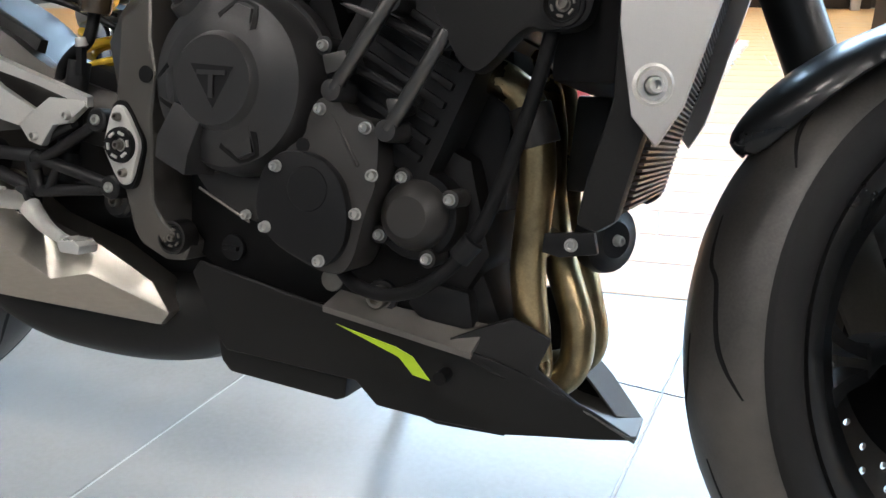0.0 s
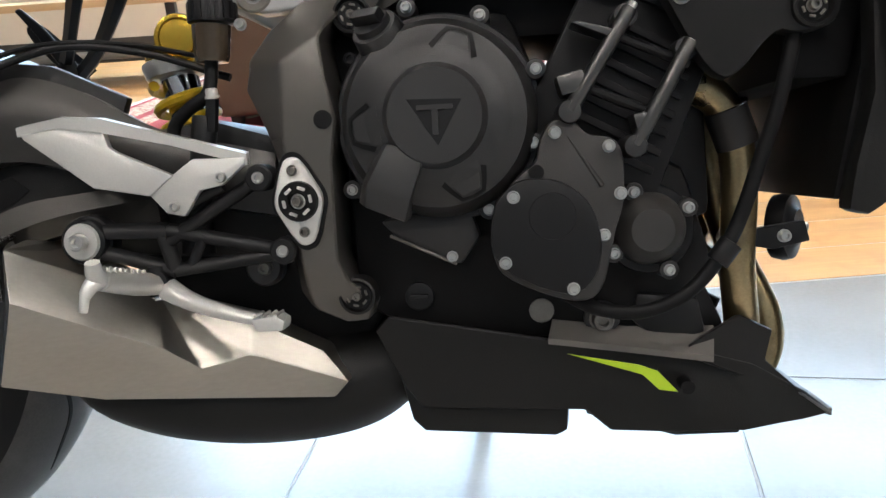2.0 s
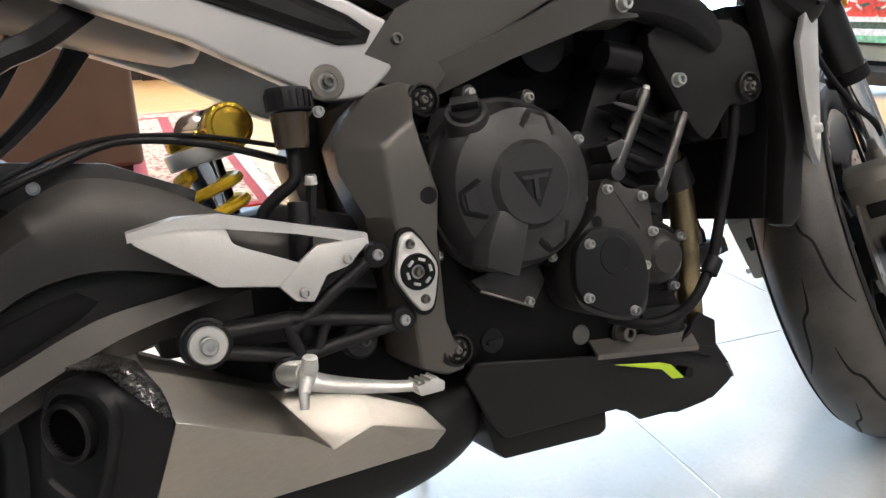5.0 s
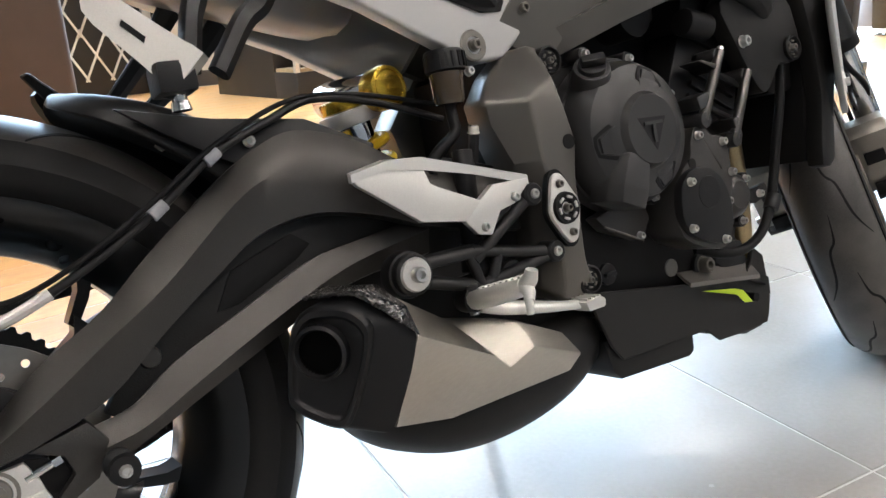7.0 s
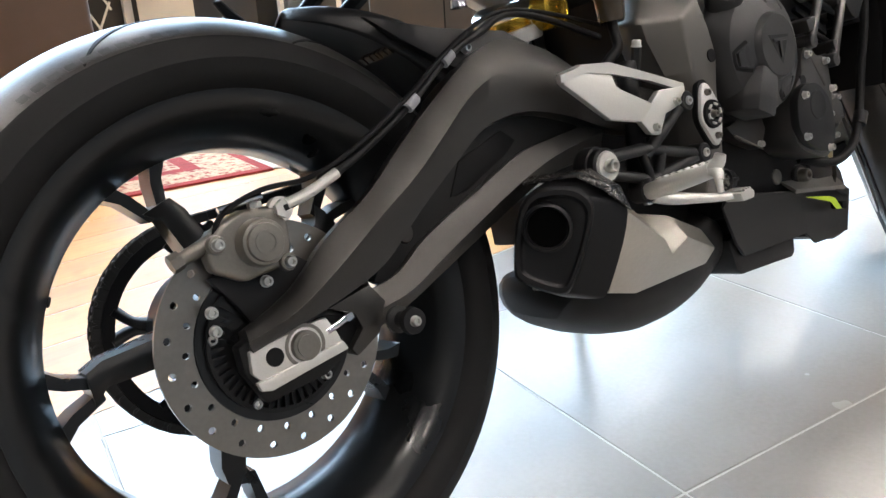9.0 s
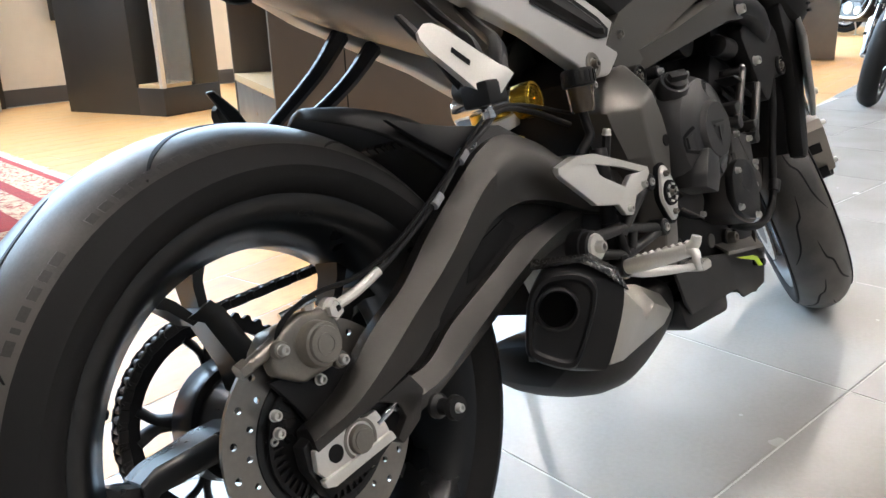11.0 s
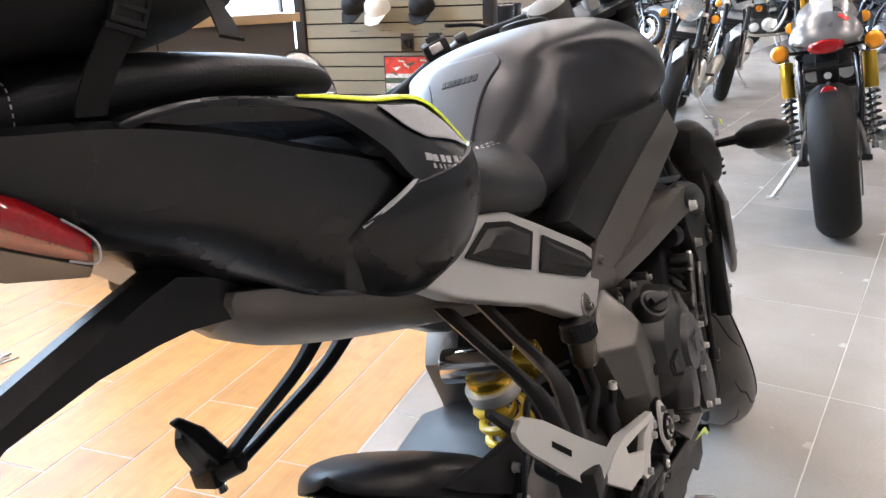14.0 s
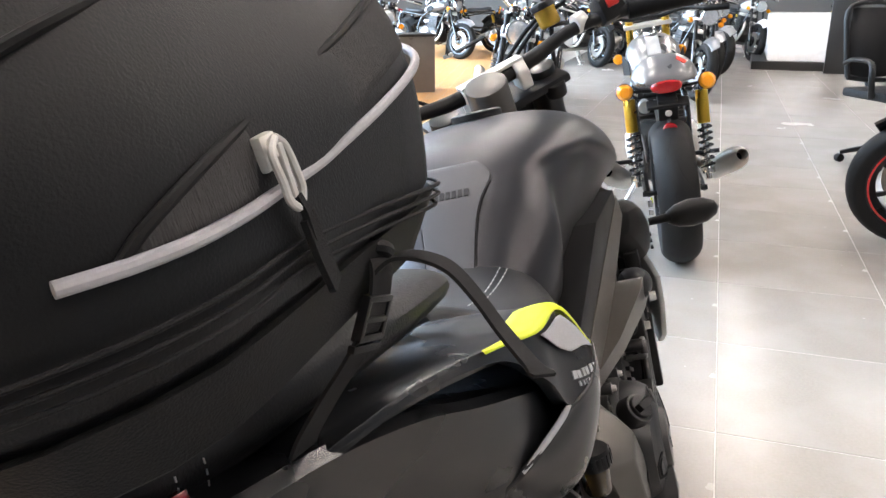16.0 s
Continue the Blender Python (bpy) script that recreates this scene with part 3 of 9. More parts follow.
def disc(parent, C, y, r_out, r_in, n, xf=None):
    """A drilled brake disc: the ring is a grid of cells, with the drilled cells left out."""
    bm = bmesh.new()
    nt, t = 2 * n, 0.0045
    rings = [r_in + (r_out - r_in) * f for f in (0, 0.16, 0.37, 0.58, 0.79, 1)]
    hole = {(2 * k, 1 if k % 2 else 3) for k in range(n)}
    vt = {}
    def v(i, j, s):
        key = (i % nt, j, s)
        if key not in vt:
            a = 2 * math.pi * i / nt
            vt[key] = bm.verts.new((C[0] + rings[j] * math.cos(a), y + s * t / 2, C[2] + rings[j] * math.sin(a)))
        return vt[key]
    for i in range(nt):
        for j in range(len(rings) - 1):
            if (i, j) in hole:
                # a round hole inside its cell
                cs = [(i, j), (i + 1, j), (i + 1, j + 1), (i, j + 1)]
                am, rm = 2 * math.pi * (i + 0.5) / nt, (rings[j] + rings[j + 1]) / 2
                ring = {}
                for s_ in (-1, 1):
                    for q in range(8):
                        w_ = radians(225 + 45 * q)
                        da, dr = 0.47 * 2 * math.pi / nt * math.cos(w_), 0.47 * (rings[j + 1] - rings[j]) * math.sin(w_)
                        ring[q, s_] = bm.verts.new((C[0] + (rm + dr) * math.cos(am + da), y + s_ * t / 2, C[2] + (rm + dr) * math.sin(am + da)))
                    for q in range(4):
                        bm.faces.new((v(*cs[q], s_), v(*cs[(q + 1) % 4], s_), ring[(2 * q + 2) % 8, s_], ring[2 * q + 1, s_], ring[2 * q, s_]))
                for q in range(8):
                    bm.faces.new((ring[q, -1], ring[(q + 1) % 8, -1], ring[(q + 1) % 8, 1], ring[q, 1]))
                continue
            bm.faces.new((v(i, j, -1), v(i + 1, j, -1), v(i + 1, j + 1, -1), v(i, j + 1, -1)))
            bm.faces.new((v(i, j + 1, 1), v(i + 1, j + 1, 1), v(i + 1, j, 1), v(i, j, 1)))
        for j in (0, len(rings) - 1):
            bm.faces.new((v(i, j, -1), v(i, j, 1), v(i + 1, j, 1), v(i + 1, j, -1)))
    bmesh.ops.recalc_face_normals(bm, faces=bm.faces)
    return part("brake_disc", bm, DISC, parent, "drilled steel brake disc")


disc(rear_wheel, RC, -0.092, 0.110, 0.074, 40)
part("disc_carrier", lathe([(0.02, -0.006), (0.076, -0.006), (0.078, 0.0), (0.076, 0.004), (0.02, 0.004)], 48, (RC[0], -0.090, RC[2]), (0, 1, 0), True), WHEEL, rear_wheel)
bolts([(RC[0] + 0.062 * math.cos(radians(a)), -0.098, RC[2] + 0.062 * math.sin(radians(a))) for a in range(20, 380, 72)], 0.0055, rear_wheel)
# the toothed ring that the speed sensor reads
tooth = None
for k in range(48):
    m = Matrix.Translation((RC[0], -0.1, RC[2])) @ Matrix.Rotation(2 * math.pi * k / 48, 4, "Y")
    if tooth is None:
        tooth = part("sensor_tooth", box(0.052, 0.066, -0.0018, 0.0018, -0.0015, 0.0015, 0), BLACK, rear_wheel)
        tooth.matrix_basis = m
    else:
        placed("sensor_tooth", tooth, m, rear_wheel)
part("sensor_ring", lathe([(0.064, -0.002), (0.068, -0.002), (0.068, 0.002), (0.064, 0.002)], 60, (RC[0], -0.1, RC[2]), (0, 1, 0), True), BLACK, rear_wheel, "black slotted speed sensor ring")
for sg in (-1, 1):
    d = disc(front_wheel, FC, sg * 0.062, 0.155, 0.115, 56)
part("disc_carrier", lathe([(0.02, -0.066), (0.06, -0.066), (0.117, -0.064), (0.117, -0.060), (0.06, -0.058), (0.05, 0.0), (0.06, 0.058), (0.117, 0.060), (0.117, 0.064), (0.06, 0.066), (0.02, 0.066)], 48, FC, (0, 1, 0), True), BLACK, front_wheel)

# --- rear drive ---
sprocket = bmesh.new()
n_teeth = 46
SY = 0.098
rings_s = [[], []]
for k in range(n_teeth * 4):
    a = 2 * math.pi * k / (n_teeth * 4)
    r = 0.112 + (0.0048 if k % 4 in (1, 2) else 0)
    rings_s[0].append((RC[0] + r * math.cos(a), SY - 0.003, RC[2] + r * math.sin(a)))
    rings_s[1].append((RC[0] + 0.097 * math.cos(a), SY - 0.003, RC[2] + 0.097 * math.sin(a)))
sp_o = [[(x, y + dy, z) for x, y, z in rg] for rg, dy in ((rings_s[0], 0), (rings_s[0], 0.006), (rings_s[1], 0.006), (rings_s[1], 0))]
sprk = loft(sp_o + [sp_o[0]], caps=False)
bmesh.ops.remove_doubles(sprk, verts=sprk.verts, dist=1e-6)
def polar(r, a):
    return (RC[0] + r * math.cos(a), SY, RC[2] + r * math.sin(a))
arms = [tube([polar(0.050, a + sd * 0.03), polar(0.078, a + sd * 0.055), polar(0.101, a + sd * 0.17)], [0.010, 0.008, 0.009], 8, 3, 0.4) for a in [radians(20 + 72 * k) for k in range(5)] for sd in (-1, 1)]
spk = part("rear_sprocket", sprk, BLACK, bike, "black rear sprocket")
for arm in arms:
    part("sprocket_arm", arm, BLACK, spk)
part("sprocket_carrier", lathe([(0.02, 0.04), (0.066, 0.045), (0.070, 0.08), (0.058, 0.104), (0.02, 0.104)], 48, RC, (0, 1, 0), True), WHEEL, bike)
# chain: links along the run round the sprocket
path_c = []
FSP = Vector((0.66, SY, 0.43))
for k in range(0, 33):
    a = radians(100 + k * 160 / 32)
    path_c.append(Vector((RC[0] + 0.117 * math.cos(a), SY, RC[2] + 0.117 * math.sin(a))))
top = [FSP + Vector((0, 0, 0.033)), path_c[0]]
low = [path_c[-1], FSP + Vector((0, 0, -0.033))]
run = [top[0].lerp(top[1], k / 42) for k in range(42)] + path_c + [low[0].lerp(low[1], k / 42) for k in range(1, 42)]
link = bmesh.new()
for i, (p, q) in enumerate(zip(run, run[1:])):
    d = q - p
    o = 0.0085 if i % 2 else 0.006
    for sg in (-1, 1):
        b = box(-0.002, d.length + 0.002, -0.0012, 0.0012, -0.0055, 0.0055, 0.002, 1)
        moved(b, Matrix.Translation(p + Vector((0, sg * o, 0))) @ Matrix.Rotation(-math.atan2(d.z, d.x), 4, "Y"))
        me_ = bpy.data.meshes.new("tmp")
        b.to_mesh(me_)
        b.free()
        link.from_mesh(me_)
        bpy.data.meshes.remove(me_)
    b = rod(p + Vector((0, -0.009, 0)), p + Vector((0, 0.009, 0)), 0.0045, seg=10)
    me_ = bpy.data.meshes.new("tmp")
    b.to_mesh(me_)
    b.free()
    link.from_mesh(me_)
    bpy.data.meshes.remove(me_)
part("drive_chain", link, ENGINE2, bike, "oily drive chain", kind="stuff")

# --- swingarm: a gull arm on the right, joined by a cross beam to the left arm ---
def beam(pts, hs, ws, y_in):
    """A beam with a rounded box section along points (x, y, z), heights hs and widths ws."""
    path = curve_points(pts, 4)
    hs, ws = [[q.x for q in curve_points([(v, 0, 0) for v in row], 4)] for row in (hs, ws)]
    secs = []
    for i, q in enumerate(path):
        d = (path[min(i + 1, len(path) - 1)] - path[max(i - 1, 0)]).normalized()
        s = Vector((0, 1, 0))
        u = s.cross(d).normalized() * -1
        h, w = hs[i] / 2, ws[i] / 2
        secs.append([tuple(q + u * a * h + s * b * w) for a, b in ((1, 0.05), (0.25, -1), (-0.75, -1), (-1, -0.5), (-1, 0.6), (-0.65, 1), (0.65, 1), (1, 0.6))])
    return bevel_sharp(loft(secs), min(0.008, min(ws) * 0.2), 3, 22)


swing = empty("swingarm", label="cast swingarm with a gull-shaped upper beam")
swing.parent = bike
# rails along the arm: top edge, outer ridge, lower edge of the outer face
ARM = [((-0.033, -0.121, 0.331), (-0.038, -0.136, 0.322), (-0.036, -0.136, 0.312)), ((0.019, -0.121, 0.354), (0.010, -0.139, 0.335), (0.008, -0.137, 0.322)),
       ((0.063, -0.121, 0.389), (0.060, -0.140, 0.362), (0.050, -0.137, 0.331)), ((0.120, -0.121, 0.422), (0.115, -0.140, 0.397), (0.110, -0.136, 0.352)),
       ((0.170, -0.121, 0.463), (0.172, -0.140, 0.432), (0.163, -0.136, 0.392)), ((0.242, -0.121, 0.514), (0.244, -0.140, 0.488), (0.222, -0.136, 0.432)),
       ((0.280, -0.121, 0.536), (0.284, -0.140, 0.508), (0.266, -0.136, 0.458)), ((0.325, -0.121, 0.548), (0.328, -0.140, 0.515), (0.322, -0.137, 0.466)),
       ((0.386, -0.121, 0.530), (0.382, -0.140, 0.497), (0.386, -0.137, 0.452)), ((0.455, -0.119, 0.492), (0.452, -0.136, 0.466), (0.460, -0.132, 0.425)),
       ((0.569, -0.114, 0.462), (0.570, -0.122, 0.445), (0.578, -0.118, 0.400))]
LOWER = [((0.090, -0.124, 0.330), (0.098, -0.136, 0.312), (0.092, -0.130, 0.294)), ((0.127, -0.126, 0.338), (0.132, -0.139, 0.320), (0.126, -0.132, 0.305)),
       ((0.167, -0.128, 0.364), (0.174, -0.140, 0.340), (0.172, -0.133, 0.324)), ((0.236, -0.129, 0.393), (0.232, -0.140, 0.366), (0.232, -0.133, 0.349)),
       ((0.311, -0.129, 0.423), (0.300, -0.139, 0.394), (0.302, -0.132, 0.377)), ((0.372, -0.127, 0.432), (0.360, -0.136, 0.412), (0.362, -0.128, 0.394)),
       ((0.449, -0.120, 0.440), (0.450, -0.126, 0.425), (0.450, -0.118, 0.400))]


def arm_beam(rails, inner, bevel):
    """A hollow-cast beam: a sloping top facet, a tall outer face and a rounded back."""
    lines = []
    for k in range(3):
        lines.append(curve_points([r[k] for r in rails], 4))
    secs = []
    for u, g, c in zip(*lines):
        deep = 0.018 if u.x < 0.22 else inner
        secs.append([tuple(u + Vector((0, deep, -0.004))), tuple(u), tuple(u.lerp(g, 0.5) + Vector((0, -0.0006, 0.0010))), tuple(g), tuple(g.lerp(c, 0.5) + Vector((0, 0.0016, 0))), tuple(c), tuple(c + Vector((0, 0.012, -0.003))), tuple(c + Vector((0, 0.012 + deep, 0.002)))])
    return bevel_sharp(loft(secs), bevel, 3, 24)


part("upper_beam", arm_beam(ARM, 0.030, 0.004), SWING, swing, "satin anthracite cast upper beam", angle=40)
part("lower_beam", arm_beam(LOWER, 0.026, 0.004), SWING, swing, "satin anthracite cast lower beam", angle=40)
# same paint as the beams; black here puts the recess's shade into the colour
part("web", prism([(0.105, 0.335), (0.165, 0.42), (0.262, 0.49), (0.33, 0.50), (0.42, 0.47), (0.42, 0.41), (0.30, 0.392), (0.23, 0.36), (0.13, 0.318)], -0.116, -0.100, 0.002), MATTE, swing, "recessed web between the beams, blackened for its shade")
# near-black patch on the web in place of a shaded opening
part("web_pocket", prism([(0.215, 0.395), (0.235, 0.430), (0.300, 0.452), (0.318, 0.438), (0.300, 0.425), (0.236, 0.397)], -0.1175, -0.112, 0.001), DEEP, swing, "near-black patch for a shaded opening in the web")
part("web_boss", rod((0.150, -0.112, 0.372), (0.150, -0.121, 0.372), 0.011, 0.009, 24, 0.003), SWING, swing)
part("cross_beam", prism([(0.36, 0.37), (0.36, 0.48), (0.5, 0.5), (0.6, 0.47), (0.6, 0.37), (0.5, 0.36)], -0.10, 0.14, 0.01), BLACK, swing)
part("left_arm", beam([(0.0, 0.135, 0.312), (0.15, 0.135, 0.33), (0.35, 0.13, 0.38), (0.55, 0.12, 0.425)], [0.05, 0.05, 0.065, 0.08], [0.03, 0.034, 0.04, 0.05], 0), SWING, swing, angle=40)
# axle end: fork plate, block and adjuster
axle = part("axle_carrier", prism([(-0.045, 0.295), (-0.045, 0.318), (0.02, 0.345), (0.085, 0.345), (0.085, 0.295), (0.03, 0.268), (-0.03, 0.262)], -0.126, -0.108, 0.003), BLACK, swing, "black slotted axle end")
part("axle_lip", prism([(0.040, 0.328), (0.088, 0.338), (0.102, 0.318), (0.088, 0.290), (0.060, 0.276), (0.055, 0.285), (0.071, 0.300), (0.066, 0.316)], -0.136, -0.110, 0.003), SWING, swing, "cast hook in front of the axle block")
part("axle_slot", prism([(0.042, 0.292), (0.038, 0.322), (0.064, 0.315), (0.070, 0.300), (0.056, 0.287)], -0.1275, -0.12, 0.001), DEEP, swing)
blk = part("axle_block", prism([(-0.041, 0.294), (-0.039, 0.313), (0.0, 0.318), (0.038, 0.321), (0.046, 0.304), (0.050, 0.289), (0.010, 0.283), (-0.028, 0.277)], -0.134, -0.126, 0.002), ALLOY, swing, "machined alloy axle block")
part("block_edge", prism([(-0.040, 0.286), (-0.034, 0.286), (0.010, 0.291), (0.048, 0.296), (0.052, 0.287), (0.010, 0.281), (-0.028, 0.275), (-0.038, 0.278)], -0.138, -0.130, 0.002), ALLOY, blk)
part("block_recess", rod((-0.018, -0.128, 0.302), (-0.018, -0.1346, 0.302), 0.0085, seg=20), DEEP, blk)
part("block_recess", lathe([(0.0165, 0.0), (0.0195, 0.0), (0.0195, 0.0012), (0.0165, 0.0012)], 28, (0.012, -0.1336, 0.303), RIGHT, True), CALIPER, blk)
part("axle_nut", joined(rod((0.012, -0.132, 0.303), (0.012, -0.139, 0.303), 0.0145, 0.0135, 24, 0.002), rod((0.012, -0.139, 0.303), (0.012, -0.1405, 0.303), 0.010, seg=20)), CALIPER, blk, "dull axle nut")
part("adjuster_bolt", joined(rod((0.036, -0.131, 0.307), (0.064, -0.131, 0.3155), 0.004, seg=12), rod((0.057, -0.131, 0.3135), (0.064, -0.131, 0.3155), 0.0062, seg=6)), CHROME, blk)
part("stand_bobbin", lathe([(0.0, 0.03), (0.012, 0.03), (0.013, 0.024), (0.0085, 0.02), (0.0085, 0.008), (0.013, 0.004), (0.013, 0), (0, 0)], 24, (0.102, -0.148, 0.300), RIGHT), BLACK, swing, "black bobbin")
bolts([(0.102, -0.178, 0.300)], 0.0055, swing)

# --- rear caliper ---
cal = empty("rear_caliper", label="grey two-piece rear brake caliper")
cal.parent = bike
part("caliper_body", prism([(-0.048, 0.386), (-0.050, 0.402), (-0.034, 0.424), (-0.010, 0.432), (0.020, 0.430), (0.030, 0.414), (0.028, 0.388), (0.014, 0.374), (-0.022, 0.370)], -0.122, -0.100, 0.006, 3), CALIPER, cal, "cast outer caliper half")
part("caliper_inner_half", prism([(-0.044, 0.388), (-0.046, 0.404), (-0.03, 0.420), (0.022, 0.424), (0.026, 0.39), (-0.02, 0.374)], -0.096, -0.070, 0.005, 2), CALIPER, cal)
part("piston_boss", rod((-0.002, -0.118, 0.401), (-0.002, -0.136, 0.401), 0.0225, 0.0205, 36, 0.003), CALIPER, cal)
part("caliper_ear", rod((-0.040, -0.118, 0.408), (-0.040, -0.126, 0.408), 0.009, 0.008, 20, 0.002), CALIPER, cal)
part("caliper_ear", rod((0.020, -0.118, 0.378), (0.020, -0.126, 0.378), 0.009, 0.008, 20, 0.002), CALIPER, cal)
bolts([(-0.040, -0.126, 0.408), (0.020, -0.126, 0.378)], 0.006, cal)
part("pad_pin", rod((-0.03, -0.118, 0.436), (0.012, -0.118, 0.440), 0.0028, seg=10), CHROME, cal)
part("piston_cap", joined(rod((-0.002, -0.135, 0.401), (-0.002, -0.1395, 0.401), 0.0175, 0.0165, 32, 0.001), lathe([(0.008, -0.001), (0.0105, -0.001), (0.0105, 0.001), (0.008, 0.001)], 32, (-0.002, -0.1395, 0.401), RIGHT, True)), CALIPER, cal, "bright piston cap with a round mark")
part("slide_pin", joined(rod((-0.07, -0.11, 0.402), (-0.035, -0.11, 0.412), 0.006, 0.008, 14), rod((-0.078, -0.11, 0.400), (-0.068, -0.11, 0.403), 0.0085, seg=6)), CALIPER, cal)
part("bleed_nipple", joined(rod((0.006, -0.112, 0.43), (0.006, -0.112, 0.445), 0.004, 0.003, 10), rod((0.006, -0.112, 0.428), (0.006, -0.112, 0.436), 0.0065, seg=6)), ALLOY, cal)
part("banjo", joined(rod((0.026, -0.128, 0.425), (0.026, -0.108, 0.425), 0.0085, seg=6), rod((0.026, -0.121, 0.425), (0.026, -0.113, 0.425), 0.0115, seg=18)), ALLOY, cal)
part("caliper_bracket", prism([(-0.05, 0.38), (-0.03, 0.35), (-0.02, 0.33), (0.03, 0.335), (0.06, 0.36), (0.03, 0.385)], -0.108, -0.098, 0.003), BLACK, cal)
bolts([(-0.055, -0.112, 0.352), (0.000, -0.112, 0.365), (-0.055, -0.11, 0.335)], 0.0058, cal)

# brake line with white clips, and the sensor wire beside it
part("brake_hose", tube([(0.026, -0.125, 0.425), (0.05, -0.125, 0.432), (0.075, -0.128, 0.442), (0.115, -0.13, 0.46), (0.183, -0.13, 0.497), (0.238, -0.128, 0.535), (0.30, -0.118, 0.56), (0.36, -0.10, 0.578), (0.44, -0.085, 0.568), (0.52, -0.085, 0.54)], 0.0042, 10), BLACK, bike, "black brake hose")
part("hose_end", tube([(0.03, -0.125, 0.428), (0.055, -0.126, 0.434), (0.085, -0.129, 0.446)], 0.0052, 10), ALLOY, bike)
part("sensor_wire", tube([(-0.04, -0.11, 0.40), (-0.03, -0.12, 0.43), (0.01, -0.122, 0.445), (0.06, -0.125, 0.447), (0.11, -0.134, 0.466), (0.18, -0.136, 0.505), (0.24, -0.134, 0.543), (0.33, -0.11, 0.578), (0.42, -0.09, 0.578), (0.52, -0.09, 0.555)], 0.0026, 8), DEEP, bike)
for p, q in (((0.174, -0.133, 0.492), (0.187, -0.133, 0.501)), ((0.230, -0.131, 0.530), (0.243, -0.131, 0.539))):
    part("hose_clip", rod(p, q, 0.0066, seg=14, bevel=0.001), PIPING, bike, "pale hose clip")

# --- engine ---
eng = empty("engine", label="dark three-cylinder engine with bolted cast covers")
eng.parent = bike
# near-black in place of engine paint, for the shade behind the covers
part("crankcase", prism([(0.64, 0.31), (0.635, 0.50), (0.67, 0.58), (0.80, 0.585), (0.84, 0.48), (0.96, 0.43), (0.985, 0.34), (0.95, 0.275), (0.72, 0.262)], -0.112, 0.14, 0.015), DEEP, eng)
part("sump", prism([(0.70, 0.29), (0.72, 0.22), (0.80, 0.19), (0.88, 0.20), (0.92, 0.28)], -0.085, 0.09, 0.012), ENGINE, eng)
cyl_o = [(0.80, 0.47), (0.872, 0.605), (0.985, 0.545), (0.925, 0.40)]
part("cylinder_block", prism(cyl_o, -0.145, 0.14, 0.008), ENGINE_D, eng)
for k in range(7):
    f = 0.1 + 0.12 * k
    a = Vector((0.83, 0, 0.455)).lerp(Vector((0.898, 0, 0.585)), f)
    b = Vector((0.915, 0, 0.41)).lerp(Vector((0.970, 0, 0.545)), f)
    part("cooling_fin", prism([(a.x, a.z), (b.x, b.z), (b.x + 0.003, b.z + 0.006), (a.x + 0.003, a.z + 0.006)], -0.152, -0.144, 0.001), ENGINE_D, eng)
part("cylinder_head", prism([(0.862, 0.60), (0.90, 0.70), (1.03, 0.655), (1.02, 0.60), (0.985, 0.545)], -0.15, 0.145, 0.01), ENGINE_D, eng)
part("head_cover", prism([(0.885, 0.68), (0.90, 0.735), (1.02, 0.70), (1.035, 0.655)], -0.13, 0.13, 0.015), BLACK, eng)
# the two long studs' tubes on the barrel side
for a, b in (((0.901, -0.179, 0.566), (0.847, -0.179, 0.482)), ((0.951, -0.179, 0.536), (0.902, -0.179, 0.450))):
    st = part("stud_tube", rod(b, a, 0.0068, 0.0064, 16, 0.002), STUD, eng, "satin grey stud tube")
    bolts([a], 0.0052, eng, d=(Vector(a) - Vector(b)).normalized())
    part("stud_boss", rod((b[0], -0.14, b[2]), (b[0], b[1] - 0.006, b[2]), 0.011, 0.010, 16, 0.002), ENGINE, eng)
    part("stud_boss", rod((a[0] - 0.004, -0.14, a[2] - 0.006), (a[0] - 0.004, a[1], a[2] - 0.006), 0.010, seg=16, bevel=0.002), ENGINE, eng)
for z0, z1 in ((0.548, 0.518), (0.505, 0.475)):
    part("cross_rib", rod((0.885 - (0.548 - z0) * 0.6, -0.165, z0), (0.952 - (0.548 - z0) * 0.6, -0.165, z1), 0.0045, seg=10), ENGINE_D, eng)

for o in ([(0.836, 0.512), (0.859, 0.517), (0.865, 0.501), (0.841, 0.495)], [(0.900, 0.477), (0.912, 0.479), (0.917, 0.467), (0.904, 0.461)], [(0.850, 0.556), (0.858, 0.557), (0.893, 0.547), (0.888, 0.540)]):
    part("stud_block", prism(o, -0.184, -0.150, 0.0025), STUD, eng, "rectangular cast cross block")

# clutch cover: a broad shallow drum with a raised round and four raised brackets
CC = Vector((0.732, 0, 0.484))
clutch = part("clutch_cover", lathe([(0.0, 0.054), (0.0405, 0.054), (0.0435, 0.050), (0.0455, 0.046), (0.060, 0.043), (0.064, 0.040), (0.079, 0.033), (0.086, 0.020), (0.089, 0.004), (0.090, 0.0), (0.090, -0.03), (0, -0.03)], 72, (CC.x, -0.145, CC.z), RIGHT), ENGINE, eng, "dark grey clutch cover with a raised round")
part("rim_flange", lathe([(0.085, 0.0), (0.094, 0.0), (0.096, -0.004), (0.096, -0.016), (0.085, -0.016)], 72, (CC.x, -0.142, CC.z), RIGHT, True), ENGINE, clutch)
part("badge", joined(plate([(CC.x - 0.024, -0.1992, CC.z + 0.015), (CC.x + 0.024, -0.1992, CC.z + 0.013), (CC.x + 0.002, -0.1992, CC.z - 0.026)], 0.0012, 0.0004), ), BLACK, clutch, "raised triangular badge plate")
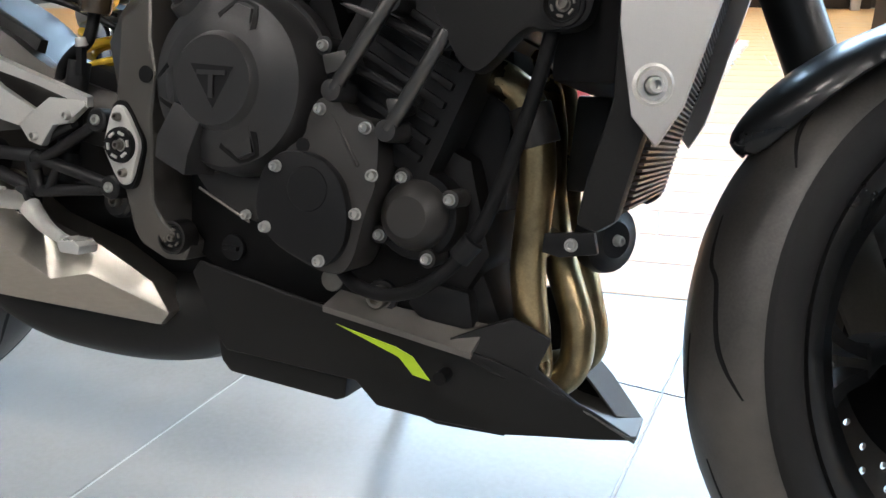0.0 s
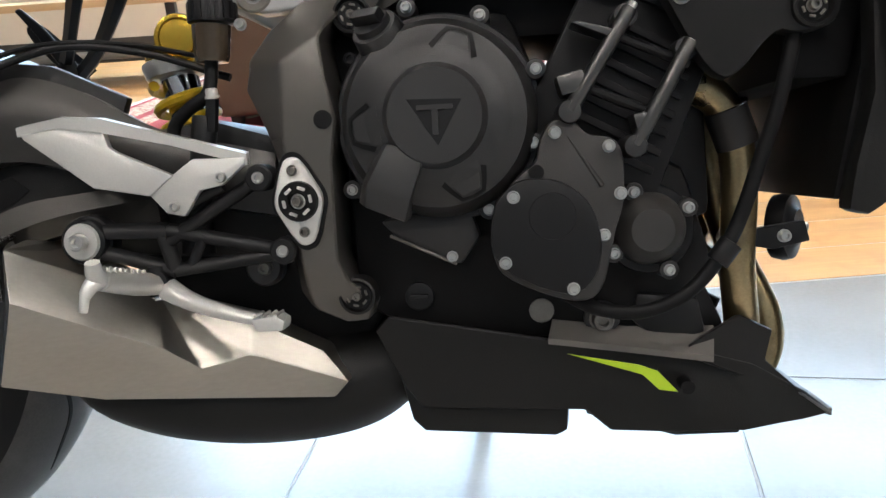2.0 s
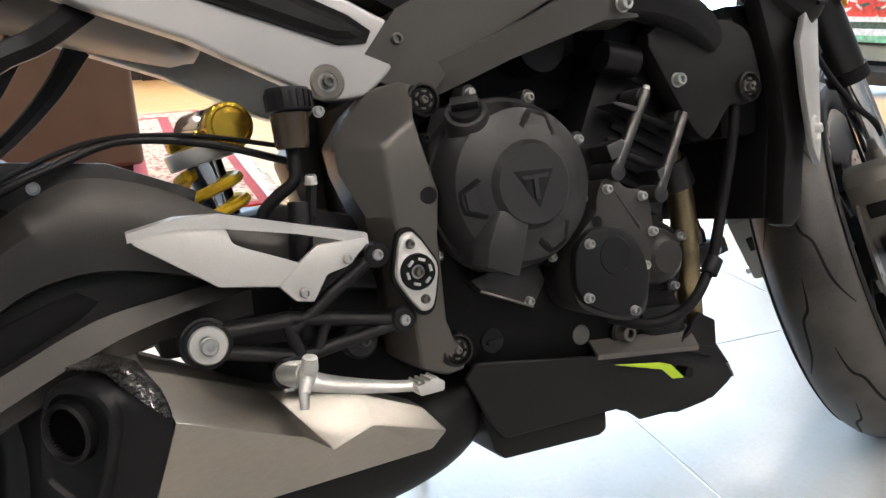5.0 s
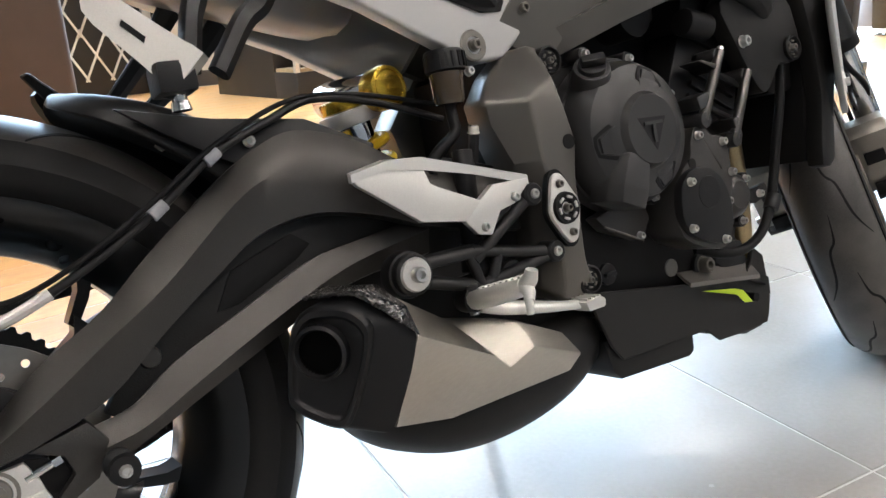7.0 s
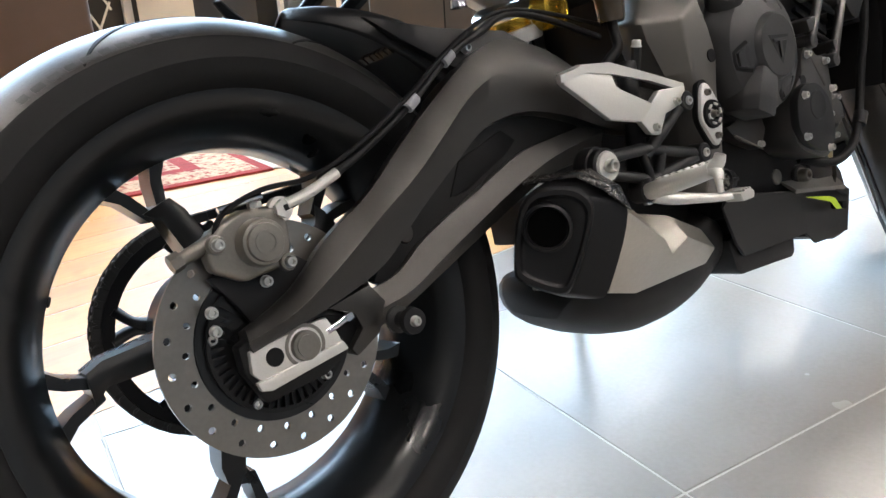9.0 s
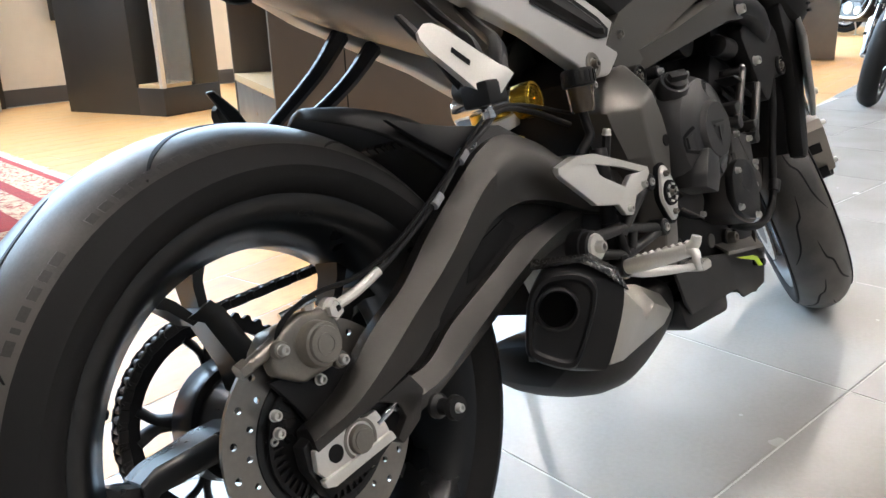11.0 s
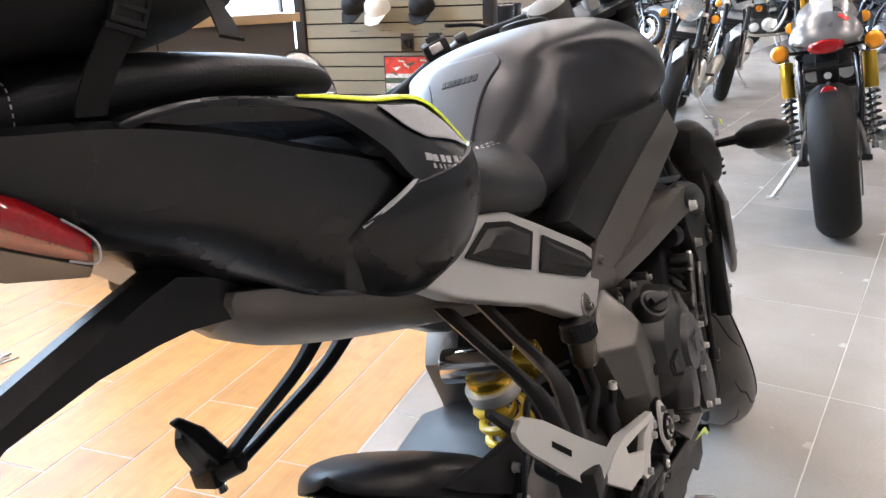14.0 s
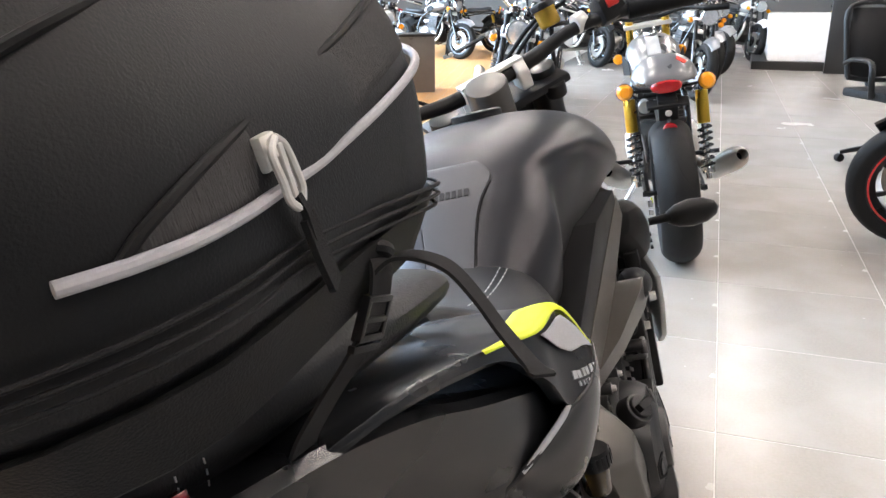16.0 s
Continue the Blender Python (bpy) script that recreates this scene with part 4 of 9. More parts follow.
part("badge_line", joined(box(CC.x - 0.015, CC.x + 0.016, -0.2012, -0.2000, CC.z + 0.005, CC.z + 0.009, 0), box(CC.x - 0.002, CC.x + 0.003, -0.2012, -0.2000, CC.z - 0.016, CC.z + 0.005, 0)), ENGINE, clutch)
COVER_PROFILE = ((0.0, 0.054), (0.0405, 0.054), (0.0435, 0.050), (0.0455, 0.046), (0.060, 0.043), (0.064, 0.040), (0.079, 0.033), (0.086, 0.020), (0.089, 0.004))
for a in (72, 187, 293):
    t = radians(a)
    def on_cover(u, v, lift):
        h = along(COVER_PROFILE, math.hypot(u, v))
        return (CC.x + u * math.cos(t) - v * math.sin(t), -0.145 - h - lift, CC.z + u * math.sin(t) + v * math.cos(t))
    edge = [(0.057, -0.0215), (0.068, -0.0165), (0.0765, -0.0115), (0.0780, 0.0), (0.0765, 0.0115), (0.068, 0.0165), (0.057, 0.0215)]
    # near-black strip painted along the pocket's outer edge as its shadow
    part("notch_line", loft([[on_cover(u, v, 0.0010), on_cover(u - 0.0028, v * 0.80, 0.0010), on_cover(u - 0.0028, v * 0.80, -0.002), on_cover(u, v, -0.002)] for u, v in edge]), DEEP, clutch, angle=60)
    part("notch_face", loft([[on_cover(0.0495, -0.017, 0.0006), on_cover(0.0495, 0.017, 0.0006), on_cover(0.0495, 0.017, -0.002), on_cover(0.0495, -0.017, -0.002)], [on_cover(0.072, -0.0085, 0.0034), on_cover(0.072, 0.0085, 0.0034), on_cover(0.072, 0.0085, -0.002), on_cover(0.072, -0.0085, -0.002)]]), ENGINE, clutch)
RIM_BOLTS = ((0.706, -0.136, 0.587), (0.773, -0.142, 0.575), (0.821, -0.155, 0.523), (0.816, -0.156, 0.458), (0.774, -0.146, 0.399), (0.645, -0.130, 0.423))
for p in RIM_BOLTS:
    part("bolt_lug", rod((p[0], -0.11, p[2]), (p[0], p[1] + 0.001, p[2]), 0.0095, 0.009, 20, 0.0015), ENGINE, clutch)
bolts(RIM_BOLTS, 0.0055, clutch)
FD = Vector((-0.35, -0.62, 0.62)).normalized()
FP = Vector((0.678, -0.174, 0.570))
part("filler_boss", rod(tuple(FP - FD * 0.03), tuple(FP - FD * 0.006), 0.025, 0.0215, 32, 0.002), ENGINE, eng)
filler = part("oil_filler", joined(rod(tuple(FP - FD * 0.01), tuple(FP), 0.0175, 0.0165, 28, 0.002), moved(box(-0.014, 0.014, -0.0055, 0.0055, 0, 0.012, 0.0015), axis_matrix(tuple(FP - FD * 0.002), tuple(FD)))), BLACK, eng, "black oil filler cap with a slot grip")
part("clutch_sensor_box", slab([(0.680, -0.180, 0.461), (0.690, -0.198, 0.463), (0.722, -0.197, 0.452), (0.663, -0.180, 0.428), (0.671, -0.199, 0.429), (0.708, -0.200, 0.414), (0.659, -0.176, 0.412), (0.667, -0.196, 0.409), (0.702, -0.196, 0.394)], [(0, 1, 4, 3), (1, 2, 5, 4), (3, 4, 7, 6), (4, 5, 8, 7)], -0.150, 0.0025, 2, 8), ENGINE, eng, "dark plastic sensor box on the clutch cover", angle=25)
part("sprocket_plate", prism([(0.672, 0.392), (0.70, 0.398), (0.755, 0.405), (0.765, 0.375), (0.746, 0.349), (0.69, 0.372)], -0.142, -0.12, 0.004), ENGINE2, eng)
bolts([(0.738, -0.146, 0.357)], 0.0055, eng)
part("link_rod", rod((0.681, -0.146, 0.379), (0.742, -0.146, 0.350), 0.0014, seg=8), CALIPER, eng)

low = part("alternator_cover", prism(rounded_outline([(0.820, 0.458), (0.831, 0.477), (0.852, 0.474), (0.861, 0.462), (0.884, 0.459), (0.893, 0.446), (0.893, 0.402), (0.884, 0.378), (0.872, 0.322), (0.848, 0.313), (0.784, 0.338), (0.774, 0.366), (0.779, 0.402), (0.799, 0.428), (0.818, 0.440)]), -0.176, -0.12, 0.003), ENGINE2, eng, "grey-brown cast side cover")
part("cover_ridge", plate([(0.842, -0.1765, 0.464), (0.846, -0.1765, 0.462), (0.876, -0.1775, 0.418), (0.872, -0.1775, 0.415)], 0.004, 0.0015), ENGINE2, low)
part("cover_hole", rod((0.817, -0.170, 0.4315), (0.817, -0.1768, 0.4315), 0.0068, seg=20), DEEP, low)
part("cover_cap", prism(rounded_outline([(0.781, 0.410), (0.801, 0.427), (0.837, 0.425), (0.862, 0.405), (0.872, 0.373), (0.868, 0.342), (0.850, 0.322), (0.821, 0.328), (0.787, 0.345), (0.774, 0.366), (0.776, 0.391)]), -0.186, -0.172, 0.0035), BLACK, low, "black outer plate with a faint round")
part("cap_round", lathe([(0, 0.002), (0.020, 0.002), (0.0215, 0.0), (0, 0)], 40, (0.829, -0.1848, 0.393), RIGHT), BLACK, low)
bolts([(0.796, -0.187, 0.411), (0.845, -0.187, 0.329), (0.787, -0.187, 0.354), (0.889, -0.178, 0.410), (0.834, -0.178, 0.465), (0.880, -0.178, 0.451), (0.874, -0.177, 0.374)], 0.0058, low)
SRC = Vector((0.9185, 0, 0.375))
small = part("pump_cover", lathe([(0, 0.031), (0.019, 0.030), (0.0215, 0.028), (0.029, 0.021), (0.0325, 0.012), (0.034, 0.006), (0.034, -0.03), (0, -0.03)], 48, (SRC.x, -0.135, SRC.z), RIGHT), ENGINE2, eng, "round grey-brown pump cover")
PUMP_BOLTS = ((0.905, -0.150, 0.409), (0.953, -0.150, 0.393), (0.886, -0.150, 0.354), (0.935, -0.150, 0.337))
for p in PUMP_BOLTS:
    part("bolt_lug", rod((p[0], -0.115, p[2]), (p[0], p[1] + 0.001, p[2]), 0.0092, 0.0086, 20, 0.0015), ENGINE2, small)
bolts(PUMP_BOLTS, 0.0055, small)
part("lug_ring", lathe([(0.030, 0.0), (0.040, 0.0), (0.0415, -0.003), (0.0415, -0.03), (0.030, -0.03)], 48, (SRC.x, -0.143, SRC.z), RIGHT, True), ENGINE_D, small)
bolts([(0.877, -0.119, 0.288)], 0.0125, eng, CALIPER)
part("drain_plug", joined(rod((0.702, -0.10, 0.316), (0.702, -0.117, 0.316), 0.014, seg=24, bevel=0.002), box(0.693, 0.711, -0.123, -0.116, 0.3135, 0.3185, 0.001)), BLACK, eng)
part("washer_disc", rod((0.820, -0.10, 0.297), (0.820, -0.114, 0.297), 0.012, seg=24, bevel=0.001), CALIPER, eng)
# inner block, near-black for the shade in the gaps above the gearbox
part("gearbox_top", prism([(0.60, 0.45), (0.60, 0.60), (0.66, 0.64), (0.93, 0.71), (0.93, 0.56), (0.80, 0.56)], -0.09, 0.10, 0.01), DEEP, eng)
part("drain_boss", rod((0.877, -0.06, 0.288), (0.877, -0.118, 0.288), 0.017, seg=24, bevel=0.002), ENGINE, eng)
# inner block, near-black for the shade under the covers
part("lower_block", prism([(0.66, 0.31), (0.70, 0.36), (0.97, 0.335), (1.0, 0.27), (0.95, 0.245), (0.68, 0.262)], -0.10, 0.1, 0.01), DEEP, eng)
part("starter_housing", prism([(0.93, 0.37), (0.935, 0.53), (0.985, 0.535), (0.99, 0.38)], -0.085, 0.10, 0.012), ENGINE_D, eng)
part("oil_level_housing", prism([(0.905, 0.285), (0.91, 0.312), (0.968, 0.305), (0.975, 0.27), (0.93, 0.262)], -0.118, -0.08, 0.006), BLACK, eng)
part("hose_round_engine", tube([(0.84, -0.14, 0.318), (0.87, -0.158, 0.305), (0.91, -0.165, 0.303), (0.95, -0.168, 0.322), (0.985, -0.165, 0.365), (1.01, -0.165, 0.43), (1.03, -0.17, 0.50), (1.045, -0.17, 0.58), (1.05, -0.16, 0.64)], 0.0066, 14), DEEP, bike, "black drain hose looping under the engine")
part("hose_clamp", rod((0.972, -0.168, 0.345), (0.985, -0.168, 0.362), 0.0105, seg=14, bevel=0.001), BLACK, bike)
# throttle bodies and dark clutter above the barrel
part("throttle_body", joined(box(0.70, 0.86, -0.12, 0.12, 0.62, 0.70, 0.01), rod((0.80, -0.14, 0.63), (0.80, 0.1, 0.63), 0.03, seg=24, bevel=0.004), rod((0.86, -0.16, 0.61), (0.905, -0.16, 0.60), 0.018, seg=18, bevel=0.003)), ENGINE_D, eng, "throttle bodies")
part("airbox", prism([(0.66, 0.70), (0.68, 0.80), (1.0, 0.84), (1.08, 0.76), (1.03, 0.70)], -0.12, 0.12, 0.02), BLACK, bike)
bolts([(0.872, -0.165, 0.612), (0.935, -0.165, 0.615)], 0.008, eng)

# --- frame ---
fr = empty("main_frame", label="bronze-grey aluminium beam frame")
fr.parent = bike
PP = [(0.572, -0.116, 0.578), (0.604, -0.116, 0.603), (0.636, -0.116, 0.608), (0.652, -0.114, 0.603), (0.550, -0.120, 0.549), (0.590, -0.158, 0.541), (0.628, -0.160, 0.564), (0.554, -0.128, 0.521), (0.571, -0.130, 0.469), (0.583, -0.130, 0.421), (0.583, -0.128, 0.374), (0.587, -0.120, 0.325),
      (0.590, -0.164, 0.469), (0.597, -0.164, 0.421), (0.597, -0.160, 0.374), (0.602, -0.150, 0.328), (0.633, -0.166, 0.525), (0.641, -0.166, 0.488), (0.634, -0.164, 0.448), (0.633, -0.158, 0.359), (0.642, -0.150, 0.337), (0.664, -0.136, 0.318), (0.655, -0.134, 0.298), (0.634, -0.138, 0.297), (0.604, -0.140, 0.311)]
part("pivot_plate", slab(PP, [(4, 0, 5), (0, 1, 5), (1, 2, 6, 5), (2, 3, 6), (4, 5, 12, 8, 7), (8, 12, 13, 9), (9, 13, 14, 10), (10, 14, 15, 11), (11, 15, 24), (5, 6, 16, 12), (12, 16, 17), (12, 17, 18, 13), (13, 18, 19, 14), (14, 19, 20, 15), (15, 20, 21, 22, 23, 24)], -0.085, 0.005, 3, 12), FRAME, fr, "bronze-grey cast pivot plate", angle=16)
part("plate_hole", rod((0.629, -0.15, 0.488), (0.629, -0.1668, 0.488), 0.0085, seg=20), DEEP, fr)
part("pivot_plate_left", mirror_y(prism([(0.62, 0.64), (0.66, 0.60), (0.64, 0.53), (0.655, 0.33), (0.62, 0.30), (0.59, 0.32), (0.57, 0.48), (0.55, 0.55)], -0.15, -0.09, 0.012)), FRAME, fr)
def spar():
    return bevel_sharp(loft([
        [(0.580, -0.07, 0.620), (0.655, -0.07, 0.585), (0.668, -0.113, 0.585), (0.588, -0.113, 0.622)],
        [(0.640, -0.075, 0.682), (0.694, -0.075, 0.630), (0.700, -0.128, 0.626), (0.640, -0.124, 0.680)],
        [(0.79, -0.10, 0.744), (0.835, -0.10, 0.694), (0.842, -0.158, 0.690), (0.79, -0.152, 0.742)],
        [(0.955, -0.13, 0.800), (0.99, -0.13, 0.757), (0.996, -0.182, 0.755), (0.955, -0.180, 0.800)],
        [(1.04, -0.05, 0.86), (1.07, -0.05, 0.82), (1.075, -0.10, 0.815), (1.04, -0.10, 0.855)]]), 0.007, 3, 20)
part("main_spar", spar(), FRAME, fr, angle=40)
part("lower_spar", bevel_sharp(loft([
    [(0.655, -0.08, 0.615), (0.675, -0.08, 0.588), (0.68, -0.112, 0.590), (0.66, -0.112, 0.617)],
    [(0.74, -0.12, 0.645), (0.752, -0.12, 0.615), (0.755, -0.158, 0.617), (0.743, -0.158, 0.645)],
    [(0.83, -0.15, 0.680), (0.842, -0.15, 0.640), (0.845, -0.195, 0.642), (0.833, -0.195, 0.680)],
    [(0.87, -0.15, 0.685), (0.885, -0.15, 0.640), (0.886, -0.200, 0.642), (0.872, -0.200, 0.685)]]), 0.007, 3, 25), FRAME, fr, angle=40)
part("spar_left", mirror_y(spar()), FRAME, fr, angle=40)
part("steering_head", rod((1.10, 0, 0.86), (1.02, 0, 1.02), 0.038, seg=24, bevel=0.004), FRAME, fr)
part("engine_mount_cap", loft([
    [(0.855, -0.17, 0.69), (0.855, -0.17, 0.64), (0.855, -0.205, 0.64), (0.855, -0.205, 0.688)],
    [(0.90, -0.16, 0.695), (0.90, -0.16, 0.64), (0.90, -0.216, 0.64), (0.90, -0.214, 0.69)],
    [(0.96, -0.15, 0.68), (0.955, -0.15, 0.62), (0.955, -0.215, 0.622), (0.96, -0.212, 0.678)],
    [(1.01, -0.15, 0.648), (0.985, -0.15, 0.598), (0.99, -0.205, 0.60), (1.012, -0.2, 0.645)],
    [(1.022, -0.15, 0.618), (1.002, -0.15, 0.59), (1.004, -0.19, 0.592), (1.022, -0.19, 0.617)]]), BLACK, fr, "black plastic engine mount cover", subsurf=2)
bolts([(0.862, -0.206, 0.655)], 0.009, fr)
part("front_mount_plate", prism(rounded_outline([(0.895, 0.640), (1.055, 0.640), (1.074, 0.570), (1.068, 0.541), (1.036, 0.536), (1.018, 0.541), (0.984, 0.500), (0.964, 0.508), (0.935, 0.560)]), -0.184, -0.158, 0.004), MATTE, fr, "black front engine mounting plate")
part("mount_cup", lathe([(0.0125, -0.002), (0.0150, 0.003), (0.0175, 0.002), (0.0185, -0.02), (0.0125, -0.02)], 28, (1.048, -0.187, 0.557), RIGHT, True), MATTE, fr)
bolts([(1.048, -0.186, 0.557)], 0.0060, fr, CALIPER)
for k in range(6):
    part("cup_slot", moved(box(-0.0026, 0.0026, -0.0012, 0.0012, 0.0080, 0.0100, 0.0005), Matrix.Translation((1.048, -0.1875, 0.557)) @ Matrix.Rotation(radians(60 * k + 10), 4, "Y")), CALIPER, fr)
bolts([(0.942, -0.186, 0.573)], 0.0085, fr)
# cap and oval plate at the swingarm pivot
def oval(k, y):
    """The outline round one large and two small circles."""
    out = []
    for j in range(48):
        a = 2 * math.pi * j / 48
        c, w = math.cos(a), math.sin(a)
        r = max(0.0225 / 1.0, -0.004 * c + 0.030 * w + 0.0100, 0.004 * c - 0.030 * w + 0.0100)
        out.append((a, r))
    pts_ = []
    for (a0, r0), (a1, r1) in zip(out, out[1:] + out[:1]):
        d = math.sin(a1 - a0)
        pts_.append((0.603 + k * (r0 * math.sin(a1) - r1 * math.sin(a0)) / d, y, 0.416 + k * (r1 * math.cos(a0) - r0 * math.cos(a1)) / d))
    return pts_
part("pivot_gasket", loft([oval(1.12, -0.160), oval(1.12, -0.167)]), DEEP, fr)
piv = part("pivot_plate_oval", loft([oval(1.0, -0.160), oval(1.0, -0.1695), oval(0.95, -0.171)]), ALLOY, fr, "bright alloy pivot plate", angle=40)
part("pivot_collar", lathe([(0.007, 0.002), (0.009, 0.004), (0.0175, 0.004), (0.0185, 0.0), (0.007, 0.0)], 36, (0.603, -0.171, 0.416), RIGHT, True), DEEP, piv)
for k in range(6):
    part("pivot_slot", moved(box(-0.0036, 0.0036, -0.0015, 0.0015, 0.0108, 0.0136, 0.0006), Matrix.Translation((0.603, -0.1755, 0.416)) @ Matrix.Rotation(radians(60 * k + 20), 4, "Y")), ALLOY, piv)
bolts([(0.603, -0.174, 0.416)], 0.0055, piv, CALIPER)
bolts([(0.599, -0.171, 0.444), (0.607, -0.171, 0.388)], 0.0052, piv, CALIPER)
for p in ((0.654, -0.130, 0.585), (0.646, -0.143, 0.323)):
    cup = part("frame_bolt_cup", lathe([(0.0125, -0.002), (0.0150, 0.003), (0.0175, 0.002), (0.0185, -0.02), (0.0125, -0.02)], 28, p, RIGHT, True), MATTE, fr)
    bolts([p], 0.0050, fr, CALIPER)
    part("bolt_recess", rod((p[0], p[1] + 0.02, p[2]), (p[0], p[1] - 0.0002, p[2]), 0.0125, seg=24), DEEP, fr)
    for k in range(6):
        part("cup_slot", moved(box(-0.0026, 0.0026, -0.0012, 0.0012, 0.0080, 0.0100, 0.0005), Matrix.Translation((p[0], p[1] - 0.001, p[2])) @ Matrix.Rotation(radians(60 * k + 10), 4, "Y")), CALIPER, cup)
bolts([(0.65, -0.125, 0.545)], 0.007, fr, BLACK)

# --- rider's footrest, right ---
fp = empty("rider_footrest", label="forged black bracket with alloy heel guard, peg and brake pedal")
fp.parent = bike
hg = part("heel_guard", joined(
    loft([[(0.347, -0.168, 0.497), (0.347, -0.168, 0.487), (0.347, -0.174, 0.487), (0.347, -0.175, 0.495)],
          [(0.387, -0.164, 0.504), (0.387, -0.164, 0.494), (0.387, -0.176, 0.493), (0.387, -0.176, 0.502)],
          [(0.425, -0.162, 0.501), (0.425, -0.162, 0.489), (0.425, -0.176, 0.487), (0.425, -0.176, 0.500)],
          [(0.49, -0.162, 0.482), (0.49, -0.162, 0.474), (0.49, -0.174, 0.472), (0.49, -0.174, 0.481)],
          [(0.558, -0.162, 0.463), (0.558, -0.162, 0.452), (0.558, -0.170, 0.451), (0.558, -0.170, 0.461)]]),
    prism([(0.347, 0.494), (0.352, 0.484), (0.414, 0.437), (0.466, 0.427), (0.490, 0.445), (0.44, 0.468), (0.432, 0.473), (0.428, 0.487), (0.40, 0.494)], -0.174, -0.165, 0.002),
    prism([(0.466, 0.4275), (0.480, 0.411), (0.497, 0.407), (0.513, 0.430), (0.534, 0.434), (0.557, 0.453), (0.556, 0.458), (0.508, 0.459), (0.489, 0.446)], -0.172, -0.163, 0.002)), ALLOY, fp, "satin alloy heel guard", angle=25)
bolts([(0.534, -0.172, 0.441), (0.489, -0.172, 0.417)], 0.0058, hg)
def link_bar(a, b, w, t=0.012, y=None):
    a, b = Vector(a), Vector(b)
    return tube([a, (a + b) / 2, b], w, 8, 3, t / w / 2)
for arm in (
    link_bar((0.566, -0.158, 0.439), (0.475, -0.16, 0.385), 0.0075), link_bar((0.584, -0.158, 0.371), (0.475, -0.16, 0.395), 0.0075),
    link_bar((0.584, -0.158, 0.369), (0.48, -0.16, 0.357), 0.007), link_bar((0.475, -0.16, 0.395), (0.40, -0.16, 0.396), 0.009),
    link_bar((0.48, -0.16, 0.357), (0.47, -0.16, 0.395), 0.008), link_bar((0.48, -0.16, 0.357), (0.40, -0.16, 0.38), 0.008), link_bar((0.53, -0.16, 0.434), (0.485, -0.16, 0.412), 0.007),
    link_bar((0.51, -0.16, 0.39), (0.495, -0.16, 0.36), 0.005)):
    part("bracket_arm", arm, BLACK, fp, angle=60)
for p in ((0.566, -0.163, 0.439), (0.584, -0.163, 0.371)):
    part("bracket_eye", lathe([(0.005, 0.004), (0.0105, 0.004), (0.0125, 0.002), (0.0125, -0.02), (0.005, -0.02)], 28, p, RIGHT, True), BLACK, fp)
    bolts([p], 0.0068, fp)
part("exhaust_hanger", joined(lathe([(0.0, 0.006), (0.019, 0.006), (0.021, 0.004), (0.021, -0.02), (0, -0.02)], 36, (0.397, -0.165, 0.388), RIGHT), rod((0.397, -0.14, 0.388), (0.397, -0.16, 0.388), 0.024, seg=28, bevel=0.003)), BLACK, fp)
part("hanger_washer", lathe([(0.0, 0.003), (0.016, 0.003), (0.0175, 0.0), (0, 0)], 36, (0.397, -0.171, 0.388), RIGHT), ALLOY, fp, "large bright washer")
bolts([(0.397, -0.174, 0.388)], 0.0095, fp)
peg = part("foot_peg", joined(tube([(0.461, -0.165, 0.345), (0.459, -0.20, 0.351), (0.458, -0.235, 0.358), (0.458, -0.260, 0.363)], [0.0095, 0.0100, 0.0092, 0.0080], 10, 4, 1.2), *[rod((0.4545, -0.188 - 0.010 * k, 0.3585 + 0.0018 * k), (0.4625, -0.188 - 0.010 * k, 0.3595 + 0.0018 * k), 0.0026, seg=8) for k in range(8)], tube([(0.458, -0.258, 0.363), (0.459, -0.268, 0.370), (0.460, -0.272, 0.379)], [0.008, 0.0075, 0.006], 10, 3), tube([(0.458, -0.258, 0.363), (0.455, -0.268, 0.360), (0.451, -0.272, 0.352)], [0.008, 0.0065, 0.005], 10, 3)), ALLOY, fp, "cast alloy foot peg with a ridged top", angle=50)
part("peg_feeler", rod((0.451, -0.271, 0.354), (0.449, -0.273, 0.339), 0.0042, 0.0036, 12, 0.001), ALLOY, fp, "short feeler pin under the peg")
pedal = part("brake_pedal", joined(tube([(0.472, -0.164, 0.340), (0.492, -0.172, 0.331), (0.52, -0.186, 0.324), (0.55, -0.197, 0.318), (0.572, -0.203, 0.315)], [0.0115, 0.0095, 0.0078, 0.0062, 0.0058], 12, 5, 0.75), prism([(0.566, 0.318), (0.588, 0.321), (0.596, 0.316), (0.594, 0.307), (0.570, 0.307)], -0.218, -0.192, 0.003)), ALLOY, fp, "forged alloy brake pedal with a ribbed toe pad")
for k in range(4):
    part("toe_rib", rod((0.570 + 0.006 * k, -0.217, 0.3205), (0.570 + 0.006 * k, -0.193, 0.3205), 0.0014, seg=8), ALLOY, pedal)
part("peg_hinge", joined(rod((0.461, -0.148, 0.346), (0.461, -0.170, 0.346), 0.0135, seg=20, bevel=0.003), rod((0.462, -0.164, 0.334), (0.462, -0.164, 0.362), 0.008, seg=16, bevel=0.002)), BLACK, fp)
part("hinge_pin", rod((0.462, -0.164, 0.330), (0.462, -0.164, 0.336), 0.0055, seg=12, bevel=0.001), CHROME, fp)
part("master_cylinder", joined(rod((0.493, -0.135, 0.385), (0.508, -0.13, 0.50), 0.012, seg=18, bevel=0.002), rod((0.493, -0.135, 0.37), (0.495, -0.135, 0.40), 0.016, 0.014, 18), rod((0.515, -0.135, 0.485), (0.520, -0.14, 0.515), 0.006, seg=6)), BLACK, fp)
bolts([(0.520, -0.14, 0.517)], 0.007, fp, ALLOY, d=(0, -0.3, 1))


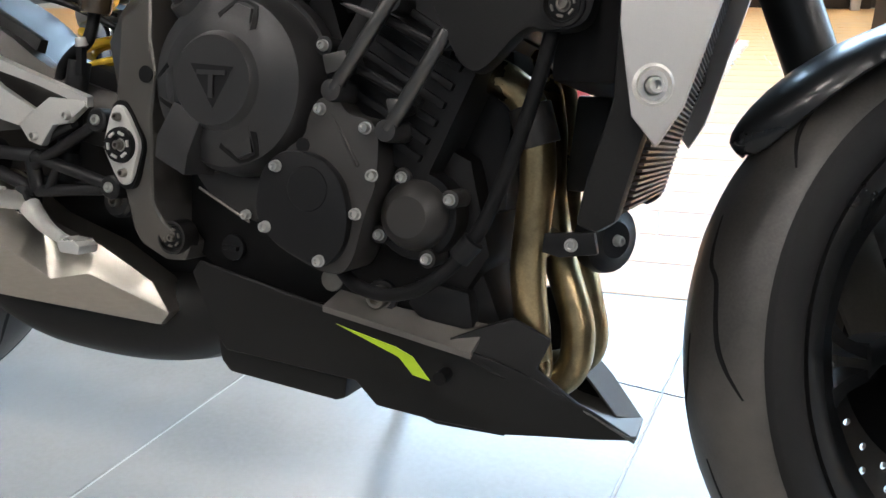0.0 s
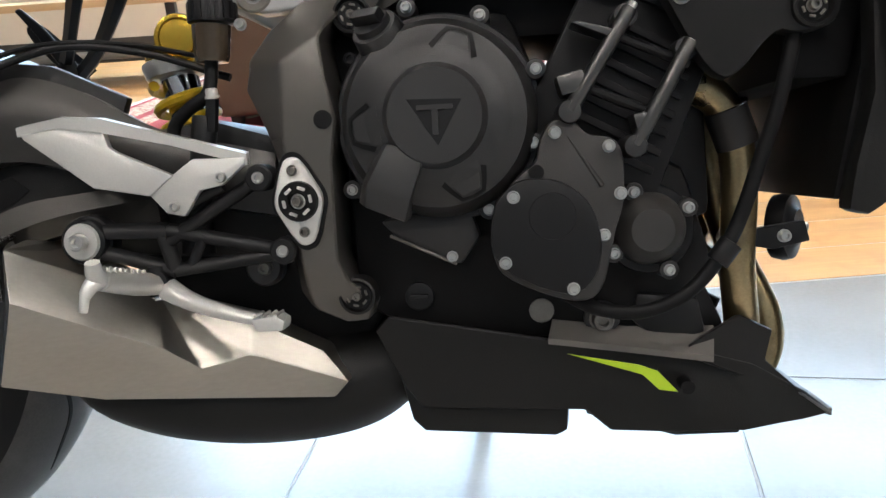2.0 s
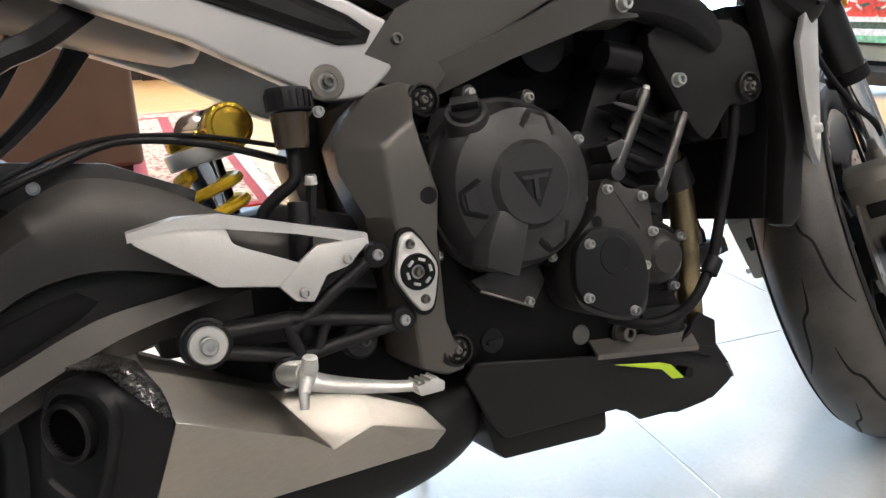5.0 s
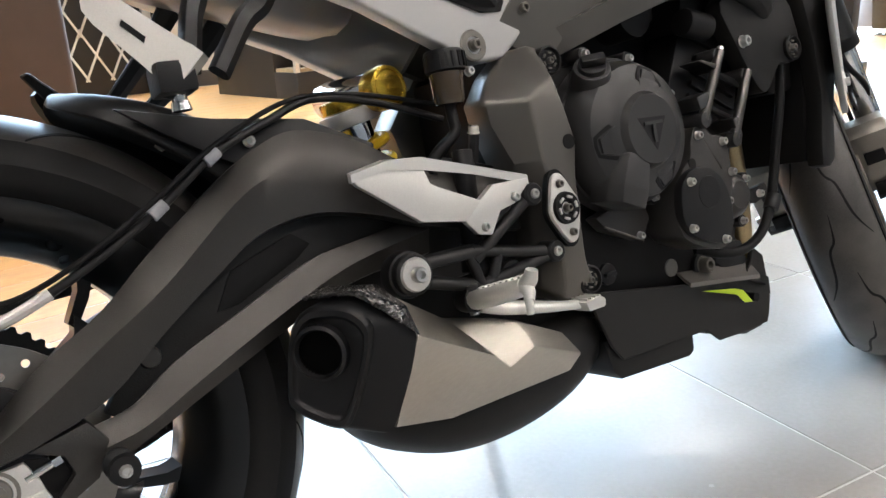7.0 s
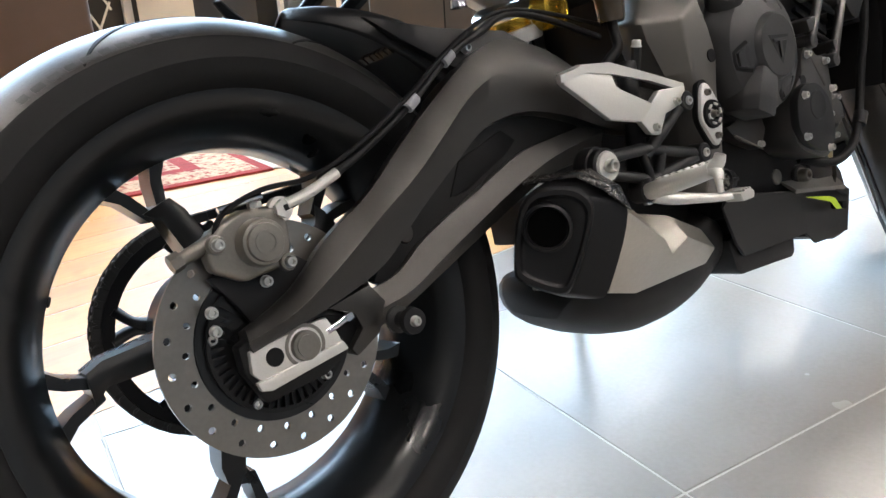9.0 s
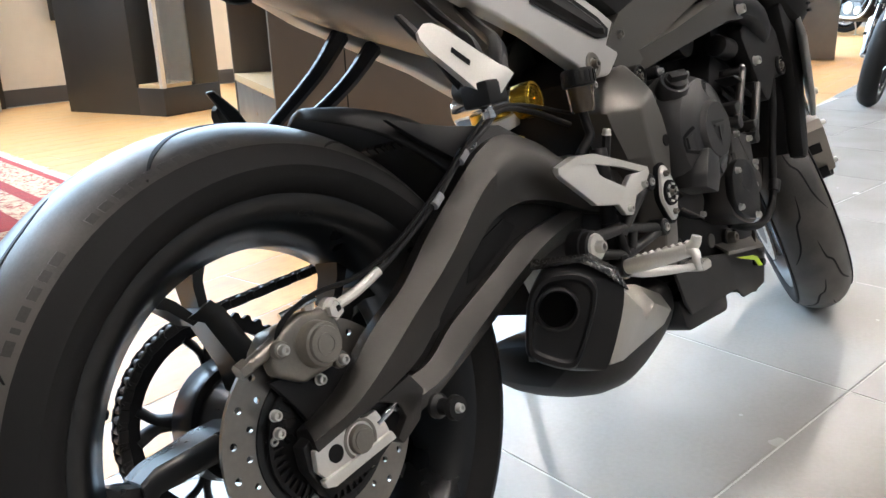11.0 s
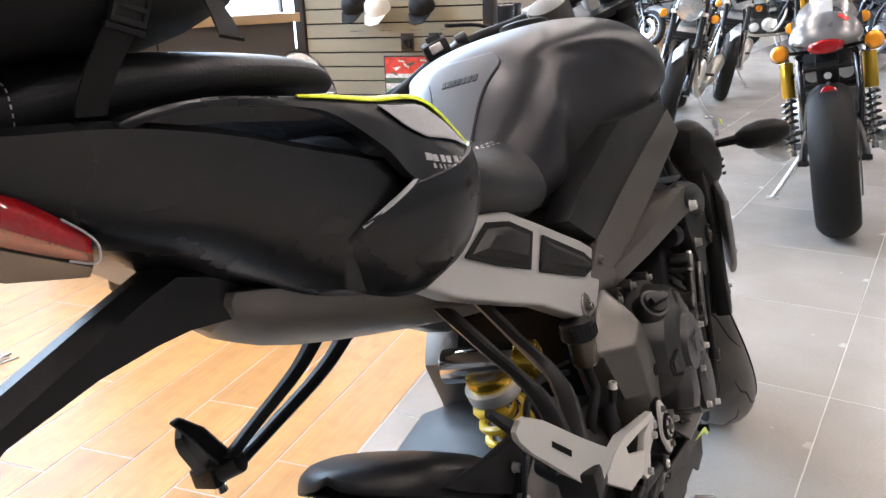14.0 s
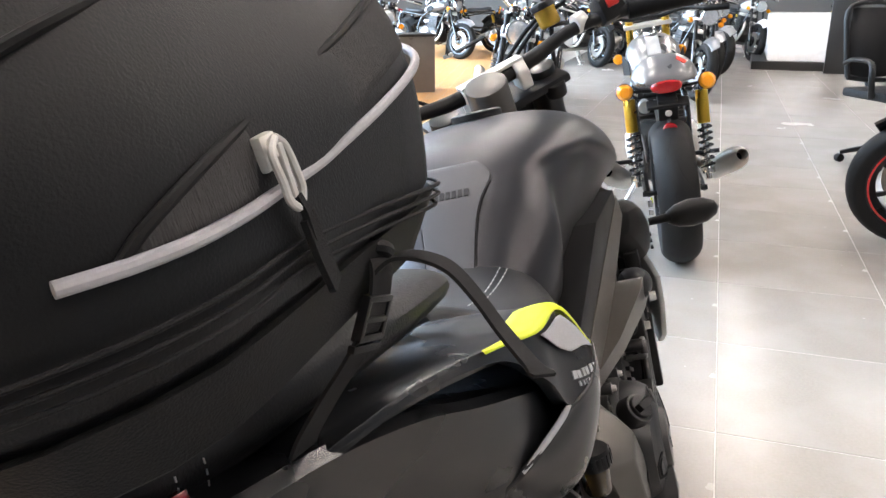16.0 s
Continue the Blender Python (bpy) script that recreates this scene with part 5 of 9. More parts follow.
# two added near-black blocks stand in for deep shade and close see-through gaps
part("linkage_housing", prism([(0.488, 0.440), (0.590, 0.440), (0.590, 0.392), (0.572, 0.386), (0.540, 0.381), (0.484, 0.394)], -0.075, 0.06, 0.004), DEEP, swing, "near-black block filling the shaded gap at the suspension linkage")
part("stand_mount", prism([(0.400, 0.385), (0.482, 0.378), (0.573, 0.365), (0.620, 0.350), (0.664, 0.300), (0.640, 0.262), (0.600, 0.265), (0.475, 0.290), (0.400, 0.300)], -0.072, 0.06, 0.004), DEEP, fr, "near-black block filling the shaded gap behind the footrest")
part("hanger_disc", joined(lathe([(0, 0.004), (0.016, 0.004), (0.019, 0.0), (0.019, -0.012), (0, -0.012)], 32, (0.551, -0.118, 0.351), RIGHT)), ENGINE, fr)
bolts([(0.553, -0.122, 0.351)], 0.0075, fr, CALIPER)

# --- brake fluid reservoir and hose ---
rv = empty("brake_reservoir", label="smoked rear brake fluid reservoir with a black lid")
rv.parent = bike
part("cup", lathe([(0, 0), (0.015, 0), (0.017, 0.004), (0.019, 0.034), (0.0, 0.034)], 28, (0.514, -0.115, 0.552), (0.05, 0, 1)), material("smoked_plastic", (0.05, 0.035, 0.02), 0.2, coat=0.4, bump=0), rv)
lid = lathe([(0, 0.022), (0.021, 0.022), (0.0225, 0.018), (0.0225, 0), (0, 0)], 28, (0.516, -0.115, 0.588), (0.05, 0, 1))
part("lid", lid, BLACK, rv)
for k in range(18):
    part("lid_rib", moved(box(0.0215, 0.0238, -0.0016, 0.0016, 0.590, 0.606, 0), Matrix.Translation((0.5175, -0.115, 0)) @ Matrix.Rotation(radians(20 * k), 4, "Z")), BLACK, rv)
part("hose", tube([(0.513, -0.115, 0.553), (0.512, -0.118, 0.535), (0.508, -0.122, 0.52), (0.49, -0.122, 0.508), (0.475, -0.12, 0.495), (0.47, -0.12, 0.48)], 0.0065, 12), DEEP, rv)
bolts([(0.545, -0.118, 0.585)], 0.006, rv)

# --- shock absorber ---
sh = empty("shock_absorber", label="rear shock with gold reservoir and yellow spring")
sh.parent = bike
top_s, low_s = Vector((0.435, -0.02, 0.585)), Vector((0.47, -0.02, 0.40))
ax_s = (low_s - top_s).normalized()
part("damper", rod(top_s, low_s, 0.021, 0.018, 24), CHROME, sh)
part("spring_cap", rod(top_s + ax_s * 0.015, top_s + ax_s * 0.033, 0.036, 0.034, 32, 0.003), ALLOY, sh)
coil = []
for k in range(0, 90):
    a = k / 90 * 2 * math.pi * 5
    q = top_s + ax_s * (0.04 + 0.12 * k / 90)
    u = ax_s.orthogonal().normalized()
    coil.append(q + 0.030 * (math.cos(a) * u + math.sin(a) * ax_s.cross(u)))
part("spring", tube(coil, 0.0058, 8, 1), SPRING, sh, "bright yellow coil spring")
part("reservoir", joined(rod((0.462, -0.052, 0.585), (0.446, 0.045, 0.591), 0.0225, seg=28, bevel=0.002)), CHROME, sh)
part("reservoir_cap", joined(rod((0.4655, -0.076, 0.5845), (0.462, -0.050, 0.585), 0.0245, 0.0245, 40, 0.003), rod((0.466, -0.0772, 0.5845), (0.4655, -0.072, 0.5845), 0.0025, seg=12), lathe([(0.018, 0.0), (0.019, 0.0012), (0.020, 0.0)], 40, (0.4656, -0.0762, 0.5845), (0.13, -1, 0), True)), GOLD, sh, "gold anodised reservoir cap")
part("collar", rod(top_s + ax_s * 0.0, top_s + ax_s * 0.014, 0.030, seg=28, bevel=0.002), GOLD, sh)

# --- exhaust ---
ex = empty("exhaust", label="underslung stainless exhaust with three bronze-tinted headers")
ex.parent = bike
SHELL_F = [(0.320, -0.140, 0.390), (0.340, -0.203, 0.387), (0.356, -0.226, 0.342), (0.326, -0.206, 0.262), (0.448, -0.128, 0.326), (0.468, -0.176, 0.286), (0.496, -0.160, 0.262), (0.536, -0.130, 0.302), (0.541, -0.151, 0.272), (0.605, -0.125, 0.268), (0.629, -0.125, 0.236), (0.612, -0.118, 0.218), (0.405, -0.173, 0.238)]
part("silencer_shell", slab(SHELL_F, [(0, 1, 4), (1, 2, 5, 4), (4, 5, 6), (2, 3, 12, 5), (5, 12, 6), (6, 12, 11), (6, 11, 8), (8, 11, 10), (4, 6, 7), (6, 8, 7), (7, 8, 10, 9)], -0.085, 0.0025, 2, 8), STEEL, ex, "brushed stainless silencer shell with a creased notch", angle=28)
cap_face = [(0.264, -0.166, 0.386), (0.296, -0.203, 0.386), (0.312, -0.218, 0.372), (0.316, -0.220, 0.350), (0.290, -0.194, 0.276), (0.280, -0.183, 0.268), (0.252, -0.153, 0.292), (0.249, -0.150, 0.306)]
cap_back = [(0.314, -0.135, 0.392), (0.338, -0.200, 0.390), (0.352, -0.222, 0.368), (0.356, -0.229, 0.341), (0.325, -0.207, 0.262), (0.318, -0.198, 0.257), (0.295, -0.145, 0.266), (0.290, -0.13, 0.30)]
cen = sum((Vector(p) for p in cap_face), Vector()) / 8
ODIR = Vector((-0.74, -0.63, -0.12)).normalized()
ODIR = (Vector(cap_face[3]) - Vector(cap_face[7])).cross(Vector(cap_face[1]) - Vector(cap_face[5])).normalized()
ODIR = ODIR if ODIR.x < 0 else -ODIR
def rounded(ring, n=2):
    """Corners cut twice, so that they read as rounded."""
    ring = [Vector(p) for p in ring]
    for _ in range(n):
        ring = [q for a, b in zip(ring, ring[1:] + ring[:1]) for q in (a.lerp(b, 0.25), a.lerp(b, 0.75))]
    return ring
flat = [Vector(p) - ODIR * (Vector(p) - cen).dot(ODIR) for p in rounded(cap_face)]
def face_ring(f, out):
    return [tuple(cen + (q - cen) * f + ODIR * out) for q in flat]
cap = part("end_cap", loft([face_ring(0.76, -0.003), face_ring(0.80, -0.002), face_ring(0.84, 0.001), face_ring(0.93, 0.001), face_ring(0.985, -0.002), face_ring(1.0, -0.007), [tuple(q) for q in rounded(cap_back)]]), BLACK, ex, "black moulded end cap", angle=40)
OC = Vector((0.276, -0.186, 0.345))
OC = OC - ODIR * (OC - cen).dot(ODIR)
part("outlet_pipe", lathe([(0.0205, 0.004), (0.0225, 0.007), (0.0255, 0.005), (0.0265, -0.004), (0.0265, -0.014), (0.0205, -0.014)], 40, OC, ODIR, True), BLACK, cap, "black outlet pipe")
part("outlet_inside", lathe([(0.0206, 0.004), (0.0204, -0.0018), (0.0, -0.0018)], 36, OC, ODIR), material("sooty_black", (0.0015, 0.0015, 0.0015), 0.9, spec=0.05, bump=0), cap, "sooty dark bore")
mid = [Vector(f).lerp(Vector(b_), 0.42) for f, b_ in zip(cap_face, cap_back)]
lift = Vector((-0.002, -0.002, 0.003))
part("carbon_band", loft([[tuple(mid[0] + lift), tuple(mid[1] + lift), tuple(mid[2] + lift), tuple(Vector(cap_back[3]) + lift)], [tuple(Vector(q) + lift) for q in cap_back[:4]]], closed=False, caps=False), CARBON, ex, "glossy carbon band", solid=0.003)
part("collector", loft([[(x, y0, z1), (x, y1, z1), (x, y2, (z0 + z1) / 2), (x, y1, z0), (x, y0, z0)] for x, y0, y1, y2, z0, z1 in ((0.33, 0.02, -0.12, -0.15, 0.217, 0.29), (0.40, 0.05, -0.135, -0.152, 0.178, 0.28), (0.47, 0.07, -0.125, -0.145, 0.155, 0.27), (0.55, 0.08, -0.11, -0.125, 0.148, 0.27), (0.63, 0.08, -0.095, -0.112, 0.155, 0.285), (0.672, 0.08, -0.095, -0.112, 0.180, 0.29), (0.70, 0.07, -0.09, -0.10, 0.21, 0.28))]), MATTE, ex, "matte black collector box", subsurf=2, angle=60)
H = [[(0.945, -0.09, 0.512), (0.978, -0.09, 0.503), (1.004, -0.088, 0.478), (1.016, -0.086, 0.42), (1.014, -0.084, 0.33), (1.022, -0.070, 0.26), (1.02, -0.06, 0.215), (0.96, -0.05, 0.195)],
     [(0.950, 0.0, 0.535), (0.985, 0.0, 0.52), (1.004, -0.005, 0.47), (1.012, -0.012, 0.40), (1.030, -0.02, 0.335), (1.058, -0.03, 0.265), (1.05, -0.03, 0.215), (1.0, -0.03, 0.195), (0.93, -0.03, 0.19)],
     [(0.950, 0.09, 0.535), (0.985, 0.09, 0.52), (1.004, 0.085, 0.46), (1.016, 0.06, 0.38), (1.048, 0.04, 0.30), (1.062, 0.035, 0.23), (1.01, 0.03, 0.2), (0.93, 0.03, 0.19)]]
for h in H:
    part("header_pipe", tube(h, 0.0172, 22, 8), BRONZE, ex, "bronze-tinted header pipe", angle=80)
part("header_collar", rod((1.003, -0.089, 0.482), (1.0155, -0.087, 0.446), 0.0205, seg=28, bevel=0.002), ENGINE2, ex, "dark sleeve on the header")
part("balance_pipe", tube([(1.015, -0.084, 0.345), (1.022, -0.07, 0.352), (1.022, -0.02, 0.352), (1.026, 0.03, 0.345)], 0.013, 18), BRONZE, ex)


# --- belly pan ---
bp = empty("belly_pan", label="matte black belly pan with a lime flash")
bp.parent = bike
def pan_side():
    out = [(0.658, -0.125, 0.285), (0.672, -0.132, 0.300), (0.83, -0.134, 0.272), (0.976, -0.130, 0.252), (1.018, -0.118, 0.238), (1.085, -0.068, 0.195), (1.127, -0.03, 0.160), (1.085, -0.06, 0.163), (1.013, -0.105, 0.170), (0.945, -0.120, 0.174), (0.882, -0.124, 0.179), (0.858, -0.124, 0.200), (0.70, -0.12, 0.205), (0.685, -0.12, 0.225)]
    return plate(out, 0.005, 0.0015)
def pan_flange():
    a = [(0.824, -0.1375, 0.275), (0.90, -0.1365, 0.264), (0.978, -0.1315, 0.251)]
    b = [(0.83, -0.112, 0.288), (0.90, -0.113, 0.279), (0.985, -0.106, 0.275)]
    return loft([[a[i], b[i], (b[i][0], b[i][1], b[i][2] - 0.004), (a[i][0], a[i][1] + 0.001, a[i][2] - 0.006)] for i in range(3)])
def pan_horn():
    return plate([(0.945, -0.131, 0.256), (0.974, -0.124, 0.270), (1.010, -0.104, 0.285), (1.046, -0.092, 0.266), (1.036, -0.100, 0.238), (1.080, -0.072, 0.198), (1.0, -0.124, 0.232)], 0.007, 0.002)
part("side_panel", pan_side(), MATTE, bp, "matte black side panel")
# flange of the black pan, coloured grey for the light along its top
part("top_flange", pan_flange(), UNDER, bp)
part("scoop", pan_horn(), MATTE, bp)
part("side_panel", mirror_y(pan_side()), MATTE, bp)
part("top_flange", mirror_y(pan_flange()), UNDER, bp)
part("scoop", mirror_y(pan_horn()), MATTE, bp)
# grey here stands for window light reflected on the nose lip
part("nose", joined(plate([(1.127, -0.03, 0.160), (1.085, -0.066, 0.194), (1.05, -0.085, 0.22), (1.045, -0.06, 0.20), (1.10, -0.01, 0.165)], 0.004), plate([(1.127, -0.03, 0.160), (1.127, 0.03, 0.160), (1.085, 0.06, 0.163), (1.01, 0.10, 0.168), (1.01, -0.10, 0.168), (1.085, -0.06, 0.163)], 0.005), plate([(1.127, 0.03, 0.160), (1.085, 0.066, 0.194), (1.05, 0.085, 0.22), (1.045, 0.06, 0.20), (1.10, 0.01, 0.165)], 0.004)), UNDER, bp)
part("under_tray", plate([(1.01, -0.10, 0.17), (0.945, -0.118, 0.175), (0.86, -0.12, 0.2), (0.86, 0.12, 0.2), (0.945, 0.118, 0.175), (1.01, 0.10, 0.17)], 0.005), MATTE, bp)
part("rear_box", prism([(0.678, 0.235), (0.688, 0.19), (0.70, 0.178), (0.83, 0.170), (0.842, 0.175), (0.846, 0.235)], -0.112, 0.112, 0.006), MATTE, bp, "matte black lower box")
part("hole_rim", rod((0.952, -0.12, 0.224), (0.952, -0.1395, 0.224), 0.0065, seg=18), DEEP, bp, "dark bolt hole")
part("flash", plate([(0.841, -0.1405, 0.260), (0.907, -0.1412, 0.2475), (0.924, -0.1408, 0.241), (0.943, -0.1395, 0.220), (0.925, -0.1400, 0.223), (0.910, -0.1405, 0.238)], 0.0012, 0.0003), GREEN, bp, "lime green arrow flash")

# --- tank, seat and tail ---
tank_secs = [
    (0.525, [(0, 0.850), (0.035, 0.848), (0.064, 0.838), (0.078, 0.815), (0.082, 0.790), (0.082, 0.772), (0.078, 0.755), (0, 0.75)]),
    (0.560, [(0, 0.886), (0.045, 0.883), (0.084, 0.868), (0.102, 0.840), (0.104, 0.812), (0.100, 0.785), (0.092, 0.755), (0, 0.75)]),
    (0.600, [(0, 0.930), (0.058, 0.927), (0.106, 0.908), (0.126, 0.872), (0.122, 0.828), (0.114, 0.79), (0.10, 0.75), (0, 0.74)]),
    (0.67, [(0, 0.972), (0.064, 0.970), (0.126, 0.950), (0.150, 0.904), (0.142, 0.845), (0.130, 0.79), (0.115, 0.74), (0, 0.72)]),
    (0.75, [(0, 0.982), (0.065, 0.981), (0.142, 0.965), (0.172, 0.915), (0.156, 0.85), (0.140, 0.79), (0.13, 0.72), (0, 0.7)]),
    (0.84, [(0, 0.988), (0.075, 0.986), (0.160, 0.965), (0.198, 0.905), (0.178, 0.845), (0.155, 0.79), (0.14, 0.72), (0, 0.7)]),
    (0.92, [(0, 0.980), (0.08, 0.977), (0.165, 0.952), (0.205, 0.888), (0.192, 0.84), (0.165, 0.8), (0.14, 0.74), (0, 0.72)]),
    (0.985, [(0, 0.960), (0.075, 0.955), (0.150, 0.925), (0.190, 0.87), (0.182, 0.838), (0.16, 0.81), (0.13, 0.77), (0, 0.75)]),
    (1.02, [(0, 0.935), (0.06, 0.93), (0.12, 0.905), (0.155, 0.86), (0.15, 0.84), (0.13, 0.82), (0.10, 0.79), (0, 0.77)])]
tk = empty("fuel_tank", label="matte graphite fuel tank with knee recesses")
tk.parent = bike
def spline(p, t):
    """Uniform cubic B-spline through a list of vectors at parameter t."""
    k = min(int(t), len(p) - 4)
    t -= k
    w = ((1 - t) ** 3, 3 * t ** 3 - 6 * t * t + 4, -3 * t ** 3 + 3 * t * t + 3 * t + 1, t ** 3)
    return sum((p[k + q] * (w[q] / 6) for q in range(4)), Vector((0, 0, 0)))


def ease(v):
    v = max(0.0, min(1.0, v))
    return v * v * (3 - 2 * v)


CREASE = ((0.59, 0.925), (0.62, 0.942), (0.677, 0.951), (0.78, 0.936), (0.853, 0.900), (0.965, 0.848), (1.03, 0.82))


def tank_skin():
    """A smooth skin with a scooped knee hollow below the crease on each side."""
    rings = [[Vector(q) for q in half_ring(x, h)] for x, h in tank_secs]
    rings = [rings[0]] * 2 + rings + [rings[-1]] * 2
    n, out = len(rings[0]), []
    for a in range(81):
        u = a / 80 * (len(rings) - 3.001)
        cols = []
        for k in range(160):
            v = k / 160 * n
            ring_pts = []
            for r in rings[int(u):int(u) + 4]:
                base = [r[(int(v) + q - 1) % n] for q in range(4)]
                ring_pts.append(spline(base, v - int(v)))
            p = spline(ring_pts, u - int(u))
            d = along(CREASE, p.x) - p.z
            m = min(ease(d / 0.022), ease((abs(p.y) - 0.060) / 0.030), ease((1.03 - p.x) / 0.06), ease((p.z - 0.72) / 0.05), ease((p.x - 0.60) / 0.07))
            hollow = m * (0.011 + 0.012 * ease(d / 0.07))
            p.y -= math.copysign(hollow, p.y)
            cols.append(tuple(p))
        out.append(cols)
    return loft(out)


tank_ob = part("tank_shell", tank_skin(), TANK, tk, "matte graphite paint", angle=60)
from mathutils.bvhtree import BVHTree
tank_tree = BVHTree.FromPolygons([v.co.copy() for v in tank_ob.data.vertices], [list(p.vertices) for p in tank_ob.data.polygons])


def on_tank(y, z, lift=0.0):
    """On the rear face of the tank, at that height and offset."""
    hit = tank_tree.ray_cast(Vector((0.3, y, z)), Vector((1, 0, 0)))
    return hit[0] + hit[1] * (lift if hit[1].x < 0 else -lift)


PAD = ((0.846, 0.030), (0.862, 0.031), (0.882, 0.033), (0.900, 0.036), (0.914, 0.040), (0.926, 0.047), (0.935, 0.054), (0.941, 0.0545), (0.947, 0.049), (0.953, 0.041), (0.957, 0.034))


def tank_pad():
    rows = []
    for k in range(41):
        z = 0.846 + 0.111 * k / 40
        w = along(PAD, z)
        lift = [0.0] + [0.0026] * 11 + [0.0]
        ys = [-w] + [-(w - 0.0016) + 2 * (w - 0.0016) * j / 10 for j in range(11)] + [w]
        if k in (0, 40):
            lift = [0.0] * 13
        rows.append([tuple(on_tank(y, z, h)) for y, h in zip(ys, lift)])
    return loft(rows, closed=False, caps=False)


part("tank_pad", tank_pad(), PADRUB, tk, "graphite rubber tank pad", angle=50)
for sg in (-1, 1):
    part("pad_edge", tube([on_tank(sg * (along(PAD, z) + 0.0006), z, 0.0004) for z in (0.85, 0.865, 0.88, 0.895, 0.908, 0.919, 0.928, 0.934)], 0.0010, 6, 4), DEEP, tk)
for k, w in enumerate([0.005, 0.007, 0.004, 0.007, 0.008, 0.007, 0.007]):
    y0 = 0.026 - 0.0078 * k
    part("pad_mark", loft([[tuple(on_tank(y, z, h)) for y, z in ((y0, 0.9235), (y0 - 0.0055, 0.9235), (y0 - 0.0055, 0.9305), (y0, 0.9305))] for h in (0.001, 0.0036)]), MATTE, tk)
part("filler_cap", lathe([(0, 0.006), (0.034, 0.006), (0.04, 0.003), (0.04, -0.006), (0, -0.006)], 40, (0.885, 0, 0.987), (0.12, 0, 1)), BLACK, tk)
def side_panel():
    return slab([(0.93, -0.179, 0.819), (0.75, -0.158, 0.82), (0.60, -0.138, 0.766), (0.55, -0.124, 0.730), (0.645, -0.122, 0.676), (0.95, -0.177, 0.792)], [(0, 1, 5), (1, 2, 4, 5), (2, 3, 4)], -0.09, 0.003, 2, 20)
part("side_cover", side_panel(), BLACK, tk, "satin black infill panel under the tank", angle=40)
part("side_cover", mirror_y(side_panel()), BLACK, tk, angle=40)

st = empty("rider_seat", label="black stitched rider seat")
st.parent = bike
seat_secs = [(0.20, [(0, 0.955), (0.08, 0.945), (0.125, 0.90), (0.12, 0.85), (0, 0.82)]), (0.27, [(0, 0.915), (0.09, 0.905), (0.138, 0.87), (0.135, 0.82), (0, 0.79)]), (0.34, [(0, 0.880), (0.10, 0.872), (0.146, 0.84), (0.142, 0.80), (0, 0.77)]), (0.43, [(0, 0.862), (0.098, 0.852), (0.138, 0.815), (0.134, 0.77), (0, 0.75)]), (0.52, [(0, 0.858), (0.08, 0.846), (0.120, 0.805), (0.124, 0.752), (0, 0.73)]), (0.60, [(0, 0.868), (0.06, 0.855), (0.085, 0.81), (0.10, 0.748), (0, 0.72)])]
cushion_ob = part("cushion", loft([half_ring(x, h) for x, h in seat_secs]), SEAT, st, subsurf=2, angle=60)
seat_tree = BVHTree.FromObject(cushion_ob, bpy.context.evaluated_depsgraph_get())
for yy in (-0.058, -0.066):
    row = [seat_tree.ray_cast(Vector((0.36 + 0.0075 * k, yy, 1.2)), Vector((0, 0, -1)))[0] + Vector((0, 0, 0.0004)) for k in range(25)]
    for q0, q1 in zip(row[::2], row[1::2]):
        part("stitch", rod(q0, q1, 0.0006, seg=6), STITCH, st)

tl_ = empty("tail_unit", label="satin black tail cowl with lime and grey flashes")
tl_.parent = bike
COWL = ((-0.146, 0.030, 0.972, 0.024, 0.967, 0.018, 0.962), (-0.126, 0.059, 0.973, 0.046, 0.964, 0.034, 0.956), (-0.085, 0.073, 0.966, 0.056, 0.945, 0.042, 0.932), (-0.03, 0.094, 0.956, 0.070, 0.914, 0.042, 0.892), (0.026, 0.114, 0.938, 0.093, 0.881, 0.052, 0.862), (0.07, 0.130, 0.918, 0.114, 0.862, 0.074, 0.831), (0.108, 0.142, 0.902, 0.133, 0.846, 0.093, 0.804), (0.15, 0.152, 0.885, 0.145, 0.830, 0.113, 0.786), (0.19, 0.152, 0.872, 0.150, 0.822, 0.126, 0.780), (0.235, 0.145, 0.862, 0.145, 0.820, 0.124, 0.784))
tail_rings = [half_ring(x, [(0, z1 + 0.006), (y1 * 0.55, z1 + 0.006), (y1 - 0.006, z1 + 0.004), (y1, z1 - 0.002), (y1 + (y2 - y1) * 0.5 + 0.002, z1 + (z2 - z1) * 0.5), (y2, z2), (y3 + (y2 - y3) * 0.45 + 0.002, z3 + (z2 - z3) * 0.4), (y3, z3), (0, z3 - 0.004)]) for x, y1, z1, y2, z2, y3, z3 in COWL]
tail_rings = list(zip(*[[tuple(q) for q in curve_points(line, 5)] for line in zip(*tail_rings)]))
part("cowl", loft(tail_rings), TAILP, tl_, angle=32)


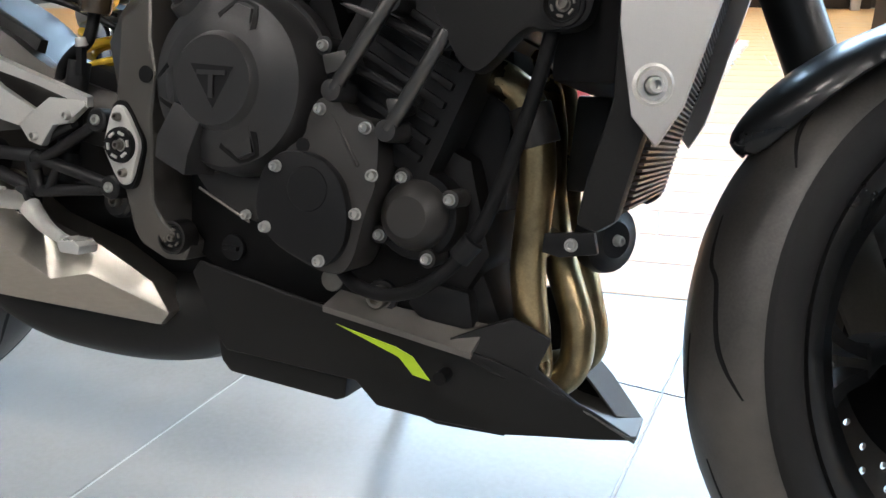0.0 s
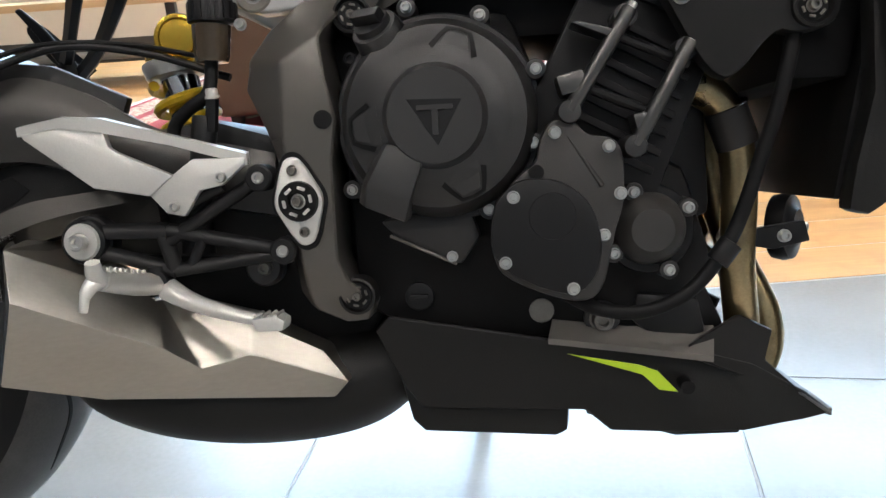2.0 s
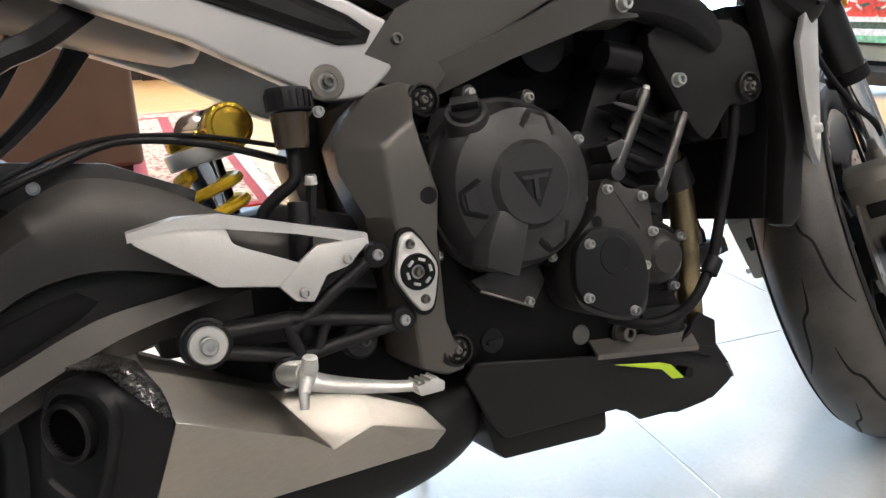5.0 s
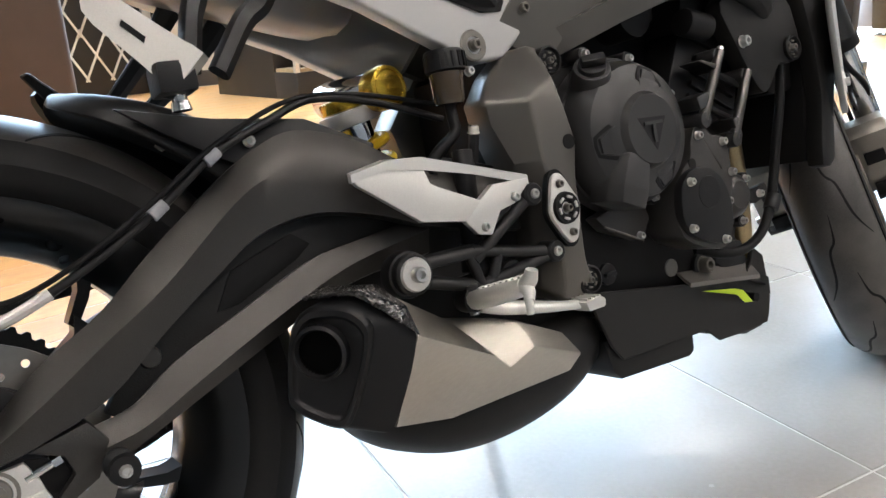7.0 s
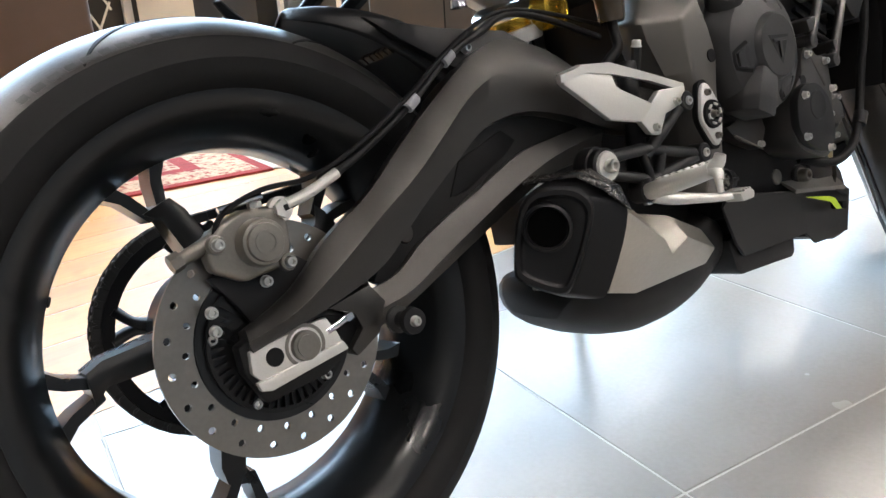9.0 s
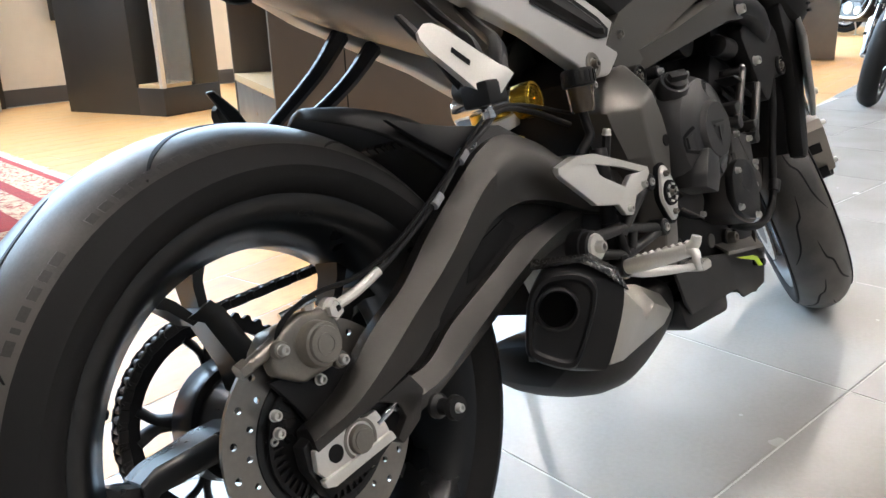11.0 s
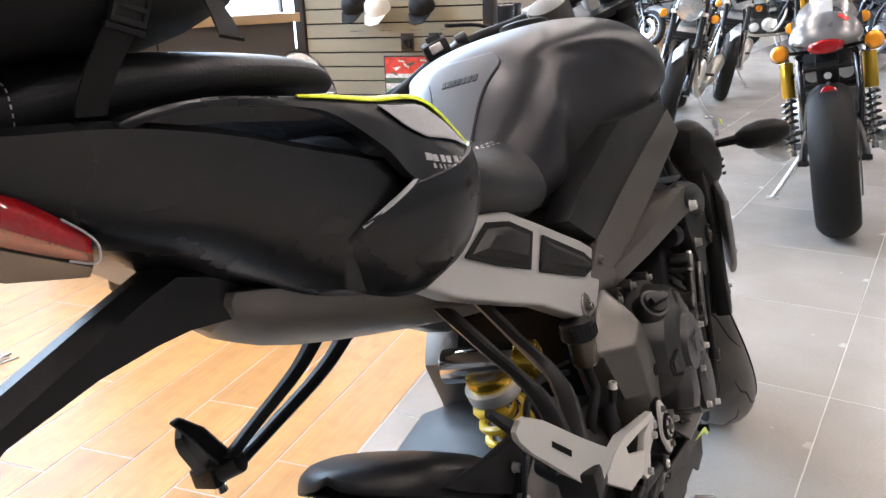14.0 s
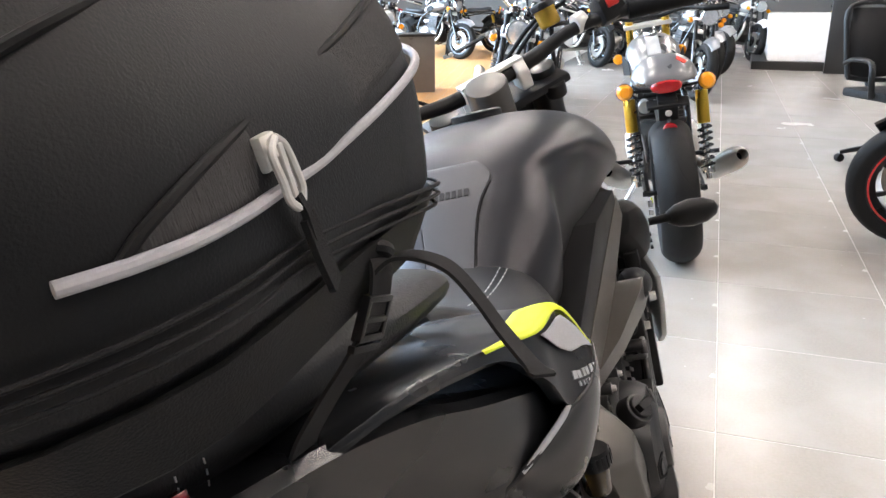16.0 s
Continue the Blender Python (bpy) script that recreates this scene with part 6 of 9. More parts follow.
def front_flank():
    """The front corner of the cowl, from the slot forward and round under the seat."""
    cols = [[(0.146, 0.165, 0.868), (0.127, 0.150, 0.857), (0.107, 0.132, 0.848), (0.098, 0.104, 0.833), (0.108, 0.076, 0.811)],
            [(0.172, 0.1765, 0.869), (0.155, 0.1690, 0.855), (0.140, 0.156, 0.838), (0.134, 0.138, 0.815), (0.139, 0.105, 0.787)],
            [(0.198, 0.1805, 0.873), (0.186, 0.179, 0.852), (0.172, 0.170, 0.826), (0.163, 0.155, 0.801), (0.160, 0.120, 0.778)],
            [(0.220, 0.1790, 0.880), (0.221, 0.178, 0.852), (0.212, 0.171, 0.822), (0.198, 0.157, 0.797), (0.182, 0.128, 0.777)],
            [(0.230, 0.168, 0.882), (0.238, 0.166, 0.850), (0.231, 0.160, 0.820), (0.215, 0.147, 0.796), (0.200, 0.122, 0.779)],
            [(0.222, 0.140, 0.884), (0.236, 0.140, 0.850), (0.230, 0.135, 0.822), (0.214, 0.125, 0.800), (0.203, 0.105, 0.784)]]
    grid = [curve_points([(x, -y - 0.0012, z) for x, y, z in c], 5) for c in cols]
    rows = list(zip(*[curve_points(r, 5) for r in zip(*grid)]))
    return loft([[tuple(p) for p in r] for r in rows], closed=False, caps=False)


part("front_corner", front_flank(), TAILP, tl_, "satin black front corner of the cowl", solid=0.0035, angle=50)
part("front_corner", mirror_y(front_flank()), TAILP, tl_, solid=0.0035, angle=50)
FIN = ((-0.040, 0.030, 0.084, 0.957, 0.951, 0.084), (-0.016, 0.040, 0.104, 0.962, 0.956, 0.104), (0.014, 0.05, 0.119, 0.961, 0.955, 0.119), (0.05, 0.057, 0.132, 0.954, 0.947, 0.132), (0.087, 0.060, 0.147, 0.945, 0.934, 0.149), (0.123, 0.065, 0.160, 0.935, 0.900, 0.163), (0.146, 0.07, 0.1635, 0.932, 0.870, 0.168), (0.172, 0.075, 0.165, 0.929, 0.868, 0.177), (0.190, 0.08, 0.167, 0.923, 0.869, 0.181), (0.204, 0.086, 0.171, 0.909, 0.871, 0.183), (0.222, 0.10, 0.177, 0.881, 0.873, 0.1815))
FIN = [tuple(a) + tuple(b) for a, b in zip(curve_points([f[:3] for f in FIN], 5), curve_points([f[3:] for f in FIN], 5))]


def fin_ring(x, yi, yo, zo, zl, yl):
    """Crown, shoulder and edge of the fin, down to its lip."""
    return [Vector((x, -(yi + yo) / 2, zo + 0.003)), Vector((x, -yo + 0.003, zo + 0.0005)), Vector((x, -yo, zo - 0.002)), Vector((x, -yl, zl))]


def top_wing():
    """The thin top fin of the tail, over the side hollow, with an outer face that deepens forward."""
    secs = []
    for f in FIN:
        x, yi, yo, zo, zl, yl = f
        crown, sh_, edge, lip = fin_ring(*f)
        secs.append([(x, -yi, zo + 0.003), tuple(crown), tuple(crown.lerp(sh_, 0.5)), tuple(sh_), tuple(sh_.lerp(edge, 0.5) + Vector((0, -0.0004, 0.0006))), tuple(edge), tuple(edge.lerp(lip, 0.5)), tuple(lip), (x, -yl + 0.010, zl + 0.002), (x, -yo + 0.014, zo - 0.014), (x, -yi, zo - 0.012)])
    return loft(secs)


fin_ob = part("top_fin", top_wing(), TAILP, tl_, angle=28)
part("top_fin", mirror_y(top_wing()), TAILP, tl_, angle=28)


def fin_point(x, s, lift=0.0022):
    """On the fin's outer roll: 0 on its crown, 2 on its edge, 3 on its lip."""
    ring = fin_ring(x, *[along([(f[0], f[k]) for f in FIN], x) for k in (1, 2, 3, 4, 5)])
    k = min(int(s), 2)
    p, q = ring[k], ring[k + 1]
    side = (q - p).cross(Vector((1, 0, 0))).normalized()
    side = side if side.y < 0 or (side.z > 0 and k < 2) else -side
    return tuple(p.lerp(q, s - k) + side * lift)


def flash(stations, mat, label):
    rows = []
    for (x0, a0, b0), (x1, a1, b1) in zip(stations, stations[1:]):
        for k in range(6):
            f = k / 6
            rows.append((x0 + (x1 - x0) * f, a0 + (a1 - a0) * f, b0 + (b1 - b0) * f))
    rows.append(stations[-1])
    part("flash", loft([[fin_point(x, a + (b - a) * k / 10) for k in range(11)] for x, a, b in rows], closed=False, caps=False), mat, tl_, label, solid=0.0006, angle=60)


flash(((0.070, 1.55, 2.0), (0.105, 0.85, 2.0), (0.130, 0.55, 2.0), (0.160, 0.55, 2.0), (0.178, 0.80, 2.02), (0.192, 1.15, 2.06), (0.206, 1.70, 2.22), (0.214, 2.0, 2.40), (0.220, 2.2, 2.52)), YELLOW, "lime yellow edge flash")
flash(((0.128, 2.06, 2.08), (0.170, 2.08, 2.52), (0.180, 2.10, 2.56), (0.200, 2.28, 2.62), (0.207, 2.45, 2.66), (0.212, 2.60, 2.68)), GREY_DECAL, "pale grey flash")
fin_tree = BVHTree.FromPolygons([v.co.copy() for v in fin_ob.data.vertices], [list(p.vertices) for p in fin_ob.data.polygons])


def on_fin(x, z, lift):
    """On the outer face of the right fin."""
    hit = fin_tree.find_nearest(Vector((x, -0.195, z)))
    return tuple(hit[0] + (hit[1] if hit[1].y < 0 else -hit[1]) * lift)


for x0, z0, high, slant, widths in ((0.152, 0.8840, 0.0056, 0.0010, (0.0064, 0.0040, 0.0044, 0.0040, 0.0042, 0.0040)), (0.157, 0.8780, 0.0036, 0.0006, (0.0034, 0.0020, 0.0012, 0.0034, 0.0012, 0.0030))):
    for w in widths:
        z1 = z0 - (x0 - 0.152) * 0.28
        part("model_mark", loft([[on_fin(x, z, h) for x, z in ((x0, z1), (x0 + w, z1 - w * 0.28), (x0 + w + slant, z1 + high - w * 0.28), (x0 + slant, z1 + high))] for h in (0.0004, 0.0012)]), GREY_DECAL, tl_)
        x0 += w + 0.0034
part("slot_trim", tube([(0.1075, -0.1360, 0.8475), (0.127, -0.1520, 0.8575), (0.140, -0.1625, 0.8650), (0.147, -0.1675, 0.8700)], [0.0012, 0.0022, 0.0022, 0.0016], 8, 6, 0.6), GREY_DECAL, tl_, "thin pale trim in a side slot")
LENS = ((-0.045, -0.047, 0.899, -0.049, 0.884), (-0.066, -0.047, 0.920, -0.076, 0.897), (-0.087, -0.045, 0.938, -0.100, 0.911), (-0.107, -0.037, 0.956, -0.121, 0.927), (-0.124, -0.016, 0.965, -0.137, 0.936), (-0.127, 0.0, 0.966, -0.139, 0.936))


def lens_half(a, b):
    """A band of the tail lamp's wrap, from share a to share b of its height."""
    def at_(r, f):
        return (r[0] + (r[3] - r[0]) * f, r[1], r[2] + (r[4] - r[2]) * f)
    rows = [[at_(r, a), at_(r, (a + b) / 2), at_(r, b)] for r in LENS]
    return loft(list(zip(*[curve_points(line, 4) for line in zip(*rows)])) , closed=False, caps=False)


for flip in (False, True):
    for a, b, mat, text in ((0.0, 0.68, REDLENS, "glossy red tail lamp"), (0.68, 1.0, CLEARLENS, "clear amber-pink lower lens")):
        band = lens_half(a, b)
        part("tail_lamp" if mat is REDLENS else "lower_lens", mirror_y(band) if flip else band, mat, tl_, text, solid=0.003, angle=60)
part("upper_lens", loft([[(-0.082, -0.052, 0.977), (-0.082, -0.052, 0.971)], [(-0.120, -0.036, 0.978), (-0.120, -0.036, 0.970)], [(-0.129, 0.0, 0.979), (-0.129, 0.0, 0.968)]], closed=False, caps=False), REDLENS, tl_, solid=0.004)
part("lamp_floor", plate([(-0.137, -0.016, 0.934), (-0.100, -0.043, 0.909), (-0.049, -0.046, 0.881), (-0.02, 0.0, 0.870), (-0.049, 0.046, 0.881), (-0.100, 0.043, 0.909), (-0.137, 0.016, 0.934)], 0.003, 0.0008), BLACK, tl_)
part("lamp_bezel", tube([(-0.060, -0.0485, 0.9145), (-0.050, -0.0488, 0.9050), (-0.0435, -0.0490, 0.8965), (-0.0425, -0.0490, 0.8895), (-0.0475, -0.0490, 0.8830), (-0.064, -0.0485, 0.8895)], 0.0008, 8, 6), GREY_DECAL, tl_)
# under-tray, a lighter moulded keel
part("under_tray", loft([half_ring(x, h) for x, h in (
    (0.05, [(0, 0.835), (0.055, 0.838), (0.035, 0.810), (0, 0.795)]), (0.10, [(0, 0.815), (0.085, 0.815), (0.05, 0.778), (0, 0.757)]),
    (0.20, [(0, 0.80), (0.122, 0.792), (0.072, 0.742), (0, 0.722)]), (0.30, [(0, 0.79), (0.114, 0.772), (0.078, 0.708), (0, 0.692)]),
    (0.40, [(0, 0.77), (0.104, 0.745), (0.08, 0.678), (0, 0.662)]), (0.47, [(0, 0.74), (0.092, 0.72), (0.075, 0.655), (0, 0.645)]))]), UNDER, tl_, "grey moulded under-tray", subsurf=1, angle=40)
holder = empty("plate_holder", label="black number plate arm without a plate")
holder.parent = bike
part("arm", bevel_sharp(loft([[(x, -w, zt - 0.012), (x, -w * 0.4, zt), (x, w * 0.4, zt), (x, w, zt - 0.012), (x, w * 0.8, zb), (x, -w * 0.8, zb)] for x, w, zt, zb in ((0.125, 0.030, 0.816, 0.802), (0.07, 0.036, 0.846, 0.803), (0.03, 0.022, 0.862, 0.809), (0.0, 0.018, 0.855, 0.8095), (-0.05, 0.018, 0.842, 0.808), (-0.12, 0.018, 0.823, 0.798), (-0.22, 0.018, 0.786, 0.758), (-0.32, 0.018, 0.725, 0.692))]), 0.005, 2, 30), BLACK, holder, angle=40)

# --- silver subframe casting ---
sf = empty("subframe_panel", label="satin silver cast subframe side with two dark windows")
sf.parent = bike
def casting():
    o = [(0.187, 0.776), (0.265, 0.785), (0.33, 0.800), (0.395, 0.787), (0.47, 0.752), (0.60, 0.690), (0.648, 0.662), (0.654, 0.645), (0.628, 0.618), (0.60, 0.596), (0.565, 0.594), (0.535, 0.606), (0.43, 0.664), (0.33, 0.705), (0.245, 0.742)]
    return prism(o, -0.116, -0.092, 0.005, 3)
part("casting", casting(), SILVER, sf, angle=40)
part("casting_left", mirror_y(casting()), SILVER, sf, angle=40)
# no openings are cut: near-black plates give the windows their shaded depth
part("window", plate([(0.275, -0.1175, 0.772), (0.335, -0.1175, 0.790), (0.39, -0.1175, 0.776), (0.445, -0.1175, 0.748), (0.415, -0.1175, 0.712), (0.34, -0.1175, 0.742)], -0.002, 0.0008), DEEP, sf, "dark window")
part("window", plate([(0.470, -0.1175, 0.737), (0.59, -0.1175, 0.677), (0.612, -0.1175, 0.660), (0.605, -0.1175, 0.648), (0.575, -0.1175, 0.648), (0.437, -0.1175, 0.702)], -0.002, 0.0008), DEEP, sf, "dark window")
part("insert", loft([[(0.29, -0.1195, 0.770), (0.335, -0.1195, 0.783), (0.385, -0.1195, 0.771), (0.432, -0.1195, 0.748), (0.41, -0.1195, 0.722), (0.345, -0.1195, 0.748)], [(0.315, -0.126, 0.768), (0.337, -0.126, 0.774), (0.38, -0.126, 0.764), (0.415, -0.126, 0.745), (0.402, -0.126, 0.732), (0.348, -0.126, 0.755)]]), MATTE, sf)
part("insert", loft([[(0.472, -0.1195, 0.729), (0.585, -0.1195, 0.672), (0.603, -0.1195, 0.659), (0.598, -0.1195, 0.653), (0.572, -0.1195, 0.655), (0.447, -0.1195, 0.703)], [(0.478, -0.126, 0.717), (0.575, -0.126, 0.668), (0.588, -0.126, 0.662), (0.586, -0.126, 0.660), (0.570, -0.126, 0.661), (0.468, -0.126, 0.703)]]), MATTE, sf)
bolts([(0.559, -0.118, 0.613), (0.638, -0.118, 0.650)], 0.0075, sf, CALIPER)
part("bolt_cup", lathe([(0.010, 0.0015), (0.016, 0.0015), (0.018, 0.0), (0.018, -0.004), (0.010, -0.004)], 28, (0.559, -0.1165, 0.613), RIGHT, True), CALIPER, sf)

# --- pillion footrests: two struts and a folding peg on each side ---
def pillion(side):
    sg = -1 if side == "right" else 1
    e = empty("pillion_footrest", label="black two-strut pillion hanger with a folded alloy peg")
    e.parent = bike
    def P(x, y, z):
        return (x, sg * y, z)
    a = beam([P(0.292, 0.080, 0.72), P(0.262, 0.110, 0.678), P(0.222, 0.160, 0.632), P(0.198, 0.188, 0.605)], [0.026, 0.021, 0.018, 0.018], [0.016, 0.014, 0.014, 0.014], 0)
    b = beam([P(0.345, 0.080, 0.70), P(0.308, 0.115, 0.657), P(0.255, 0.165, 0.615), P(0.212, 0.195, 0.59)], [0.026, 0.021, 0.018, 0.018], [0.016, 0.014, 0.014, 0.014], 0)
    if sg < 0:
        a = beam([P(0.278, 0.080, 0.722), P(0.254, 0.136, 0.678), P(0.230, 0.182, 0.645), P(0.213, 0.203, 0.598)], [0.024, 0.022, 0.019, 0.018], [0.018, 0.018, 0.019, 0.018], 0)
        b = beam([P(0.350, 0.080, 0.704), P(0.310, 0.138, 0.665), P(0.272, 0.184, 0.638), P(0.236, 0.203, 0.594)], [0.026, 0.022, 0.019, 0.018], [0.018, 0.018, 0.019, 0.018], 0)
    part("strut", a, BLACK, e)
    part("strut", b, BLACK, e)
    part("peg_mount", joined(rod(P(0.205, 0.18, 0.60), P(0.19, 0.222, 0.588), 0.014, seg=18, bevel=0.003), box(0.178, 0.208, min(sg * 0.20, sg * 0.235), max(sg * 0.20, sg * 0.235), 0.578, 0.602, 0.004)), BLACK, e)
    ax = (Vector(P(0.205, 0.229, 0.590)) - Vector(P(0.150, 0.192, 0.662))).normalized()
    sd = Vector(P(0.55, -0.83, 0.0)).normalized()
    nr = Vector(P(-0.55, 0.80, 0.20))
    nr = (nr - ax * nr.dot(ax)).normalized()
    sd = ax.cross(nr).normalized()
    secs_ = []
    for f, w_, h_ in ((0.0, 0.005, 0.007), (0.06, 0.010, 0.010), (0.2, 0.0135, 0.012), (0.6, 0.0155, 0.014), (0.84, 0.0175, 0.016), (0.90, 0.0185, 0.020), (1.0, 0.0185, 0.018)):
        c_ = Vector(P(0.150, 0.192, 0.662)).lerp(Vector(P(0.205, 0.229, 0.590)), f)
        secs_.append([tuple(c_ + sd * w_ + nr * h_ * 0.5), tuple(c_ - sd * w_ + nr * h_ * 0.5), tuple(c_ - sd * w_ - nr * h_ * 0.5), tuple(c_ + sd * w_ - nr * h_ * 0.5)])
    part("peg", bevel_sharp(loft(secs_), 0.003, 2, 25), ALLOY if sg < 0 else BLACK, e, "folded alloy peg with a slotted face" if sg < 0 else "folded black peg", angle=40)
    mid_ = Vector(P(0.150, 0.192, 0.662)).lerp(Vector(P(0.205, 0.229, 0.590)), 0.45) + nr * 0.0070
    part("peg_slot", loft([[tuple(mid_ + ax * u_ + sd * v_ + nr * k_) for u_, v_ in ((-0.010, -0.0022), (0.012, -0.0026), (0.014, 0.0022), (-0.008, 0.0022))] for k_ in (-0.002, 0.0006)]), DEEP, e)
    part("peg_guard", plate([P(0.19, 0.195, 0.598), P(0.158, 0.186, 0.650), P(0.136, 0.180, 0.680), P(0.146, 0.176, 0.682), P(0.175, 0.18, 0.655), P(0.205, 0.19, 0.612)], 0.006, 0.002), BLACK, e)
    part("peg_pivot", joined(rod(P(0.196, 0.215, 0.570), P(0.196, 0.215, 0.60), 0.006, seg=14, bevel=0.002), rod(P(0.196, 0.215, 0.566), P(0.196, 0.215, 0.573), 0.008, 0.007, 14)), CHROME, e)


pillion("right")
pillion("left")

# --- hugger over the rear tyre ---
def arc_pt(r, deg, y):
    t = radians(deg)
    return (RC[0] + r * math.cos(t), y, RC[2] + r * math.sin(t))
hug_s = []
for d, w, drop, r in ((67.5, 0.012, 0.006, 0.334), (66, 0.035, 0.014, 0.336), (62, 0.066, 0.024, 0.342), (55, 0.086, 0.036, 0.352), (47, 0.094, 0.048, 0.364), (38, 0.098, 0.060, 0.378), (28, 0.100, 0.068, 0.388), (18, 0.100, 0.070, 0.392)):
    o = [arc_pt(r - drop, d, -w), arc_pt(r - 0.004, d, -w), arc_pt(r + 0.006, d, -w * 0.72), arc_pt(r + 0.009, d, 0), arc_pt(r + 0.006, d, w * 0.72), arc_pt(r - 0.004, d, w), arc_pt(r - drop, d, w)]
    i = [arc_pt(r - drop, d, w - 0.004), arc_pt(r - 0.008, d, w - 0.004), arc_pt(r + 0.002, d, w * 0.70), arc_pt(r + 0.005, d, 0), arc_pt(r + 0.002, d, -w * 0.70), arc_pt(r - 0.008, d, -w + 0.004), arc_pt(r - drop, d, -w + 0.004)]
    hug_s.append(o + i)
hug = part("hugger", loft(hug_s), BLACK, bike, "black rear tyre hugger", angle=60, subsurf=1)
part("hugger_side", slab([(0.170, -0.094, 0.592), (0.255, -0.100, 0.572), (0.345, -0.104, 0.560), (0.42, -0.10, 0.525), (0.40, -0.11, 0.470), (0.33, -0.112, 0.486), (0.25, -0.106, 0.535), (0.21, -0.10, 0.562)], [(0, 1, 6, 7), (1, 2, 5, 6), (2, 3, 4, 5)], -0.088, 0.004, 2, 20), BLACK, hug, angle=40)
bars("hugger_mark", (0.235, -0.045, 0.560), (0.0, 1, 0.0), (-0.68, 0.0, 0.73), [0.008, 0.009, 0.004, 0.008, 0.011, 0.008], 0.009, LETTER, hug, proud=0.003)
bolts([(0.283, -0.107, 0.545)], 0.006, hug)

# tyre lettering as bars on the right shoulder
def tyre_bars(R, W, C, a0, widths, parent):
    bm = bmesh.new()
    ang = a0
    for w in widths:
        def on_(deg):
            return R - (W * 0.56) * (1 - math.cos(radians(deg))) * 0.92 + 0.0003, -W * 0.5475 * math.sin(radians(deg))
        (r1, y1), (r0, y0) = on_(41), on_(46)
        t0, t1 = radians(ang), radians(ang - w / R * 57.3)
        def q(r, y, t):
            return (C[0] + r * math.cos(t), C[1] + y, C[2] + r * math.sin(t))
        vs = [bm.verts.new(q(*p)) for p in ((r0, y0 - 0.0004, t0), (r1, y1 - 0.0004, t0), (r1, y1 - 0.0004, t1), (r0, y0 - 0.0004, t1), (r0, y0 + 0.003, t0), (r1, y1 + 0.003, t0), (r1, y1 + 0.003, t1), (r0, y0 + 0.003, t1))]
        for f in ((0, 1, 2, 3), (7, 6, 5, 4), (0, 4, 5, 1), (1, 5, 6, 2), (2, 6, 7, 3), (3, 7, 4, 0)):
            bm.faces.new([vs[i] for i in f])
        ang -= (w + 0.006) / R * 57.3
    return part("raised_lettering", bm, TYRE_MARK, parent, "worn raised lettering", kind="stuff")
tyre_bars(0.313, 0.185, RC, 146, [0.013, 0.005, 0.013, 0.012, 0.01, 0.013], rear_tyre)
tyre_bars(0.313, 0.185, RC, 122, [0.01, 0.012, 0.011, 0.01, 0.012, 0.011, 0.011, 0.012, 0.01, 0.012], rear_tyre)

# --- front end, turned with the steering ---
fork = empty("front_fork", TURN, label="upside-down front fork with radial caliper and black mudguard")
fork.parent = bike
for sg in (-1, 1):
    foot = Vector((FC[0] - 0.012, sg * 0.102, FC[2] + 0.01))
    part("stanchion", rod(foot + AXD * 0.06, foot + AXD * 0.36, 0.0205, seg=28), CHROME, fork, "polished fork stanchion")
    part("outer_tube", rod(foot + AXD * 0.27, foot + AXD * 0.77, 0.0275, 0.0285, 28, 0.002), WHEEL, fork, "black fork tube")
    part("dust_seal", rod(foot + AXD * 0.262, foot + AXD * 0.282, 0.030, seg=28, bevel=0.003), DEEP, fork)
    part("axle_foot", joined(rod(foot - AXD * 0.02, foot + AXD * 0.075, 0.027, 0.0245, 24, 0.003), rod((FC[0], sg * 0.07, FC[2]), (FC[0], sg * 0.128, FC[2]), 0.024, seg=24, bevel=0.003), prism([(FC[0] - 0.085, FC[2] + 0.02), (FC[0] - 0.08, FC[2] + 0.05), (FC[0] - 0.03, FC[2] + 0.08), (FC[0] - 0.005, FC[2] + 0.03)], min(sg * 0.085, sg * 0.115), max(sg * 0.085, sg * 0.115), 0.004)), BLACK, fork)
    part("axle_end", rod((FC[0], sg * 0.126, FC[2]), (FC[0], sg * 0.134, FC[2]), 0.014, seg=6), CHROME, fork)
    c0 = Vector((FC[0] - 0.098, sg * 0.088, FC[2] + 0.065))
    cb = joined(moved(prism([(-0.030, -0.06), (-0.036, 0.05), (-0.02, 0.066), (0.02, 0.062), (0.028, 0.045), (0.028, -0.05), (0.01, -0.064)], -0.034, 0.034, 0.007), Matrix.Translation(c0) @ Matrix.Rotation(radians(-24), 4, "Y")))
    part("caliper", cb, CALIPER, fork, "grey radial brake caliper")
    for k in (-1, 1):
        part("pad_window", moved(prism([(-0.039, -0.024 + 0.03 * k - 0.010), (-0.039, -0.024 + 0.03 * k + 0.012), (-0.02, -0.024 + 0.03 * k + 0.012), (-0.02, -0.024 + 0.03 * k - 0.010)], -0.016, 0.016, 0.002), Matrix.Translation(c0) @ Matrix.Rotation(radians(-24), 4, "Y")), DEEP, fork)
    for w in (-0.048, 0.048):
        m = Matrix.Translation(c0) @ Matrix.Rotation(radians(-24), 4, "Y")
        bolts([tuple(m @ Vector((-0.012, sg * 0.036, w)))], 0.0075, fork, d=(0, sg, 0))
    part("caliper_mark", moved(box(-0.006, 0.006, sg * 0.0345 - 0.0006, sg * 0.0345 + 0.0006, -0.03, 0.03, 0), Matrix.Translation(c0) @ Matrix.Rotation(radians(-24), 4, "Y")), REDP, fork, "red caliper mark")
part("lower_yoke", prism([(1.175, 0.83), (1.25, 0.86), (1.24, 0.885), (1.165, 0.855)], -0.135, 0.135, 0.008), BLACK, fork)
